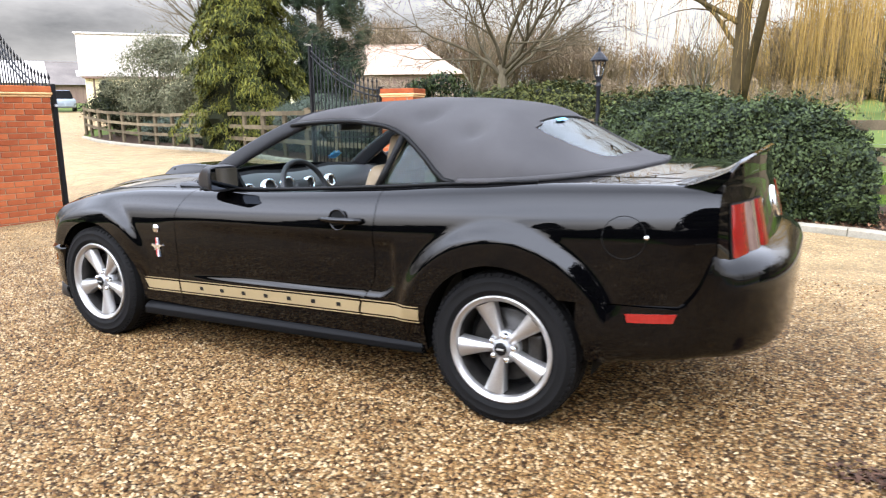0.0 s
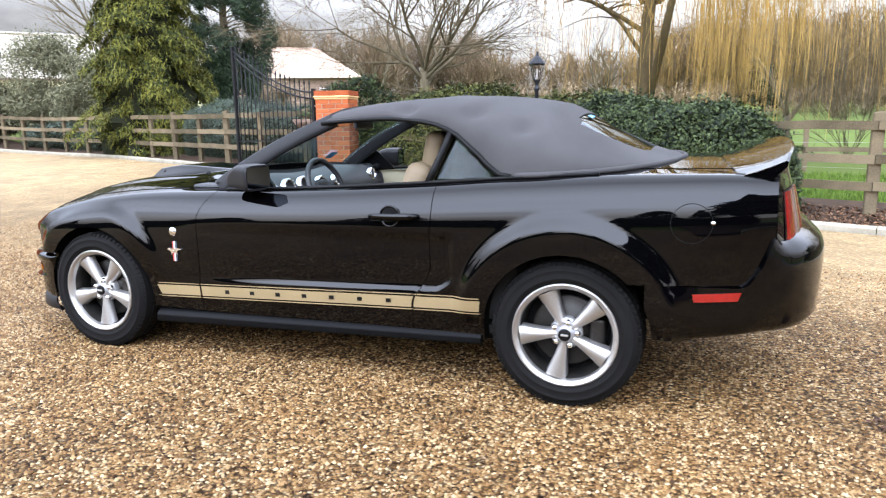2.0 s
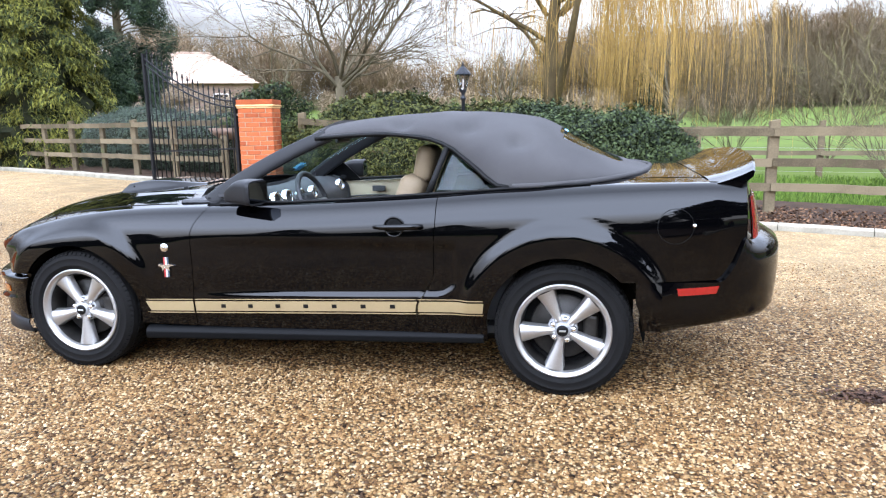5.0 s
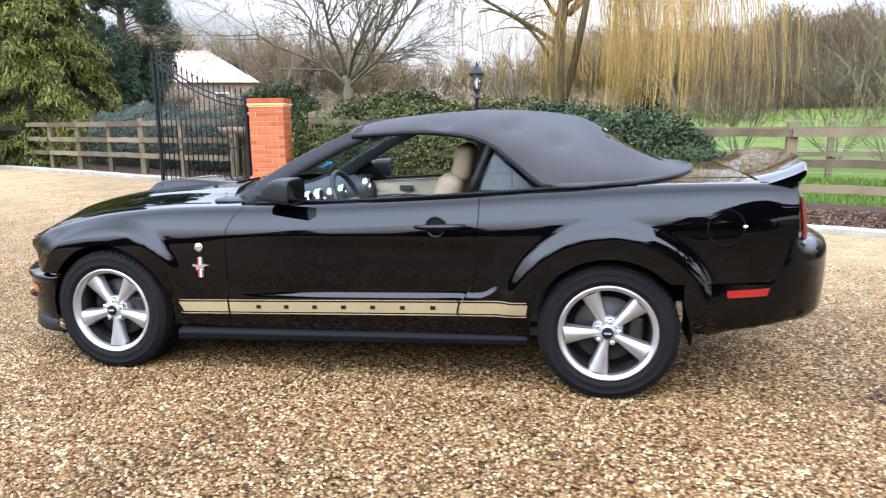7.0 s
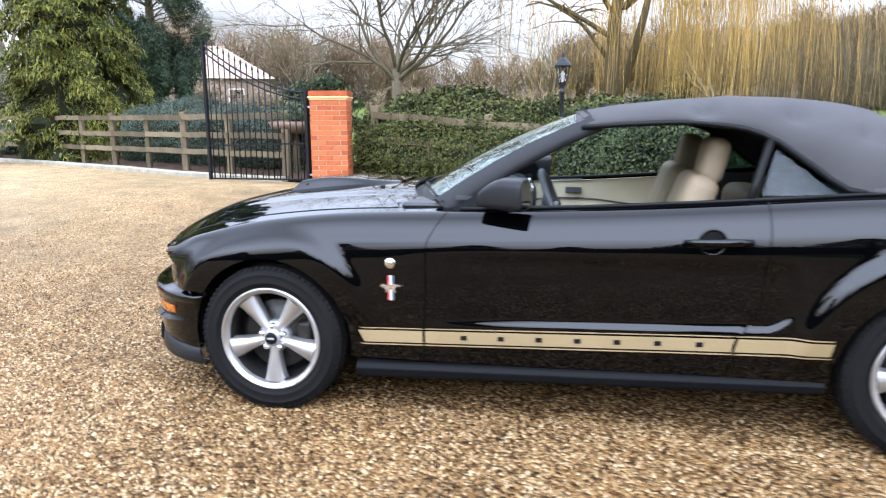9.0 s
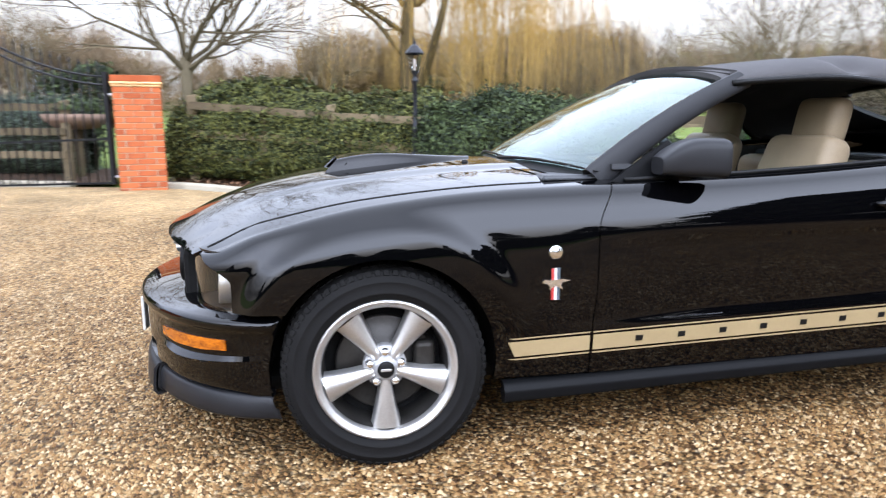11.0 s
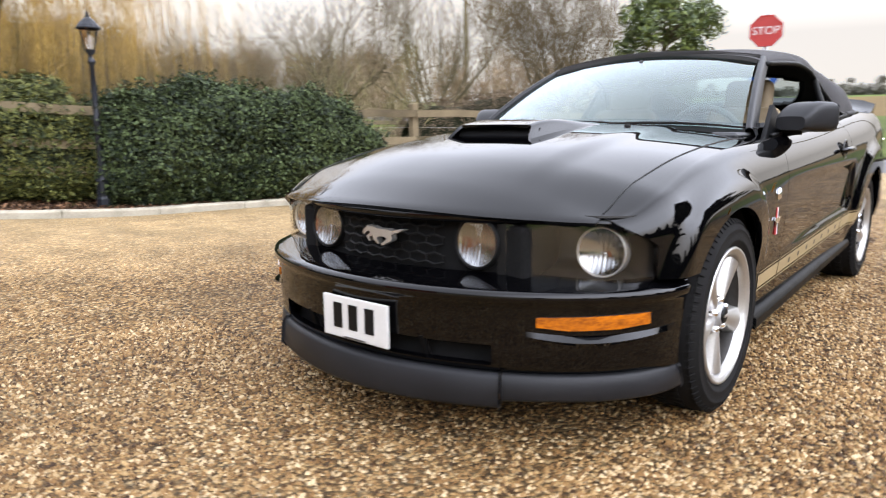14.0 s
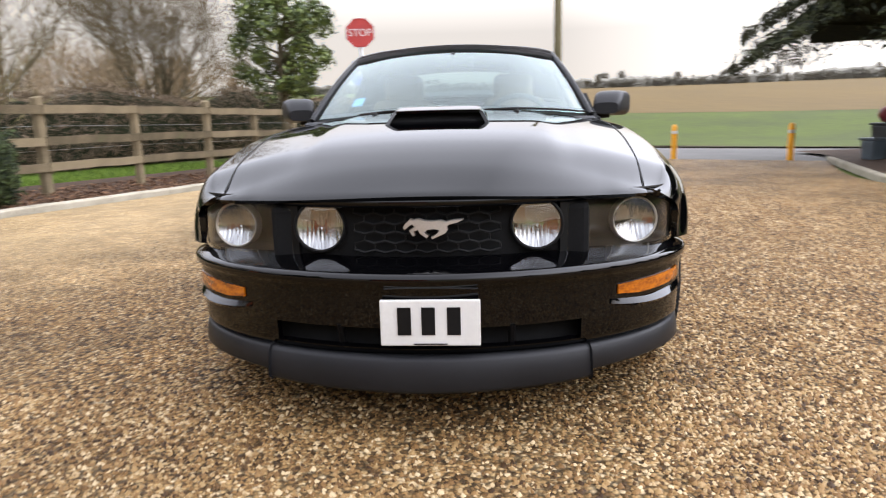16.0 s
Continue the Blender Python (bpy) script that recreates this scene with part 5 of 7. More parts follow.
# ---- buildings and far things ----
def far_shed():
    a = Vector((-35.0, 21.4))
    u = Vector((0.62, 0.785))
    z = G(a.x, a.y) - 0.3
    th = tagged(empty("farm_shed", Matrix.Translation((a.x, a.y, z)) @ pose(0, 0, 0, 0, 0, math.degrees(math.atan2(u.y, u.x)))), "cream farm shed with pale sheet-clad upper wall", "building")
    H = 5.9 - z
    part("wall", boxed(0, 13, 0, 9, 0, H - 2.3, 0.03, 1), M_CLAD, th)
    part("upper_wall", boxed(-0.25, 13.25, -0.25, 9.25, H - 2.3, H, 0.02, 1), M_SHEET, th)
    for k in range(44):
        part("rib", boxed(-0.2 + 0.31 * k, -0.14 + 0.31 * k, -0.285, -0.25, H - 2.28, H - 0.05, 0.0), M_SHEET, th)
    part("roof_edge", boxed(-0.35, 13.35, -0.35, 9.35, H, H + 0.10, 0.02, 1), M_SHEET, th)
    # brown strip paints the shadow line under the overhanging upper wall
    part("soffit_shadow_board", boxed(-0.1, 13.1, -0.30, -0.02, H - 2.42, H - 2.31, 0.01, 1), M_BARN, th)
    shape("vent", *lathe([(0.36, -0.02), (0.36, 0.05), (0.30, 0.06), (0.001, 0.03)], 20), M_DARK, th, "round dark vent", m=pose(1.05, 0, H - 2.85, 90, 0, 0))
    shape("downpipe", *tube([(0.45, -0.06, 0), (0.45, -0.06, H - 2.4)], 0.05, 8), M_BARN, th)


def barn():
    x, y = -68.0, 34.0
    z = G(x, y) - 0.5
    th = tagged(empty("barn", pose(x, y, z, 0, 0, 58)), "long brown barn with grey roof and pale skylights", "barn")
    part("wall", boxed(-14, 14, 0, 10, 0, 2.3, 0.03, 1), M_BARN, th)
    shape("roof", [(-14.4, -0.5, 2.2), (14.4, -0.5, 2.2), (14.4, 5, 4.8), (-14.4, 5, 4.8), (14.4, 10.5, 2.2), (-14.4, 10.5, 2.2)], [(0, 1, 2, 3), (3, 2, 4, 5), (0, 3, 5), (1, 4, 2), (0, 5, 4, 1)], M_SLATE, th)
    for k in (-8, -3, 2, 7):
        shape("skylight", [(k, 1.4, 3.14), (k + 1.0, 1.4, 3.14), (k + 1.0, 2.8, 3.80), (k, 2.8, 3.80)], [(0, 1, 2, 3)], M_SHEET, th)


def garage():
    x, y = -46.0, 23.6
    z = G(x, y) - 0.3
    th = tagged(empty("garage", pose(x, y, z, 0, 0, 62)), "dark timber garage with pale gabled roof", "building")
    part("wall", boxed(-3, 1.6, 0, 6, 0, 2.3, 0.02, 1), M_BARN, th)
    shape("roof", [(-3.4, -0.4, 2.25), (2.0, -0.4, 2.25), (2.0, 3.0, 3.9), (-3.4, 3.0, 3.9), (2.0, 6.4, 2.25), (-3.4, 6.4, 2.25)], [(0, 1, 2, 3), (3, 2, 4, 5), (0, 3, 5), (1, 4, 2), (0, 5, 4, 1)], M_SHEET, th)


def tiled_house():
    x, y = -32.2, 44.2
    z = G(x, y) - 0.3
    th = tagged(empty("tiled_house", pose(x, y, z, 0, 0, 27)), "house with pale terracotta hipped tile roof", "house")
    part("wall", boxed(-9, 8, 0, 7, 0, 3.0, 0.03, 1), M_BARN, th)
    e, r = 2.95, 5.6
    shape("roof", [(-9.5, -0.5, e), (8.5, -0.5, e), (8.5, 7.5, e), (-9.5, 7.5, e), (-6.5, 3.5, r), (4.6, 3.5, r)], [(0, 1, 5, 4), (1, 2, 5), (2, 3, 4, 5), (3, 0, 4), (3, 2, 1, 0)], M_ROOFTILE, th)
    part("ridge", boxed(-6.6, 4.7, 3.38, 3.62, r - 0.05, r + 0.08, 0.04, 2), M_ROOFTILE, th)
    for k in (-6.5, -2.5, 1.5, 5.5):
        w = part("window", boxed(k - 0.6, k + 0.6, -0.06, 0.02, 1.0, 2.2, 0.01, 1), M_SIGNWHITE, th)
        part("pane", boxed(k - 0.5, k + 0.5, -0.08, -0.05, 1.1, 2.1, 0.0), M_DARK, w)


far_shed(), barn(), garage(), tiled_house()


def far_car():
    x, y = -45.5, 26.4
    th = tagged(empty("parked_car", pose(x, y, G(x, y) + 0.02, 0, 0, 150)), "small silver-blue hatchback parked down the lane", "car")
    bm = boxed(-1.95, 1.95, -0.82, 0.82, 0.22, 0.82, 0.14, 3)
    part("body", bm, M_SILVER, th, smooth=True)
    bm = boxed(-1.3, 1.0, -0.70, 0.70, 0.75, 1.40, 0.12, 3)
    for v in bm.verts:
        if v.co.z > 1.0:
            v.co.x *= 0.74
            v.co.y *= 0.86
    part("cabin", bm, M_DARK, th, "dark glazed cabin", smooth=True)
    part("roof", boxed(-0.85, 0.65, -0.55, 0.55, 1.36, 1.43, 0.03, 2), M_SILVER, th)
    for a in (-1.2, 1.2):
        for s in (-0.76, 0.76):
            wv = shape("wheel", *lathe([(0.20, -0.09), (0.30, -0.09), (0.31, 0.09), (0.20, 0.09)], 20, axis="y"), M_TYRE, th, smooth=True, m=pose(a, s, 0.30))
            shape("rim", *lathe([(0.20, -0.07 if s < 0 else 0.07), (0.001, -0.08 if s < 0 else 0.08)], 16, axis="y"), M_ALLOY, wv)
    for s in (-0.55, 0.55):
        part("headlight", boxed(1.90, 1.965, s - 0.16, s + 0.16, 0.58, 0.72, 0.03, 2), M_CLEARP, th)


far_car()


def stop_sign():
    x, y = 12.62, 2.92
    z = G(x, y) - 0.05
    th = tagged(empty("stop_sign", pose(x, y, 0, 0, 0, 97)), "faded red octagonal stop sign over a round blue sign", "road sign")
    shape("pole", *tube([(0, 0, z), (0, 0, 3.28)], 0.038, 12), M_GALV, th, smooth=True)
    r = 0.355
    o = [(r * math.cos(radians(22.5 + 45 * k)), r * math.sin(radians(22.5 + 45 * k))) for k in range(8)]
    z1 = 2.93
    plate_ = shape("octagon", [(a, 0.045, z1 + b) for a, b in o] + [(a, 0.055, z1 + b) for a, b in o], [tuple(range(8)), tuple(range(15, 7, -1))] + [(i, i + 8, (i + 1) % 8 + 8, (i + 1) % 8) for i in range(8)], M_SIGNRED, th)
    ring = [(0.93 * a, 0.058, z1 + 0.93 * b) for a, b in o]
    shape("border", *tube(ring, 0.010, 4, closed=True), M_SIGNRED, plate_)
    tx = bpy.data.curves.new("stop_word", "FONT")
    tx.body, tx.size, tx.align_x, tx.align_y, tx.extrude = "STOP", 0.235, "CENTER", "CENTER", 0.002
    tx.materials.append(M_SIGNWHITE)
    ob = new("stop_word", tx)
    ob.parent = th
    ob.matrix_basis = pose(0, 0.062, z1, 90, 0, 180)
    c = [(0.315 * math.cos(6.2832 * k / 32), 0.315 * math.sin(6.2832 * k / 32)) for k in range(32)]
    z2 = 2.02
    disc = shape("disc", [(a, 0.045, z2 + b) for a, b in c] + [(a, 0.055, z2 + b) for a, b in c], [tuple(range(32)), tuple(range(63, 31, -1))] + [(i, i + 32, (i + 1) % 32 + 32, (i + 1) % 32) for i in range(32)], M_SIGNBLUE, th)
    arrow = [(-0.16, 0.0), (-0.04, 0.11), (-0.04, 0.045), (0.14, 0.045), (0.14, -0.14), (0.05, -0.14), (0.05, -0.045), (-0.04, -0.045), (-0.04, -0.11)]
    shape("arrow", [(-a, 0.060, z2 + b) for a, b in arrow], [(0, 1, 2, 7, 8), (2, 3, 6, 7), (3, 4, 5, 6)], M_SIGNWHITE, disc)


stop_sign()


def bollard(x, y):
    th = tagged(empty("bollard", pose(x, y, G(x, y) - 0.01)), "yellow-orange plastic bollard with pale band beside the road", "bollard", group="bollards at the drive entrance")
    shape("shaft", *lathe([(0.060, -0.05), (0.060, 0.62), (0.052, 0.70), (0.030, 0.735), (0.001, 0.74)], 16), M_YELLOW, th, smooth=True)
    shape("band", *lathe([(0.0605, 0.54), (0.0625, 0.545), (0.0625, 0.60), (0.0605, 0.605)], 16), M_SIGNWHITE, th, smooth=True)


bollard(11.25, -4.14), bollard(9.83, -6.02)


def pole(x, y, h, r, label):
    th = tagged(empty("utility_pole", pose(x, y, G(x, y) - 0.1)), label, "pole")
    shape("shaft", *tube([(0, 0, -0.2), (0, 0, h)], [r, r * 0.72], 12), M_POLE, th, smooth=True)
    part("plate", boxed(-0.05, 0.05, -r - 0.02, -r + 0.01, 2.2, 2.5, 0.005, 1), M_SIGNWHITE, th)


pole(20.6, -2.45, 8.5, 0.15, "brown wooden utility pole across the road")
pole(27.2, 22.6, 9.5, 0.13, "brown wooden utility pole beyond the paddock")
pole(17.5, 33.0, 5.0, 0.07, "thin wooden pole beyond the paddock")


def bins():
    for x, y, w, d, h, m, nm, lb in ((8.95, -7.12, 0.30, 0.34, 0.36, M_BINBLUE, "recycling_box", "slate blue plastic crate on the soil"), (9.3, -7.62, 0.5, 0.55, 0.62, M_BIN, "wheelie_bin", "dark plastic wheelie bin")):
        th = tagged(empty(nm, pose(x, y, G(x, y) + 0.03, 0, 0, 20)), lb, "bin")
        bm = boxed(-w / 2, w / 2, -d / 2, d / 2, 0, h, 0.03, 2)
        for v in bm.verts:
            k = 0.82 + 0.18 * v.co.z / h
            v.co.x *= k
            v.co.y *= k
        part("body", bm, m, th, smooth=False)
        part("lid", boxed(-w / 2 - 0.02, w / 2 + 0.02, -d / 2 - 0.02, d / 2 + 0.02, h, h + 0.05, 0.02, 2), m, th)
    rng = np.random.default_rng(9)
    x, y = 9.3, -7.55
    bm = bmesh.new()
    bmesh.ops.create_icosphere(bm, subdivisions=3, radius=0.22)
    for v in bm.verts:
        v.co *= 1 + 0.16 * noise.noise(v.co * 7)
        v.co.z *= 0.8
    ob = tagged(part("rubbish_sack", bm, M_BINRED, None, smooth=True, m=pose(9.3, -7.58, G(x, y) + 0.86)), "faded red plastic sack on the wheelie bin", "sack")


bins()


# ---- the car ----
WX, WZ, ARCH = 1.36, 0.338, 0.378
car = tagged(empty("car", pose(0, 0, 0, 0, 0, 0.5)), "black two-door convertible with raised charcoal soft top and gold side stripe", "car")

W_MID = curve((-1.70, 0.875), (-1.36, 0.893), (-0.6, 0.900), (0.3, 0.902), (0.9, 0.912), (1.36, 0.922), (1.8, 0.905), (2.05, 0.872), (2.22, 0.82))
TOP_IN = curve((-2.0, 0.05), (-1.4, 0.10), (-0.6, 0.115), (0.7, 0.12), (1.4, 0.125), (2.2, 0.09))
Z_SH = curve((-2.27, 0.722), (-2.1, 0.722), (-1.95, 0.724), (-1.75, 0.792), (-1.4, 0.872), (-1.0, 0.914), (-0.6, 0.930), (0.0, 0.954), (0.72, 0.999), (1.1, 1.028), (1.6, 1.056), (2.0, 1.062), (2.22, 1.060))
Z_C = curve((-2.27, 0.735), (-2.17, 0.760), (-2.0, 0.826), (-1.8, 0.888), (-1.5, 0.940), (-1.2, 0.970), (-0.8, 0.988), (0.0, 0.99), (1.3, 1.06), (1.7, 1.092), (2.0, 1.094), (2.22, 1.078))


def half_width(x):
    if x < -1.70:
        return 0.875 * max(0.0, 1 - ((-1.70 - x) / 0.57) ** 1.9) ** (1 / 1.9)
    return W_MID(x)


def shoulder(x):
    return max(0.05, half_width(x) - TOP_IN(x))


def z_mid(x):
    return 0.755 + 0.048 * x


def top_z(x, y):
    k = min(1.0, abs(y) / shoulder(x))
    return Z_SH(x) + (Z_C(x) - Z_SH(x)) * (1 - k ** 2.4)


def flare(x, z):
    """The raised lip round the wheel arches."""
    c = -WX if x < 0 else WX
    r = math.hypot(x - c, z - WZ)
    end = 1.0 if x > 0 or x < c else 0.08 + 0.92 * S(((z - WZ) / max(r, 0.01) - 0.15) / 0.70)
    return 0.033 * end * S(((0.545 if x < 0 else 0.560) - r) / 0.085) * S((z - 0.30) / 0.2)


def side_y(x, z):
    """Half the width of the body at a height below the shoulder's turn."""
    w, zm, zs, ys = half_width(x), z_mid(x), Z_SH(x), shoulder(x)
    if z >= zm:
        q = min(1.0, (z - zm) / (zs - zm))
        y = ys + (w - ys) * (math.sqrt(max(0.0, 1 - (0.993 * q) ** 2)) - 0.118) / 0.882
    else:
        y = w - 0.035 * ((zm - z) / (zm - 0.28)) ** 2
    ledge = 0.432 + 0.036 * (x + 0.95)
    end = 0.66 + 0.145 * S((z - 0.44) / 0.13)
    y -= 0.018 * S((x + 0.90) / 0.9) * S((z - ledge) / 0.02) * S((0.785 - z) / 0.06) * (1 - S((x - end) / 0.04))
    return y + flare(x, z) * S((Z_SH(x) - z) / 0.12)


def arch_cut(vs, fs, refit):
    """Opens the wheel arches: cells inside are left out, and the rim of the rest is drawn onto the circle."""
    def far(v):
        c = -WX if v[0] < 0 else WX
        return math.hypot(v[0] - c, v[2] - WZ), c
    keep = [f for f in fs if any(far(vs[i])[0] >= ARCH for i in f)]
    out = []
    for v in vs:
        r, c = far(v)
        if r < ARCH and v[2] > 0:
            k = ARCH / max(r, 1e-4)
            x, z = c + (v[0] - c) * k, WZ + (v[2] - WZ) * k
            out.append(refit(x, z, v) if ARCH - r < 0.08 else v)
        else:
            out.append(v)
    return out, keep


def tidy(vs, fs):
    used = sorted({i for f in fs for i in f})
    at = {i: k for k, i in enumerate(used)}
    return [vs[i] for i in used], [tuple(at[i] for i in f) for f in fs]


def flanged(vs, fs, depth=0.014):
    """Turns the open edges of a panel inwards, so that it has thickness."""
    vs, fs = tidy(vs, fs)
    V = [Vector(v) for v in vs]
    N = [Vector() for _ in V]
    count = {}
    for f in fs:
        n = (V[f[2]] - V[f[0]]).cross(V[f[-1]] - V[f[1]])
        for k, i in enumerate(f):
            N[i] += n
            e = (i, f[(k + 1) % len(f)])
            count[tuple(sorted(e))] = None if tuple(sorted(e)) in count else e
    add = []
    for e in count.values():
        if e:
            a, b = e
            o = len(V) + len(add)
            add += [V[a], V[b], V[b] - N[b].normalized() * depth, V[a] - N[a].normalized() * depth]
            fs.append((o + 1, o, o + 3, o + 2))
    return V + add, fs


def panel(name, material, vf, depth=0.014, parent=None, label=""):
    ob = shape(name, *flanged(*vf, depth), material, parent or car, label, smooth=True)
    return ob


def mirrored(vf):
    return [(v[0], -v[1], v[2]) for v in vf[0]], [tuple(reversed(f)) for f in vf[1]]


def both(name, material, vf, depth=0.014, label=""):
    """The same panel on the far side (as given, y positive) and on the near side."""
    return panel(name, material, vf, depth, label=label), panel(name, material, mirrored(vf), depth, label=label)


def side_panel(xl, xr, nx, zbot, yin=None, nt=5):
    na, nz = 18, 34

    def fn(u, v):
        x = xl(0.7) + (xr(0.7) - xl(0.7)) * u
        rows = (nt if yin else 0) + na + nz
        k = round(v * rows)
        if yin:
            if k < nt:
                x = xl(1.0) + (xr(1.0) - xl(1.0)) * u
                y = yin(x) + (shoulder(x) - yin(x)) * k / nt
                return (x, y, top_z(x, y))
            k -= nt
        if k <= na:
            a = math.pi / 2 * (1 - k / na)
            z = z_mid(x) + (Z_SH(x) - z_mid(x)) * math.sin(a)
        else:
            z = z_mid(x) + (zbot(x) - z_mid(x)) * (k - na) / nz
        for _ in range(3):
            x = xl(z) + (xr(z) - xl(z)) * u
            z = z_mid(x) + ((Z_SH(x) - z_mid(x)) * math.sin(a) if k <= na else (zbot(x) - z_mid(x)) * (k - na) / nz)
        return (x, side_y(x, z), z)
    vs, fs = sheet(fn, nx, (nt if yin else 0) + na + nz)
    return arch_cut(vs, fs, lambda x, z, v: (x, side_y(x, z), z))


def seam_front(z):
    return -0.632 + 0.10 * S((z - 0.78) / 0.22) - 0.012 * S((0.6 - z) / 0.2)


def seam_rear(z):
    return 0.726 - 0.012 * S((0.9 - z) / 0.2) - 0.095 * S((0.62 - z) / 0.22)


HOOD_Y = curve((-2.0, 0.700), (-1.7, 0.715), (-1.2, 0.728), (-0.6, 0.735))
front_zbot = curve((-1.9, 0.545), (-1.4, 0.545), (-1.3, 0.272), (-0.5, 0.272))
rear_zbot = curve((0.6, 0.272), (1.3, 0.272), (1.4, 0.600), (2.08, 0.608), (2.145, 0.68), (2.2, 0.83))
both("front_fender", M_PAINT, side_panel(lambda z: -1.845 - 0.100 * S((z - 0.635) / 0.085), lambda z: seam_front(z) - 0.002, 100, front_zbot, HOOD_Y), depth=0.022)
doors = both("door", M_PAINT, side_panel(lambda z: seam_front(z) + 0.002, lambda z: seam_rear(z) - 0.002, 48, lambda x: 0.272), depth=0.04)
both("rear_quarter", M_PAINT, side_panel(lambda z: seam_rear(z) + 0.002, lambda z: 2.195, 110, rear_zbot, lambda x: shoulder(x) - 0.02 - 0.13 * S((x - 1.25) / 0.35)))


# front end: the outline in plan, and bands that run round it
def plan_front(a, o=0.0, half=0.875, deep=0.57, x0=-1.70, e=1.9, way=-1):
    s, c = math.sin(a), math.cos(a)
    def at(a_):
        s_, c_ = math.sin(a_), math.cos(a_)
        return Vector((x0 + way * deep * max(abs(c_), 1e-6) ** (2 / e), half * math.copysign(max(abs(s_), 1e-6) ** (2 / e), s_), 0))
    t = at(a + 0.01) - at(a - 0.01)
    n = Vector((way * abs(t.y), 0, 0)) if abs(a) < 0.012 else Vector((t.y * way, -t.x * way, 0)).normalized()
    if abs(a) < 0.012:
        n.normalize()
    return at(a) + n * o


def angle_at(y, half=0.875, e=1.9):
    return math.copysign(math.asin(min(1.0, (abs(y) / half)) ** (e / 2)), y)


def face_in(y):
    """How far the grille and lamps stand behind the bumper's outline."""
    return -0.125 + 0.095 * S((abs(y) - 0.55) / 0.27)


def band(prof, a0, a1, n, fade=True, way=-1, **kw):
    """prof: (height, offset) pairs from the bottom up."""
    def fn(u, v):
        a = a0 + (a1 - a0) * u
        z, o = prof[round(v * (len(prof) - 1))]
        if callable(o):
            o = o(plan_front(a, way=way, **kw).y)
        elif fade and o < 0:
            o *= 1 - S((abs(a) - 1.18) / 0.3)
        p = plan_front(a, o, way=way, **kw)
        return (p.x, p.y, z)
    vs, fs = sheet(fn, n, len(prof) - 1)
    return (vs, [tuple(reversed(f)) for f in fs]) if way < 0 else (vs, fs)


def bumper_fit(x, z, v):
    return (x, v[1], z)


R90 = math.pi / 2
prof = [(0.268, -0.02), (0.280, -0.004), (0.292, 0.0), (0.355, 0.002), (0.375, 0.003), (0.43, 0.005), (0.47, 0.006), (0.484, 0.010), (0.492, 0.020), (0.512, 0.022), (0.520, 0.014), (0.525, 0.0), (0.533, lambda y: 0.5 * face_in(y)), (0.545, lambda y: face_in(y) - 0.012)]
vs, fs = arch_cut(*band(prof, -R90, R90, 90), bumper_fit)
fs = [f for f in fs if not (all(0.285 < vs[i][2] < 0.36 for i in f) and all(abs(vs[i][1]) < 0.50 for i in f))]
bumper = panel("front_bumper", M_PAINT, (vs, fs), 0.02)
panel("air_intake", M_DARK, band([(0.262, -0.05), (0.31, -0.07), (0.375, -0.06)], angle_at(-0.54), angle_at(0.54), 24), 0.01, label="black lower air intake")
for y in (-0.26, 0.26):
    shape("intake_fin", *merge(tube([(-2.20, y, 0.27), (-2.235, y, 0.365)], 0.012, 6)), M_TRIM, car)
for y0, y1 in ((-0.875, -0.502), (-0.498, 0.498), (0.502, 0.875)):
    c = [(0.274, -0.02), (0.274, 0.004), (0.262, 0.014), (0.230, 0.018), (0.188, 0.022), (0.178, 0.014), (0.184, -0.03)]
    side = abs(y0) > 0.8 or y1 > 0.8
    if side:
        c = [(z + 0.016 * (0.27 - z) / 0.1, o - 0.016) for z, o in c]
    vs, fs = band(c, angle_at(y0), angle_at(y1), 30 if side else 40, fade=False)
    vs = [(x, y, z - 0.006 - 0.016 * max(0.0, 1 - (y / 0.62) ** 2) * (0.274 - z) / 0.09) for x, y, z in vs]
    panel("chin_spoiler", M_CHIN, arch_cut(vs, fs, bumper_fit), 0.01, label="grey-black textured plastic chin spoiler")
# recessed face behind the lamps and the grille
panel("grille_panel", M_DARK, band([(0.52, lambda y: face_in(y) - 0.05), (0.56, lambda y: face_in(y) - 0.05), (0.64, lambda y: face_in(y) - 0.048), (0.72, lambda y: face_in(y) - 0.04), (0.735, lambda y: face_in(y) - 0.004)], angle_at(-0.53), angle_at(0.53), 50, fade=False), 0.01, label="black front panel behind the grille")


def grille():
    """Honeycomb: flattened hexagon cells, each a raised rim."""
    sets = []
    w, h = 0.066, 0.030
    for r in range(5):
        for c in range(-4, 5):
            y, z = (c + 0.5 * (r % 2)) * w, 0.572 + r * h
            if abs(y) > 0.212:
                continue
            ring = []
            for k in range(6):
                dy, dz = ((0.5, 0.32), (0.0, 0.62), (-0.5, 0.32), (-0.5, -0.32), (0.0, -0.62), (0.5, -0.32))[k]
                p = plan_front(angle_at(y + dy * w), face_in(y) - 0.034)
                ring.append((p.x, y + dy * w, z + dz * h))
            sets.append(tube(ring, 0.0042, 4, closed=True))
    shape("grille", *merge(*sets), M_BLACKV, car, "black honeycomb grille mesh")


grille()


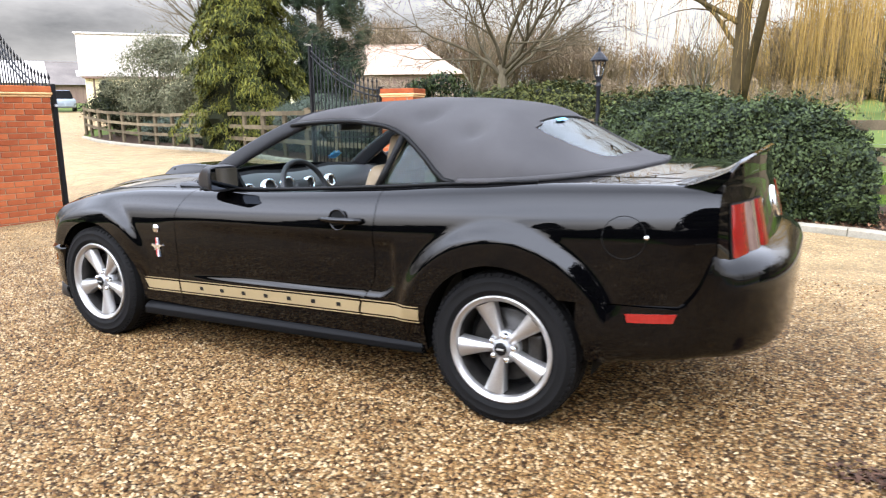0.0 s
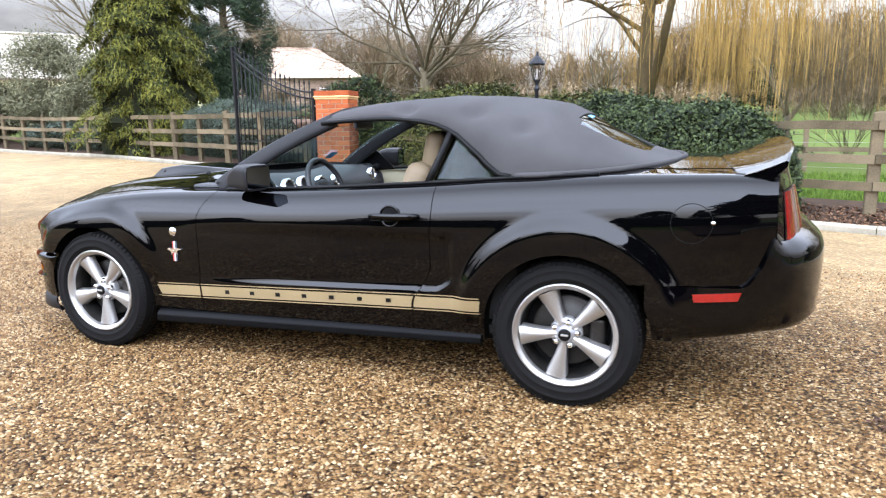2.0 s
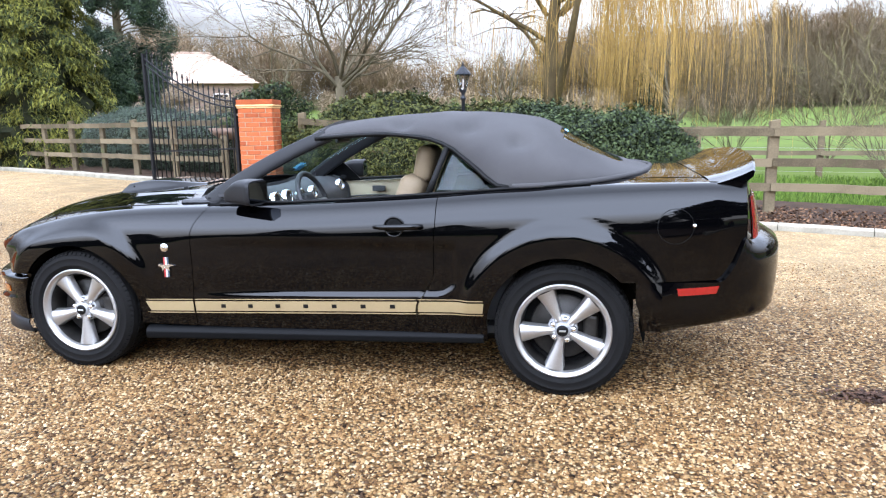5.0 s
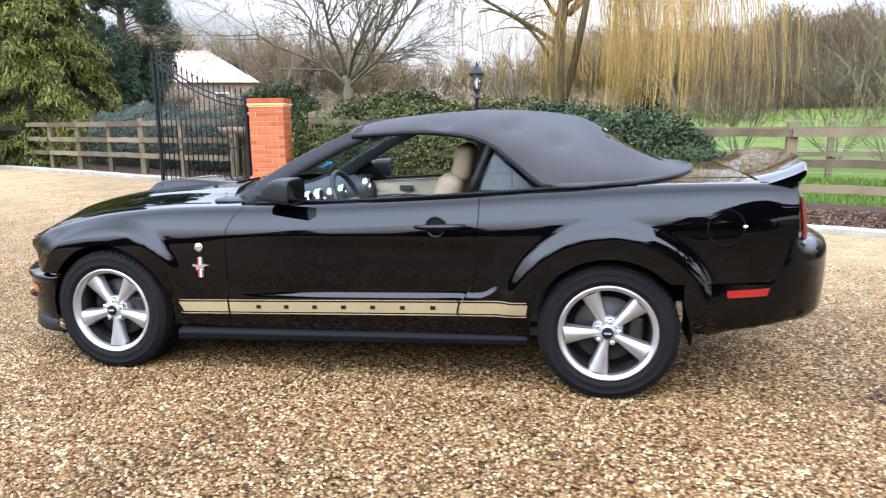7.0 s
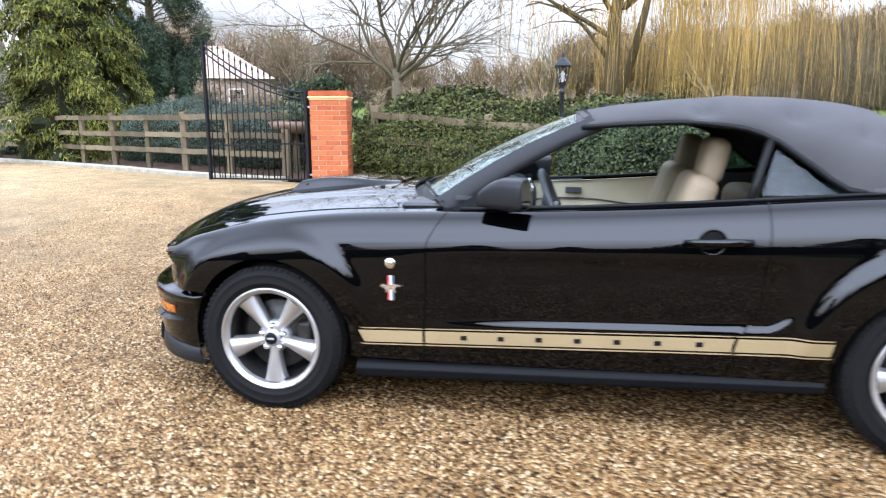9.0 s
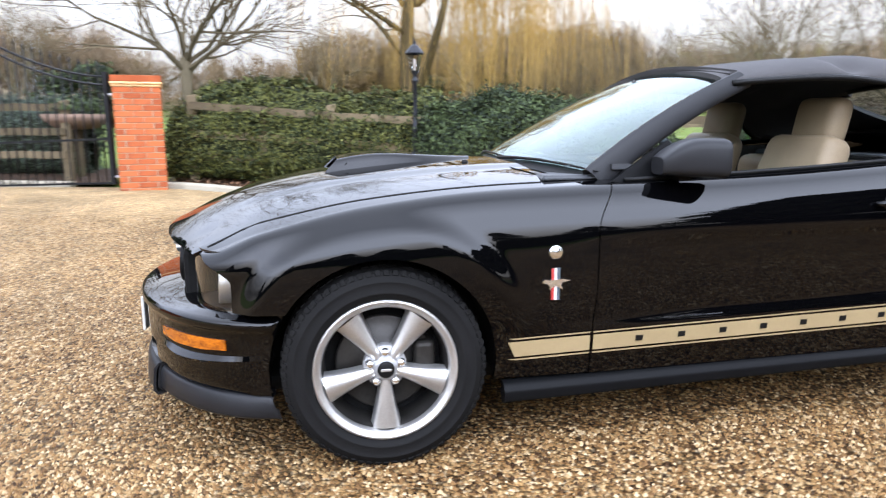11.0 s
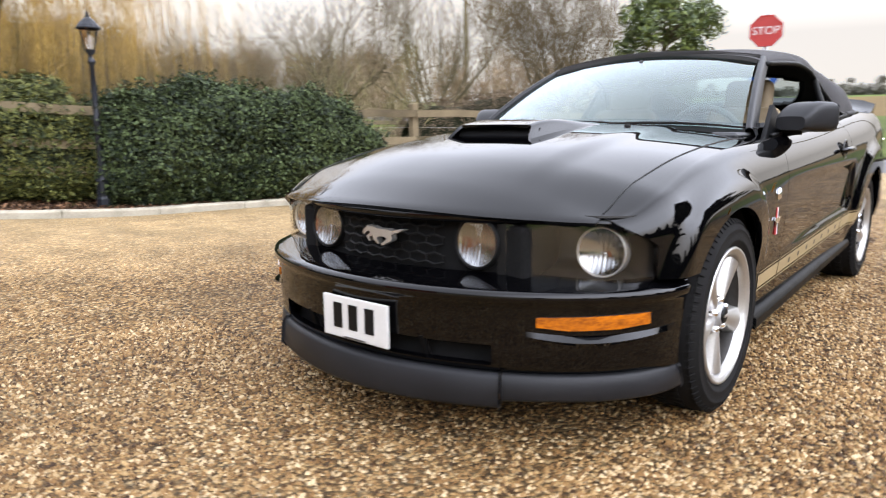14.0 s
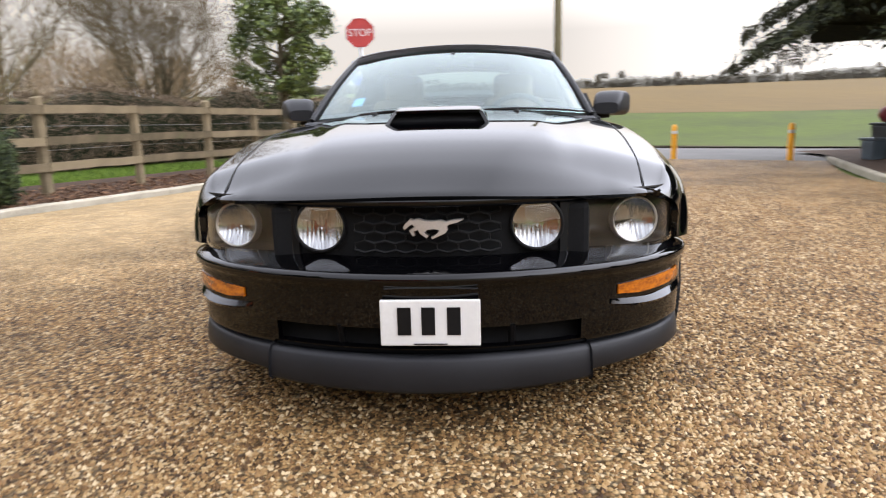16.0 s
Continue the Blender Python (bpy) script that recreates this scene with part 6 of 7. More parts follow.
def fluted(r, z0, deep):
    """A shallow bowl of radius r with upright flutes across its face."""
    vs, fs = [(0.0, 0.0, z0)], []
    n, m = 12, 72
    for i in range(1, n + 1):
        q = r * i / n
        for k in range(m):
            a = 2 * math.pi * k / m
            x, y = q * math.cos(a), q * math.sin(a)
            vs.append((x, y, z0 + deep * (i / n) ** 2 + 0.0019 * math.cos(y * 2 * math.pi / 0.0135) * min(1.0, (n - i) / 2)))
    fs += [(0, 1 + k, 1 + (k + 1) % m) for k in range(m)]
    for i in range(n - 1):
        for k in range(m):
            a, b = 1 + i * m + k, 1 + i * m + (k + 1) % m
            fs.append((a, a + m, b + m, b))
    return vs, fs


for sgn in (-1, 1):
    y = 0.400 * sgn
    p = plan_front(angle_at(y), -0.158)
    face = Matrix.Translation((p.x, p.y, 0.634)) @ pose(0, 0, 0, 0, -86, 0)
    rim = shape("fog_lamp", *lathe([(0.085, 0), (0.085, 0.022), (0.081, 0.028), (0.076, 0.024), (0.074, 0.0)], 32), M_BLACKV, car, "round fog lamp in the grille", smooth=True, m=face)
    shape("reflector", *fluted(0.075, 0.004, 0.014), M_LENS, rim, "silver fluted reflector", smooth=True)
    lens = shape("lens", *lathe([(0.076, 0.021), (0.045, 0.026), (0.001, 0.028)], 32), M_LAMPGLASS, rim, "clear lamp glass", smooth=True)
    lens.visible_shadow = False
    # headlamp: housing, round reflector, clear cover
    a0, a1 = angle_at(0.495 * sgn), angle_at(0.850 * sgn)
    lo, hi = min(a0, a1), max(a0, a1)

    def bowl(u, v, lo=lo, hi=hi):
        a = lo + (hi - lo) * u
        deep = 0.165 * (1 - abs(2 * u - 1) ** 10) * (1 - abs(2 * v - 1) ** 6)
        p = plan_front(a, face_in(plan_front(a).y) - 0.003 - deep)
        return (p.x, p.y, 0.534 + 0.194 * v)
    vs, fs = sheet(bowl, 24, 14)
    body = panel("headlamp", M_SMOKE, (vs, [tuple(reversed(f)) for f in fs]), 0.006, label="smoked headlamp with clear cover")
    p = plan_front(angle_at(0.746 * sgn), -0.088)
    yaw = 8 * sgn
    p.x += 0.042
    ring = shape("lamp_ring", *lathe([(0.078, -0.02), (0.078, 0.020), (0.075, 0.026), (0.071, 0.018)], 40), M_ALLOY, body, smooth=True, m=Matrix.Translation((p.x, p.y, 0.617)) @ pose(0, 0, 0, 0, -88, -yaw))
    shape("reflector", *fluted(0.074, -0.012, 0.028), M_LENS, body, "round fluted silver reflector", smooth=True, m=Matrix.Translation((p.x, p.y, 0.617)) @ pose(0, 0, 0, 0, -88, -yaw))
    cover = panel("cover", M_LAMPGLASS, band([(0.540, lambda y: face_in(y) + 0.006), (0.60, lambda y: face_in(y) + 0.006), (0.68, lambda y: face_in(y) + 0.006), (0.724, lambda y: face_in(y) + 0.002)], lo, hi, 14, fade=False), 0.002, parent=body, label="clear plastic lamp cover")
    cover.visible_shadow = False
    # amber marker with its slot
    a0, a1 = angle_at(0.590 * sgn), angle_at(0.828 * sgn)
    lo, hi = min(a0, a1), max(a0, a1)

    def strip(u, v, lo=lo, hi=hi, sgn=sgn, o=0.010, z0=0.406, z1=0.447):
        a = lo + (hi - lo) * u
        p = plan_front(a, o)
        k = min(1.0, max(0.0, (abs(p.y) - 0.590) / 0.238))
        return (p.x, p.y, z1 + 0.006 * k - (1 - v) * (z1 - z0) * (0.72 + 0.28 * S(k / 0.4)) * (1 - 0.15 * S((k - 0.8) / 0.2)))
    vs, fs = sheet(strip, 12, 2)
    panel("side_marker", M_AMBER, (vs, [tuple(reversed(f)) for f in fs]), 0.012, label="amber turn signal lamp")
    a0, a1 = angle_at(0.565 * sgn), angle_at(0.870 * sgn)
    lo2, hi2 = min(a0, a1), max(a0, a1)

    def lip(u, v, lo=lo2, hi=hi2):
        a = lo + (hi - lo) * u
        k = abs(plan_front(a).y)
        e = math.sin(math.pi * min(1.0, max(0.0, (k - 0.565) / 0.305)))
        p = plan_front(a, 0.005 + (0.022 * e) * (1 - v))
        return (p.x, p.y, 0.388 - 0.012 * e + 0.016 * v)
    vs, fs = sheet(lip, 16, 2)
    panel("marker_lip", M_PAINT, (vs, [tuple(reversed(f)) for f in fs]), 0.012)

# bar under the hood's lip, and the bezels between grille and lamps
panel("nose_bar", M_PAINT, band([(0.700, lambda y: face_in(y) - 0.05), (0.700, lambda y: face_in(y) + 0.006), (0.706, lambda y: face_in(y) + 0.014), (0.722, lambda y: face_in(y) + 0.018), (0.730, lambda y: face_in(y) + 0.010), (0.733, lambda y: face_in(y) - 0.03)], angle_at(-0.695), angle_at(0.695), 60, fade=False), 0.006, label="black bar under the edge of the hood")
for sgn in (-1, 1):
    lo, hi = sorted((angle_at(0.64 * sgn), angle_at(0.850 * sgn)))
    panel("lamp_brow", M_PAINT, band([(0.712, lambda y: face_in(y) + 0.007), (0.719, lambda y: face_in(y) + 0.006), (0.723, lambda y: face_in(y) - 0.004), (0.722, lambda y: face_in(y) - 0.10)], lo, hi, 16, fade=False), 0.006, label="painted edge over the headlamp")
    lo, hi = sorted((angle_at(0.468 * sgn), angle_at(0.520 * sgn)))
    panel("lamp_bezel", M_BLACKV, band([(0.530, lambda y: face_in(y) + 0.004), (0.62, lambda y: face_in(y) + 0.006), (0.705, lambda y: face_in(y) + 0.004)], lo, hi, 4, fade=False), 0.05)

# hood with its scoop
def hood_pt(u, v):
    y0 = (2 * v - 1)
    xf = lambda y: plan_front(angle_at(max(-0.87, min(0.87, y))), face_in(y) + 0.026).x
    yf = 0.705 * y0
    y = yf
    x_front = xf(y) + 0.012 * S((abs(y) - 0.60) / 0.105)
    x_back = -0.855 + 0.20 * y0 * y0
    k = u ** 1.25
    x = x_front + (x_back - x_front) * k
    y = y0 * (HOOD_Y(x) - 0.003) if x > -1.9 else y0 * (0.705 + (HOOD_Y(-1.9) - 0.003 - 0.705) * S((x - x_front) / max(1e-3, -1.9 - x_front)))
    d = x - x_front
    lip = 0.742 - 0.022 * S(abs(y) / 0.70)
    z = top_z(x, y) + (lip - top_z(x_front, yf)) * max(0.0, 1 - d / 0.26) ** 2 - 0.004 * max(0.0, 1 - d / 0.02) ** 2
    b = S((0.50 - abs(y)) / 0.10)
    z += 0.010 * b * S(d / 0.5)
    return (x, y, z)


for sgn in (-1, 1):
    line = [-1.93 + 0.06 * k for k in range(20)]
    shape("hood_seam", *tube([(x, sgn * (HOOD_Y(x) - 0.001), top_z(x, HOOD_Y(x)) + 0.0005) for x in line], 0.0032, 5), M_BLACKV, car)
panel("hood", M_PAINT, sheet(hood_pt, 70, 72), 0.014)


def scoop():
    """Hood scoop: a low wedge with an open mouth at the front."""
    x0, x1 = -1.545, -0.93

    def fn(u, v):
        x = x0 + (x1 - x0) * u
        w = 0.205 - 0.015 * u
        base = top_z(x, 0.2) + 0.014
        h = 0.048 * (1 - S((u - 0.15) / 0.95)) + 0.004
        s = 2 * v - 1
        k = abs(s)
        y = math.copysign(w * (min(1.0, k / 0.74) * 0.84 + max(0.0, k - 0.74) / 0.26 * 0.16), s)
        z = base + h * (1 - 0.06 * s * s) if k <= 0.74 else base + h * 0.967 * (1 - (k - 0.74) / 0.26) - 0.01 * (k - 0.74) / 0.26
        return (x + 0.06 * (1 - u) ** 3 * (1 if k <= 0.74 else 1 - (k - 0.74) / 0.26), y, z)
    sc = panel("hood_scoop", M_PAINT, sheet(fn, 24, 28), 0.012, label="black hood scoop with an open mouth")
    vs, fs = sheet(lambda u, v: (x0 + 0.05 + 0.05 * u, 0.190 * (2 * v - 1), top_z(x0, 0.2) + 0.052 * u), 2, 4)
    shape("mouth", vs, fs, M_DARK, sc, "dark mouth")


scoop()
for sgn in (-1, 1):
    shape("washer_jet", *lathe([(0.014, 0), (0.012, 0.008), (0.001, 0.011)], 10), M_BLACKV, car, smooth=True, m=pose(-0.98, 0.33 * sgn, top_z(-0.98, 0.33) + 0.010))

# windscreen, cowl, pillars
def screen_pt(u, v):
    s = 2 * u - 1
    b = Vector((-0.80 + 0.20 * s * s, 0.735 * s, 0.985 - 0.03 * s * s))
    t = Vector((-0.005 + 0.05 * s * s, 0.585 * s, 1.362 - 0.052 * s * s))
    p = b.lerp(t, v)
    k = 4 * v * (1 - v) * 0.025
    return (p.x - k * 0.5, p.y, p.z + k * 0.85)


def sub(fn, u0, u1, v0, v1):
    return lambda u, v: fn(u0 + (u1 - u0) * u, v0 + (v1 - v0) * v)


ws = panel("windscreen", M_SCREEN, sheet(sub(screen_pt, 0.97, 0.03, 0.02, 0.97), 24, 14), 0.004, label="greenish windscreen glass")
ws.visible_shadow = False
frit = sheet(lambda u, v: tuple(Vector(screen_pt(0.02 + 0.96 * u, -0.08 + 0.16 * v)) - Vector((0, 0, 0.006))), 24, 2)
panel("screen_border", M_BLACKV, frit, 0.004)
panel("cowl", M_TRIM, sheet(lambda u, v: (-0.915 + 0.20 * (2 * u - 1) ** 2 + 0.14 * v, 0.72 * (2 * u - 1), top_z(-0.9, 0.7 * (2 * u - 1)) - 0.016 + 0.004 * v), 24, 3), 0.02, label="black plastic cowl below the windscreen")
for y, dy in ((0.45, -0.62), (-0.15, -0.60)):
    pts = [screen_pt((y + dy * k + 0.735) / 1.47, 0.005 + 0.022 * math.sin(math.pi * k) + 0.012 * k) for k in (0, 0.25, 0.5, 0.75, 1)]
    wip = shape("wiper", *tube([(p[0] - 0.006, p[1], p[2] + 0.008) for p in pts], [0.008, 0.007, 0.006, 0.005, 0.004], 6), M_BLACKV, car, "black wiper", smooth=True)


def pillar(sgn):
    """Windscreen pillar: a bevelled bar that narrows upwards."""
    def fn(u, v):
        c = Vector(screen_pt(0.985 if sgn > 0 else 0.015, -0.02 + 1.0 * u)) + Vector((0.030, 0.006 * sgn, -0.010))
        back = Vector((0.62, 0.12 * sgn, -0.62)).normalized()
        out = Vector((0.25, 0.80 * sgn, 0.45)).normalized()
        a = 2 * math.pi * v
        e = lambda t: math.copysign(abs(t) ** 0.75, t)
        return tuple(c + back * e(math.cos(a)) * 0.050 * (1 - 0.2 * u) + out * e(math.sin(a)) * 0.019)
    vf = sheet(fn, 16, 20)
    if sgn < 0:
        vf = (vf[0], [tuple(reversed(f)) for f in vf[1]])
    shape("windscreen_pillar", *vf, M_CHIN, car, smooth=True)
    # triangular black patch at the mirror's foot
    y = 0.772 * sgn
    tri = [(-0.56, y, 0.926), (-0.20, y, 0.946), (-0.32, y - 0.035 * sgn, 1.075)]
    shape("mirror_patch", tri + [(a, b - 0.02 * sgn, c) for a, b, c in tri], [(0, 1, 2), (5, 4, 3), (0, 3, 4, 1), (1, 4, 5, 2), (2, 5, 3, 0)], M_TRIM, car)


pillar(1), pillar(-1)
panel("screen_header", M_CLOTH, sheet(lambda u, v: tuple(Vector(screen_pt(0.02 + 0.96 * u, 0.962 + 0.035 * v)) + Vector((0.002, 0, 0.001 + 0.002 * math.sin(math.pi * v)))), 24, 5), 0.02)

# soft top
R_ZB = curve((-0.03, 1.283), (0.1, 1.296), (0.4, 1.308), (0.62, 1.288), (0.75, 1.245), (0.87, 1.160), (1.06, 1.040), (1.2, 1.045), (1.5, 1.066), (1.82, 1.095))
R_YB = curve((-0.03, 0.595), (0.4, 0.645), (0.73, 0.668), (0.87, 0.705), (1.06, 0.778), (1.2, 0.792), (1.4, 0.775), (1.5, 0.738), (1.6, 0.665), (1.7, 0.535), (1.77, 0.38), (1.82, 0.02))
R_ZC = curve((-0.03, 1.358), (0.2, 1.394), (0.5, 1.418), (0.8, 1.421), (1.0, 1.408), (1.20, 1.376), (1.27, 1.345), (1.5, 1.218), (1.7, 1.125), (1.82, 1.096))
R_EXP = curve((-0.03, 2.05), (0.22, 2.55), (0.6, 2.7), (1.1, 2.5), (1.4, 2.2), (1.8, 2.0))


def roof_pt(x, a):
    """a: from -90 degrees (near edge) over the crown to 90."""
    e = R_EXP(x)
    s, c = math.sin(a), math.cos(a)
    y = R_YB(x) * math.copysign(abs(s) ** (2 / e), s)
    z0 = R_ZB(x) + (R_ZC(x) - R_ZB(x)) * max(c, 0.0) ** (2 / e)
    z = R_ZB(x) + (R_ZC(x) - R_ZB(x)) * max(c, 0.0) ** (2 / e)
    z += 0.006 * math.exp(-((x - 0.66) / 0.05) ** 2) * c - 0.004 * math.exp(-((x - 0.35) / 0.18) ** 2) * c
    # the fabric dents where the frame holds it
    for dx, dz in ((1.12, 1.27), (0.86, 1.345), (0.50, 1.372)):
        g = math.exp(-(((x - dx) / 0.055) ** 2 + ((z0 - dz) / 0.038) ** 2)) * abs(s)
        z -= 0.036 * g
        y -= math.copysign(0.048 * g, s)
    return (x, y, z)


def in_window(p):
    x, y = p[0], abs(p[1])
    u = (x - 1.488) / 0.182
    v = y / (0.52 - 0.12 * (x - 1.31) / 0.33)
    return abs(u) ** 4 + abs(v) ** 4 < 1


vs, fs = sheet(lambda u, v: roof_pt(-0.03 + 1.85 * u, -R90 + math.pi * v), 92, 64)
fs_out = [f for f in fs if sum(in_window(vs[i]) for i in f) < 3]
panel("soft_top", M_CLOTH, (vs, fs_out), 0.02, label="charcoal fabric soft top, raised, slightly dented")
shell = [f for f in fs if sum(in_window(vs[i]) for i in f) >= 1]
rw = shape("rear_window", *tidy([(v[0] - 0.004, v[1], v[2] - 0.006) for v in vs], shell), M_REARGLASS, car, "glass rear window in the soft top", smooth=True)
for sgn in (-1, 1):
    edge = [(x, sgn * (R_YB(x) + 0.004), R_ZB(x) - 0.004) for x in [0.0 + 0.06 * k for k in range(19)]]
    shape("window_seal", *tube(edge, 0.012, 8), M_BLACKV, car, smooth=True)
    hem = [(x, sgn * R_YB(x), R_ZB(x) + 0.002) for x in [1.10 + 0.045 * k for k in range(16)]] + [(1.815, 0.10 * sgn, 1.097), (1.822, 0, 1.097)]
    shape("soft_top_hem", *tube(hem, 0.013, 8), M_CLOTH, car, smooth=True)

    # quarter window and its post
    def qpt(u, v, sgn=sgn):
        x = (0.695 + 0.075 * v) + u * (1.04 - 0.695 - 0.075 * v)
        zt = R_ZB(x) - 0.012
        zb = min(Z_SH(x) + 0.006, zt)
        y = (shoulder(x) - 0.012) + (R_YB(x) - 0.012 - shoulder(x) + 0.012) * v
        return (x, sgn * y, zb + (zt - zb) * v)
    q = shape("quarter_window", *sheet(qpt, 12, 10), M_QUARTER, car, "greenish quarter window", smooth=True)
    thick(q, 0.004)
    q.visible_shadow = False
    post = [(0.665 + 0.085 * k, sgn * (0.775 - 0.105 * k), 0.995 + 0.245 * k) for k in (0, 0.33, 0.66, 1)]
    shape("window_post", *tube(post, [0.020, 0.018, 0.017, 0.018], 6), M_BLACKV, car, smooth=True)
    belt = [(x, sgn * (shoulder(x) - 0.004), Z_SH(x) + 0.006) for x in [-0.50 + 0.11 * k for k in range(20)]]
    shape("belt_seal", *tube([b for b in belt if b[0] < 1.55], 0.009, 6), M_BLACKV, car, smooth=True)

# boot lid, spoiler, tail
def boot_pt(u, v):
    s = 2 * v - 1
    x = 1.46 + (2.285 - 0.060 * s * s - 1.46) * u
    y = s * (shoulder(x) - 0.155)
    return (x, y, top_z(x, y) + 0.002 - 0.02 * max(0.0, (u - 0.95) / 0.05) ** 2)


panel("boot_lid", M_PAINT, sheet(boot_pt, 30, 36), 0.02)
shape("boot_seam", *tube([(1.90, 0.62 * s, top_z(1.90, 0.62 * s) + 0.0005) for s in (-1, -0.5, 0, 0.5, 1)], 0.0025, 4), M_BLACKV, car)


def spoiler():
    def ring(s):
        y = 0.785 * s
        k = abs(s)
        xl, xt = 2.00 + 0.05 * k ** 3, 2.300 - 0.075 * k ** 2.2
        zt = 1.190 - 0.048 * k ** 2
        zl = top_z(2.05, min(abs(y), 0.74)) + 0.006 - 0.016 * S((k - 0.85) / 0.15)
        roll = S((k - 0.88) / 0.12)
        d, r, f = xt - xl, zt - zl - 0.020 * roll, 0.10 * roll
        zt = zl + r
        return [(xl, y, zl - 0.012), (xl, y, zl), (xl + 0.38 * d, y, zl + (0.24 + f) * r), (xl + 0.72 * d, y, zl + (0.60 + f) * r), (xt - 0.010, y, zt), (xt, y, zt - 0.006), (xt - 0.006, y, zt - 0.018 - 0.012 * roll), (xl + 0.66 * d, y, zl + 0.30 * (1 - roll) * r - 0.012)]
    vs, fs = [], []
    n, m = 40, 8
    for i in range(n + 1):
        vs += ring(-1 + 2 * i / n)
    for i in range(n):
        for j in range(m):
            fs.append((i * m + j, i * m + (j + 1) % m, (i + 1) * m + (j + 1) % m, (i + 1) * m + j))
    fs += [tuple(range(m))[::-1], tuple(n * m + j for j in range(m))]
    ob = shape("spoiler", vs, fs, M_PAINT, car, "black wing spoiler on the boot lid", smooth=True)
    ob.data.set_sharp_from_angle(angle=radians(40))


spoiler()
for sgn in (-1, 1):
    # black block where the spoiler's end stands off the deck
    part("spoiler_gasket", boxed(2.03, 2.20, min(0.60 * sgn, 0.768 * sgn), max(0.60 * sgn, 0.768 * sgn), 1.035, 1.066, 0.004, 1), M_BLACKV, car, "black block in the gap under the spoiler")
    part("deck_corner", boxed(1.93, 2.195, min(0.52 * sgn, 0.752 * sgn), max(0.52 * sgn, 0.752 * sgn), 0.94, 1.060, 0.018, 3), M_PAINT, car, smooth=True)


def tail_pt(u, v, rise=0.0):
    s = 2 * u - 1
    z = 0.78 + (0.286 + rise * (1 - abs(s) ** 5)) * v
    v = min(1.0, (z - 0.78) / 0.286)
    return (2.290 - 0.098 * abs(s) ** 2.4 + 0.07 * (1 - v) * (1 - 0.85 * s ** 4), (side_y(2.19, min(z, 1.050)) - 0.004) * s, z)


tail = panel("tail_panel", M_PAINT, sheet(lambda u, v: tail_pt(u, v, 0.095), 30, 12), 0.02)
for sgn in (-1, 1):
    unit = shape("tail_lamp", *sheet(lambda u, v: (lambda p: (p[0] + 0.004, p[1], p[2]))(tail_pt(0.5 + sgn * (0.238 + 0.222 * u), 0.03 + 0.73 * v)), 8, 4), M_BLACKV, car, "three-bar red and clear tail lamp", smooth=True)
    for k, m in enumerate((M_RED, M_CLEARP, M_RED)):
        def seg(u, v, k=k, sgn=sgn):
            p = tail_pt(0.5 + sgn * (0.242 + 0.071 * k + 0.068 * u), 0.05 + 0.69 * v)
            return (p[0] + 0.006 + 0.007 * math.sin(math.pi * u) ** 0.5, p[1], p[2])
        vf = sheet(seg, 8, 6)
        panel("lens", m, vf if sgn > 0 else (vf[0], [tuple(reversed(f)) for f in vf[1]]), 0.02, parent=unit)
shape("boot_badge", *lathe([(0.075, 0), (0.075, 0.012), (0.066, 0.018), (0.001, 0.02)], 28), M_CHROME, car, "round chrome boot badge", smooth=True, m=pose(2.318, 0, 0.93, 0, 75, 0))


def rear_bumper():
    prof = [(0.0, -0.07), (0.04, -0.03), (0.12, -0.008), (0.35, 0.0), (0.62, 0.004), (0.78, 0.002), (0.86, -0.012), (0.93, -0.06), (0.97, -0.11), (1.0, -0.16)]

    def fn(u, v):
        a = -R90 + math.pi * u
        t, o = prof[round(v * (len(prof) - 1))]
        x = plan_front(a, 0.0, half=0.897, deep=0.63, x0=1.82, e=3.3, way=1).x
        mid = S((x - 2.185) / 0.10)
        p = plan_front(a, o * (1 if t < 0.2 else mid), half=0.897, deep=0.63, x0=1.82, e=3.3, way=1)
        z0 = 0.352 + 0.050 * S((x - 1.8) / 0.4)
        z1 = rear_zbot(x) - 0.003 if x < 2.2 else 0.828
        x, z = p.x, z0 + (z1 - z0) * t
        return (x, p.y + math.copysign(flare(x, z), p.y) * S((2.1 - x) / 0.1), z)
    vs, fs = sheet(fn, 80, len(prof) - 1)
    # sides run on to the wheel arch
    for sgn in (-1, 1):
        def ext(u, v, sgn=sgn):
            x = 1.70 + 0.12 * u
            z = 0.36 + 0.244 * v
            return (x, sgn * (0.897 + flare(x, z)), z)
        v2, f2 = sheet(ext, 6, 9)
        vs, fs = merge((vs, fs), (v2, f2 if sgn < 0 else [tuple(reversed(f)) for f in f2]))
    vs, fs = arch_cut(vs, fs, bumper_fit)
    panel("rear_bumper", M_PAINT, (vs, fs), 0.02)


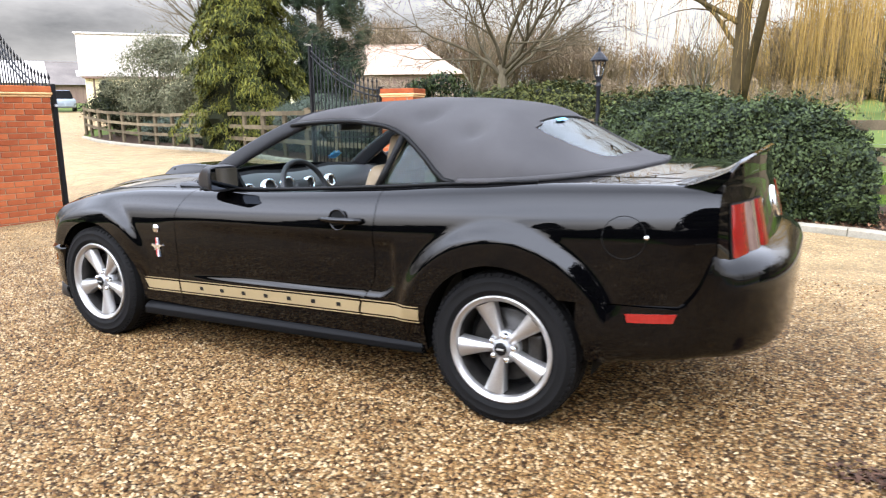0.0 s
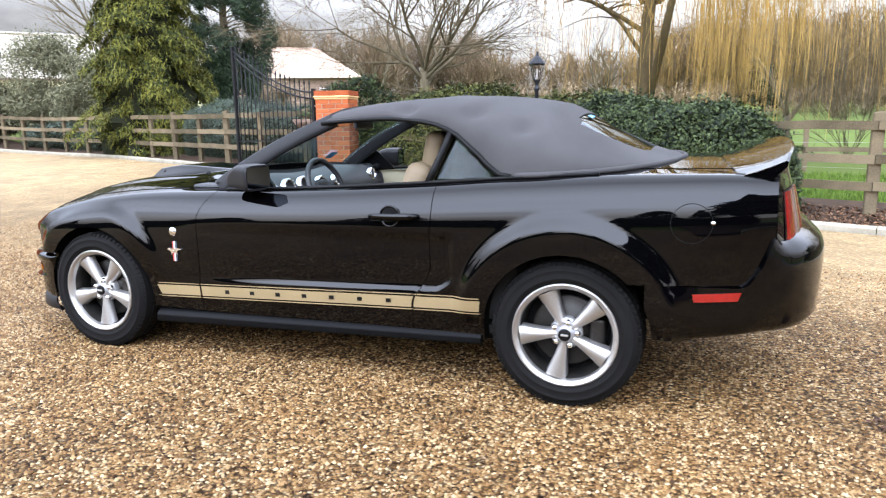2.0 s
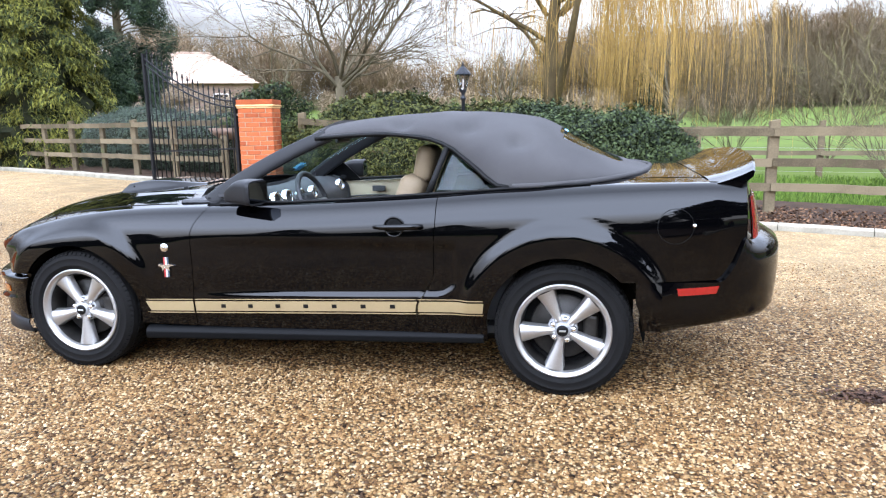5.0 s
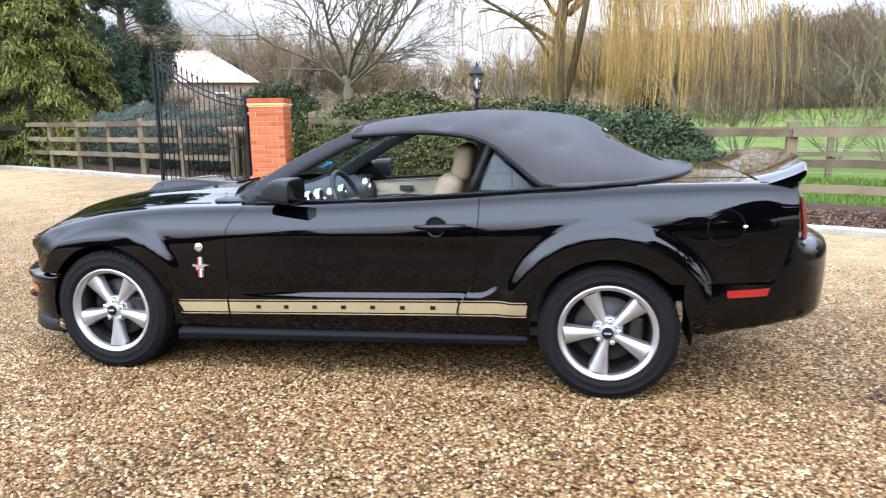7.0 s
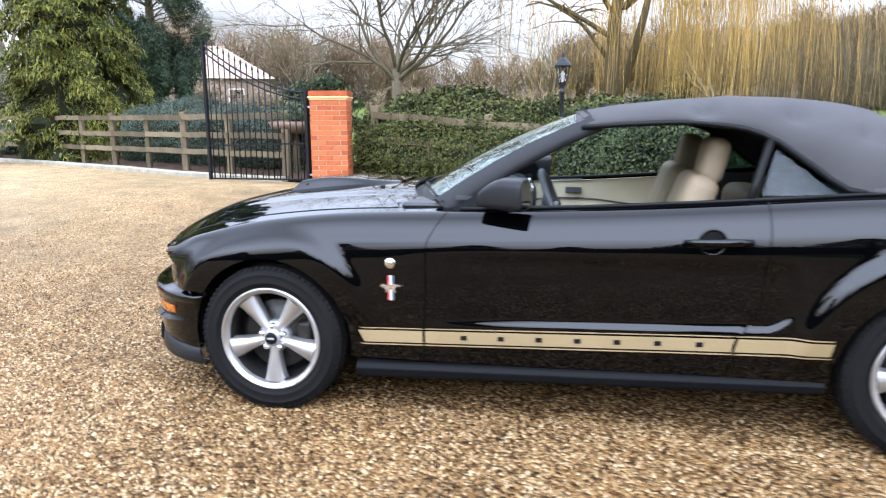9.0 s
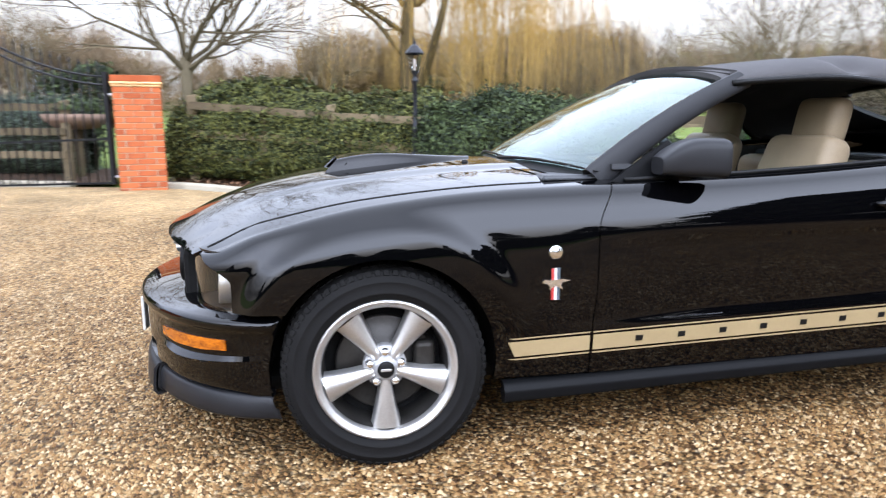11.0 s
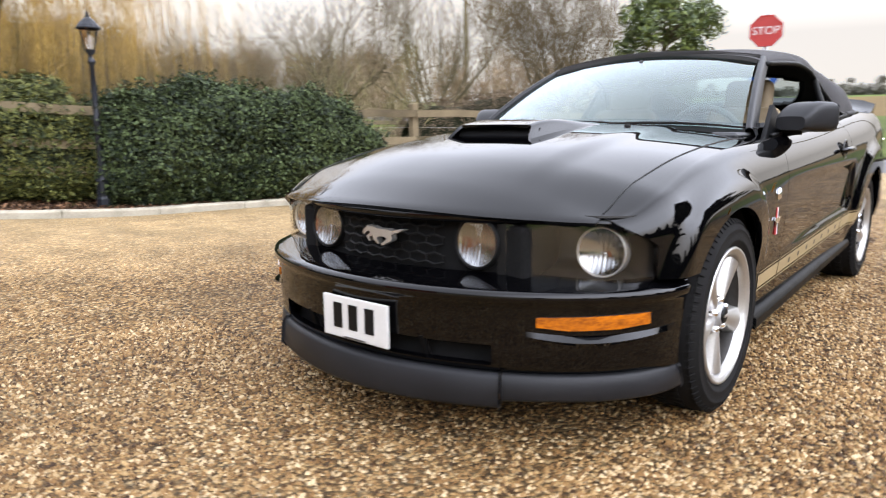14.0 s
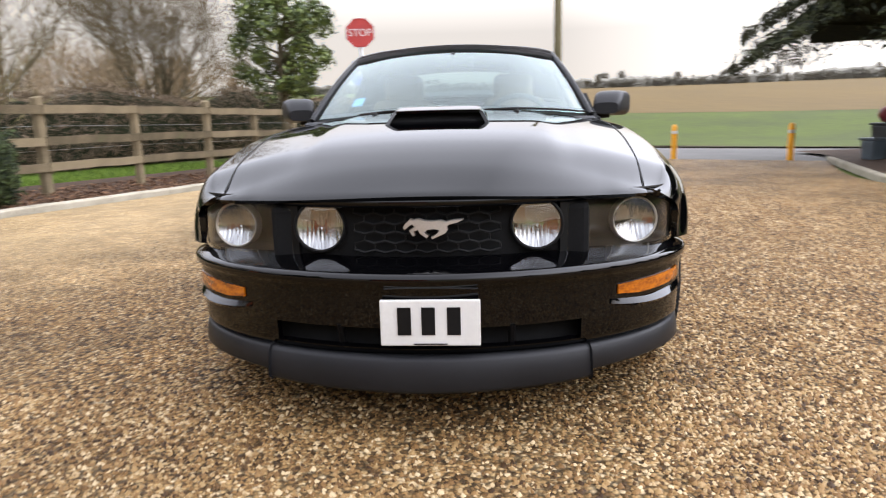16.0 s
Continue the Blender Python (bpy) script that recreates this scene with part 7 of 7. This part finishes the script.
rear_bumper()
for sgn in (-1, 1):
    def mk(u, v, sgn=sgn):
        x = 1.872 + 0.195 * u + 0.012 * v
        t = max(0.0, min(1.0, (x - 1.82) / 0.63))
        y = 0.897 * (1 - t ** 3.3) ** (1 / 3.3) + 0.004
        return (x, sgn * y, 0.535 + 0.018 * u + 0.036 * v)
    vf = sheet(mk, 10, 2)
    panel("rear_marker", M_RED, vf if sgn < 0 else (vf[0], [tuple(reversed(f)) for f in vf[1]]), 0.010, label="red side reflector")
    # fuel flap outline and its catch
    if sgn < 0:
        ring = [(1.872 + 0.082 * math.cos(a), -side_y(1.872 + 0.082 * math.cos(a), 0.868 + 0.082 * math.sin(a)) - 0.0008, 0.868 + 0.082 * math.sin(a)) for a in [2 * math.pi * k / 40 for k in range(40)]]
        flap = shape("fuel_flap", *tube(ring, 0.0018, 4, closed=True), M_BLACKV, car, "round fuel flap")
        shape("catch", *lathe([(0.010, 0), (0.008, 0.006), (0.001, 0.008)], 10), M_CHROME, flap, smooth=True, m=pose(1.955, -side_y(1.955, 0.872) - 0.001, 0.872, 90, 0, 0))

# skirts, stripes, lettering bars
def skirt(u, v):
    x = -0.955 + 1.92 * u
    k = v * 6
    z0, z1 = 0.180 + 0.034 * (x + 0.9), 0.262 + 0.026 * (x + 0.9)
    z = z0 + (z1 - z0) * v
    y = 0.872 + 0.020 * S(k / 1.2) - 0.012 * S((k - 3.6) / 1.4) - 0.02 * (1 - S(k / 0.8))
    return (x, y - 0.035 * S((v - 0.86) / 0.14), z)


vf = sheet(skirt, 30, 12)
both("side_skirt", M_TRIM, (vf[0], [tuple(reversed(f)) for f in vf[1]]), 0.05, label="black plastic side skirt")


def stripe_z(x):
    return 0.338 + 0.0365 * (x + 0.945)


def stripe(z0, z1, x0, x1, material, name, o=0.0022):
    def fn(u, v):
        x = x0(v) + (x1(v) - x0(v)) * u
        z = stripe_z(x) + z0 + (z1 - z0) * v
        return (x, -(side_y(x, z) + o), z)
    return shape(name, *sheet(fn, 40, 3), material, car, smooth=True)


for x0, x1 in ((lambda v: -0.918 - 0.025 * v, lambda v: seam_front(0.4) - 0.006), (lambda v: seam_front(0.4) + 0.006, lambda v: seam_rear(0.40 + 0.05 * v) - 0.006), (lambda v: seam_rear(0.40 + 0.05 * v) + 0.006, lambda v: 0.965 + 0.008 * v)):
    stripe(0.010, 0.066, x0, x1, M_GOLD, "gold_stripe")["label"] = "flat gold lower body stripe"
    stripe(-0.003, 0.003, x0, x1, M_GOLD, "pinstripe")
    stripe(0.074, 0.079, x0, x1, M_GOLD, "pinstripe")
for k in range(7):
    x = -0.468 + 0.1600 * k
    stripe(0.028, 0.049, lambda v, x=x: x - 0.014, lambda v, x=x: x + 0.014, M_BLACKV, "lettering_bar", 0.004)

# fender badge, door handle, mirrors
for sgn in (-1, 1):
    y = lambda x, z: sgn * (side_y(x, z) + 0.001)
    face = 90 if sgn < 0 else -90
    shape("round_badge", *lathe([(0.024, 0), (0.024, 0.004), (0.018, 0.008), (0.001, 0.010)], 20), M_CHROME, car, "small round silver fender badge", smooth=True, m=pose(-0.787, y(-0.787, 0.714), 0.714, face, 0, 0))
    bars = empty("fender_badge")
    bars.parent = car
    bars.matrix_basis = pose(-0.785, y(-0.785, 0.605), 0.605)
    for dx, m in ((-0.010, M_SIGNRED), (0.0, M_SIGNWHITE), (0.010, M_BINBLUE)):
        part("bar", boxed(dx - 0.0046, dx + 0.0046, -0.003, 0.003, -0.055, 0.055, 0.001, 1), m, bars)
    figure = [(-0.048, 0.006), (-0.040, 0.018), (-0.020, 0.014), (0.0, 0.016), (0.022, 0.018), (0.052, 0.012), (0.024, 0.006), (0.018, -0.004), (0.024, -0.020), (0.012, -0.012), (0.0, -0.006), (-0.012, -0.010), (-0.022, -0.022), (-0.022, -0.006), (-0.034, 0.004)]
    f = [(a, sgn * 0.006, b) for a, b in figure] + [(a, sgn * 0.002, b) for a, b in figure]
    n = len(figure)
    order = tuple(range(n))
    shape("emblem", f, [order if sgn > 0 else order[::-1]] + [(i, (i + 1) % n, n + (i + 1) % n, n + i) for i in range(n)], M_CHROME, bars, "chrome running emblem")
    # handle
    hz, hx = 0.848, 0.545
    dish = shape("handle_cup", *lathe([(0.054, 0.0), (0.053, 0.005), (0.049, 0.007), (0.045, 0.004), (0.042, 0.002), (0.001, 0.002)], 28), M_PAINT, doors[0] if sgn > 0 else doors[1], smooth=True, m=pose(hx - 0.03, y(hx, hz), hz, face, 0, 0))
    shape("handle_recess", *lathe([(0.043, 0.0026), (0.001, 0.0030)], 24), M_DARK, dish)
    shape("door_handle", *tube([(hx - 0.135, y(hx, hz) + sgn * 0.006, hz - 0.002), (hx - 0.10, y(hx, hz) + sgn * 0.022, hz), (hx - 0.03, y(hx, hz) + sgn * 0.030, hz + 0.002), (hx + 0.06, y(hx, hz) + sgn * 0.026, hz + 0.004), (hx + 0.115, y(hx, hz) + sgn * 0.008, hz + 0.004)], [0.009, 0.013, 0.015, 0.016, 0.013], 10), M_PAINT, doors[0] if sgn > 0 else doors[1], "black door handle", smooth=True)
    # mirror
    def shell(u, v, sgn=sgn):
        x = -0.128 + 0.203 * u
        top = -0.048 + 0.118 * math.sin(math.pi / 2 * min(1.0, 0.24 + 1.2 * u)) ** 0.8
        low = -0.066 + 0.012 * (1 - u)
        w = 0.062 + 0.031 * math.sqrt(u)
        a = 2 * math.pi * v
        e = lambda t: math.copysign(abs(t) ** 0.5, t)
        k = 1.0 if u < 1 else 0.93
        return (x, -sgn * 0.045 * (1 - u) + k * w * e(math.cos(a)), (top + low) / 2 + k * (top - low) / 2 * e(math.sin(a)))
    vs, fs = sheet(shell, 16, 32)
    fs += [tuple(range(32))[::-1], tuple(16 * 33 + k for k in range(32))]
    mir = shape("wing_mirror", vs, [tuple(reversed(q)) for q in fs], M_CHIN, car, "black wing mirror", smooth=True, m=pose(-0.285, sgn * 0.892, 1.016, 0, 0, sgn * 8))
    mir.data.set_sharp_from_angle(angle=radians(50))
    shape("mirror_glass", *sheet(lambda u, v: (0.0765, -0.080 + 0.160 * u, -0.052 + 0.108 * v), 4, 4), M_MIRROR, mir, "mirror glass")
    shape("mirror_stalk", *tube([(-0.03, -sgn * 0.03, -0.052), (-0.05, -sgn * 0.10, -0.058), (-0.07, -sgn * 0.165, -0.064)], [0.026, 0.022, 0.028], 12), M_TRIM, mir, smooth=True)

# emblem on the grille, front plate
em = [(-0.100, 0.004), (-0.094, 0.016), (-0.082, 0.026), (-0.075, 0.035), (-0.067, 0.030), (-0.048, 0.034), (-0.030, 0.027), (0.0, 0.025), (0.025, 0.028), (0.040, 0.022), (0.065, 0.028), (0.100, 0.031), (0.080, 0.020), (0.055, 0.014), (0.044, 0.008), (0.047, -0.006), (0.038, -0.018), (0.018, -0.027), (-0.004, -0.037), (-0.008, -0.031), (0.012, -0.019), (0.020, -0.007), (0.004, -0.002), (-0.020, -0.004), (-0.030, -0.014), (-0.016, -0.027), (-0.023, -0.033), (-0.045, -0.017), (-0.050, -0.004), (-0.066, -0.010), (-0.060, -0.024), (-0.068, -0.026), (-0.080, -0.006), (-0.060, 0.006), (-0.070, 0.015), (-0.082, 0.008), (-0.094, -0.003)]
f = [(-2.160, -0.026 - 0.93 * a, 0.638 + 0.88 * b) for a, b in em] + [(-2.135, -0.026 - 0.93 * a, 0.638 + 0.88 * b) for a, b in em]
n = len(em)
shape("grille_emblem", f, [tuple(range(n))] + [((i + 1) % n, i, n + i, n + (i + 1) % n) for i in range(n)], M_ALLOY, car, "silver running emblem on the grille")
plate = part("number_plate", boxed(-0.006, 0.006, -0.148, 0.148, -0.070, 0.070, 0.004, 2), M_WHITE, car, "white number plate with dark bars", m=pose(-2.286, -0.020, 0.379, 0, 0, 0))
for y in (-0.070, 0.005, 0.076):
    part("plate_bar", boxed(-0.0085, -0.004, y - 0.020, y + 0.020, -0.036, 0.048, 0.0), M_BLACKV, plate)
part("plate_bar", boxed(-0.0080, -0.004, -0.05, 0.05, -0.066, -0.062, 0.0), M_BLACKV, plate)


# wheels
def lathe_y(prof, seg=64):
    return lathe(prof, seg, axis="y")


def build_wheel(sgn, x):
    """A wheel whose outer face looks to -y before it is turned; origin at its centre."""
    m = pose(x, sgn * 0.792, WZ, 0, 0, 0 if sgn < 0 else 180)
    if "rim" not in cache:
        R = 0.340
        cache["tyre"] = lathe_y([(0.226, 0.10), (0.243, 0.112), (0.285, 0.119), (0.318, 0.110), (0.333, 0.094), (R, 0.070), (R + 0.002, 0.0), (R, -0.070), (0.334, -0.094), (0.322, -0.108), (0.306, -0.1145), (0.304, -0.1175), (0.299, -0.1180), (0.297, -0.1165), (0.285, -0.119), (0.270, -0.1175), (0.268, -0.1190), (0.262, -0.1185), (0.260, -0.1160), (0.248, -0.110), (0.243, -0.106), (0.236, -0.100), (0.226, -0.10)], 72)
        cache["rim"] = lathe_y([(0.237, -0.098), (0.2415, -0.107), (0.2385, -0.113), (0.231, -0.114), (0.229, -0.111), (0.219, -0.1075), (0.2145, -0.100), (0.211, -0.080)], 72)
        cache["barrel"] = lathe_y([(0.211, -0.082), (0.206, -0.070), (0.203, -0.02), (0.198, 0.05), (0.215, 0.10)], 48)
        # spokes: wide at the rim and at the hub, arched in section
        def spoke(u, v):
            r = 0.040 + 0.168 * u
            w = 0.0205 + 0.034 * u ** 1.35
            s = 2 * v - 1
            crown = 0.020 * (1 - s * s) * (0.8 + 0.2 * u)
            y = -0.066 - 0.010 * u - crown
            return (s * w, y + 0.045 * max(0.0, abs(s) - 0.9) * 10 * 0.7, r)
        vs, fs = sheet(spoke, 14, 14)
        cache["spoke"] = (vs, [tuple(reversed(f)) for f in fs])
        cache["hub"] = lathe_y([(0.074, -0.03), (0.074, -0.058), (0.070, -0.064), (0.044, -0.070), (0.038, -0.092), (0.030, -0.096), (0.001, -0.097)], 40)
        cache["cap"] = lathe_y([(0.029, -0.094), (0.028, -0.101), (0.021, -0.104), (0.001, -0.105)], 32)
        cache["nut"] = lathe_y([(0.0135, -0.060), (0.0135, -0.086), (0.009, -0.092), (0.001, -0.093)], 10)
        cache["disc"] = lathe_y([(0.165, 0.0), (0.165, -0.012), (0.158, -0.014), (0.085, -0.014), (0.080, -0.030), (0.001, -0.030)], 48)
    wheel = shape("wheel", *cache["rim"], M_ALLOY, car, "five-spoke silver alloy wheel with black tyre", smooth=True, m=m)
    # same rim, but in dark steel: its inner shade is in the colour
    shape("barrel", *cache["barrel"], M_DISC, wheel, "shaded inner rim", smooth=True)
    shape("tyre", *cache["tyre"], M_TYRE, wheel, "black road tyre", smooth=True)
    # tread blocks: shallow bars across the tread
    if "tread" not in cache:
        sets = []
        for k in range(72):
            for y, tw in ((-0.078, 0.5), (-0.030, 0.0), (0.030, 0.0), (0.078, -0.5)):
                bm_v = [(-0.011, y - 0.020, 0.337), (0.011, y - 0.020, 0.337), (0.011, y + 0.020, 0.337), (-0.011, y + 0.020, 0.337), (-0.010, y - 0.019, 0.345), (0.010, y - 0.019, 0.345), (0.010, y + 0.019, 0.345), (-0.010, y + 0.019, 0.345)]
                if abs(y) > 0.05:
                    bm_v = [(a, b, c - 0.010 * abs(b) / 0.098) for a, b, c in bm_v]
                fb = [(4, 5, 6, 7), (0, 1, 5, 4), (1, 2, 6, 5), (2, 3, 7, 6), (3, 0, 4, 7)]
                sets.append(moved((bm_v, fb), pose(0, 0, 0, 0, 5 * k + 2.5 * (y > 0), 0)))
            # lugs on the outer shoulder
            q = [(-0.0095, -0.1085, 0.3215), (0.0095, -0.1085, 0.3215), (0.0095, -0.0955, 0.3350), (-0.0095, -0.0955, 0.3350), (-0.0080, -0.1120, 0.3235), (0.0080, -0.1120, 0.3235), (0.0080, -0.0985, 0.3385), (-0.0080, -0.0985, 0.3385)]
            sets.append(moved((q, [(4, 5, 6, 7), (0, 1, 5, 4), (1, 2, 6, 5), (2, 3, 7, 6), (3, 0, 4, 7)]), pose(0, 0, 0, 0, 5 * k + 1.2, 0)))
        cache["tread"] = merge(*sets)
    shape("tread", *cache["tread"], M_TYRE, wheel)
    for k in range(5):
        shape("spoke", *cache["spoke"], M_ALLOY, wheel, smooth=True, m=pose(0, 0, 0, 0, 72 * k + (36 if x < 0 else -25), 0))
    shape("hub", *cache["hub"], M_GALV, wheel, "grey metal wheel hub", smooth=True)
    shape("centre_cap", *cache["cap"], M_BLACKV, wheel, "black centre cap", smooth=True)
    part("cap_emblem", boxed(-0.017, 0.017, -0.107, -0.103, -0.004, 0.005, 0.0015, 2), M_ALLOY, wheel, "small silver bar on the cap")
    for k in range(5):
        a = radians(72 * k + (0 if x < 0 else 11))
        shape("lug_nut", *cache["nut"], M_CHROME, wheel, smooth=True, m=pose(0.0545 * math.sin(a), 0, 0.0545 * math.cos(a)))
    shape("brake_disc", *cache["disc"], M_DISC, wheel, "steel brake disc", smooth=True)
    part("brake_caliper", boxed(0.10, 0.175, -0.045, 0.05, -0.075, 0.075, 0.02, 3), M_DISC, wheel)
    shape("wheel_back", *lathe_y([(0.20, 0.03), (0.001, 0.03)], 32), M_DARK, wheel)
    # the liner of the wheel arch
    arc = lambda u, v: (x + 0.395 * math.cos(math.pi * (-0.05 + 1.11 * u)), sgn * (0.52 + 0.345 * v), WZ + 0.395 * math.sin(math.pi * (-0.05 + 1.11 * u)))
    shape("arch_liner", *sheet(arc, 24, 2), M_DARK, car, smooth=True)
    shape("inner_arch", *sheet(lambda u, v: (x - 0.36 + 0.72 * u, sgn * 0.52, 0.34 + 0.38 * v), 1, 1), M_DARK, car)


cache = {}
for x in (-WX, WX):
    for sgn in (-1, 1):
        build_wheel(sgn, x)
# underside and the dark insides behind the panels
part("underbody", boxed(-2.02, 1.50, -0.70, 0.70, 0.215, 0.275, 0.02, 2), M_DARK, car)
part("engine_bay", boxed(-2.05, -0.72, -0.515, 0.515, 0.26, 0.70, 0.02, 2), M_DARK, car)
part("boot_floor", boxed(1.05, 2.20, -0.515, 0.515, 0.41, 0.74, 0.02, 2), M_DARK, car)
part("firewall", boxed(-0.74, -0.70, -0.80, 0.80, 0.26, 0.90, 0.0), M_DARK, car)

# cabin
part("cabin_floor", boxed(-0.70, 1.05, -0.76, 0.76, 0.27, 0.31, 0.0), M_DASH, car)
part("bulkhead", boxed(1.02, 1.10, -0.74, 0.74, 0.30, 0.98, 0.02, 2), M_DASH, car)


def trim_pt(sgn):
    def fn(u, v):
        x = -0.60 + 1.32 * u
        z = 0.34 + (Z_SH(x) - 0.010 - 0.34) * v
        y = shoulder(x) - 0.035 - 0.045 * S((v - 0.30) / 0.15) * (1 - S((v - 0.62) / 0.12)) * S(u / 0.1)
        return (x, sgn * y, z)
    vf = sheet(fn, 20, 24)
    return vf if sgn < 0 else (vf[0], [tuple(reversed(f)) for f in vf[1]])


for sgn in (-1, 1):
    card = panel("door_card", M_BEIGE, trim_pt(sgn), 0.02, label="parchment leather door lining")
    part("pull_handle", boxed(0.0, 0.10, -0.012, 0.012, -0.020, 0.020, 0.006, 2), M_DASH, card, "dark pull handle", m=pose(-0.10, sgn * 0.722, 0.880))
    part("armrest", boxed(-0.15, 0.55, -0.035, 0.035, -0.03, 0.03, 0.02, 3), M_BEIGE, card, m=pose(0, sgn * 0.70, 0.72))
    shape("trim_line", *tube([(-0.42 + 0.1 * k, sgn * 0.735, 0.80 + 0.03 * math.sin(k * 0.45)) for k in range(11)], 0.006, 5), M_DASH, card)
    side = sheet(lambda u, v: (0.74 + 0.36 * u, sgn * (shoulder(0.9) - 0.04), 0.34 + 0.66 * v), 4, 4)
    shape("rear_side_lining", *side, M_DASH, car)


def seat(y, name="front_seat"):
    s = empty(name)
    s.parent = car
    s.matrix_basis = pose(-0.14, y, 0)
    s["label"] = "parchment leather bucket seat with headrest"
    bm = boxed(0.02, 0.52, -0.25, 0.25, 0.36, 0.56, 0.06, 4)
    part("cushion", bm, M_SEATSHADE, s, smooth=True)
    bm = boxed(-0.06, 0.08, -0.25, 0.25, 0.0, 0.60, 0.055, 4)
    for v in bm.verts:
        k = v.co.z / 0.6
        v.co.y *= 1 - 0.22 * k * k
        if abs(v.co.y) > 0.15:
            v.co.x -= 0.03
    part("backrest", bm, M_SEATSHADE, s, smooth=True, m=pose(0.50, 0, 0.50, 0, 19, 0))
    bm = boxed(-0.055, 0.05, -0.13, 0.13, -0.02, 0.185, 0.045, 4)
    part("headrest", bm, M_SEATSHADE, s, smooth=True, m=pose(0.702, 0, 1.055, 0, 12, 0))
    for dy in (-0.05, 0.05):
        shape("headrest_post", *tube([(0.695, dy, 1.02), (0.715, dy, 1.12)], 0.007, 8), M_CHROME, s)


seat(-0.37), seat(0.37)
bm = boxed(0.80, 0.98, -0.60, 0.60, 0.40, 0.96, 0.06, 4)
part("rear_seat", bm, M_SEATSHADE, car, "parchment leather rear bench", smooth=True)
part("parcel_shelf", boxed(1.0, 1.70, -0.60, 0.60, 0.94, 0.965, 0.01, 1), M_DASH, car)


def dash():
    def fn(u, v):
        y = 0.74 * (2 * u - 1)
        a = v * 2.3 - 0.15
        hump = 0.018 * (math.exp(-((y + 0.37) / 0.17) ** 2) + math.exp(-((y - 0.37) / 0.17) ** 2))
        return (-0.50 + 0.20 * math.sin(a), y, 0.86 + (0.115 + hump) * math.cos(a) - 0.18 * S((v - 0.62) / 0.4))
    vf = sheet(fn, 40, 16)
    d = panel("dashboard", M_DASH, (vf[0], vf[1]), 0.02, label="charcoal twin-hump dashboard")
    part("dash_shelf", boxed(-0.78, -0.46, -0.72, 0.72, 0.93, 0.955, 0.01, 1), M_DASH, d)
    for y, r in ((-0.46, 0.056), (-0.30, 0.056), (-0.63, 0.042), (-0.10, 0.042), (0.10, 0.042), (0.62, 0.042)):
        g = shape("gauge", *lathe([(r, 0), (r, 0.03), (r - 0.010, 0.034), (r - 0.012, 0.02)], 28), M_CHROME, d, "chrome-ringed round gauge", smooth=True, m=pose(-0.335, y, 0.915, 0, 78, 0))
        shape("dial", *lathe([(r - 0.011, 0.019), (0.001, 0.019)], 24), M_DASH, g)
    # steering wheel
    w = empty("steering_wheel")
    w.parent = car
    w.matrix_basis = pose(-0.115, -0.37, 0.905, 0, 68, 0)
    w["label"] = "dark leather three-spoke steering wheel"
    shape("rim", *tube([(0.182 * math.cos(2 * math.pi * k / 32), 0.182 * math.sin(2 * math.pi * k / 32), 0) for k in range(32)], 0.016, 8, closed=True), M_DASH, w, smooth=True)
    part("hub", boxed(-0.075, 0.060, -0.065, 0.065, -0.05, -0.005, 0.03, 3), M_DASH, w, smooth=True)
    for a in (90, 270, 0):
        shape("spoke", *tube([(0.05 * math.cos(radians(a)), 0.05 * math.sin(radians(a)), -0.02), (0.175 * math.cos(radians(a)), 0.175 * math.sin(radians(a)), 0)], [0.018, 0.012], 8), M_ALLOY, w, smooth=True)
    shape("column", *tube([(0, 0, -0.03), (0.0, 0, -0.22)], 0.04, 10), M_DASH, w)


dash()
rv = part("inner_mirror", boxed(-0.012, 0.012, -0.115, 0.115, -0.032, 0.032, 0.012, 3), M_DASH, car, "dark rear-view mirror", smooth=True, m=pose(-0.06, 0.0, 1.275, 0, -8, 0))
shape("mirror_arm", *tube([(-0.01, 0, 0.02), (-0.055, 0, 0.055)], 0.012, 8), M_DASH, rv)
for y, z, r in ((0.50, 0.20, 0.042),):
    shape("sticker", *sheet(lambda u, v: tuple(Vector(screen_pt((y + 0.06 * (u - 0.5) + 0.735) / 1.47, z + 0.10 * (v - 0.5))) + Vector((0.006, 0, -0.006))), 3, 3), M_BLUE, car, "pale blue screen sticker")
shape("sun_strip", *sheet(lambda u, v: tuple(Vector(roof_pt(1.335 + 0.02 * v, -0.22 + 0.16 * u)) + Vector((0, 0, 0.002))), 3, 2), M_BLUE, car, "pale blue sticker on the rear window")
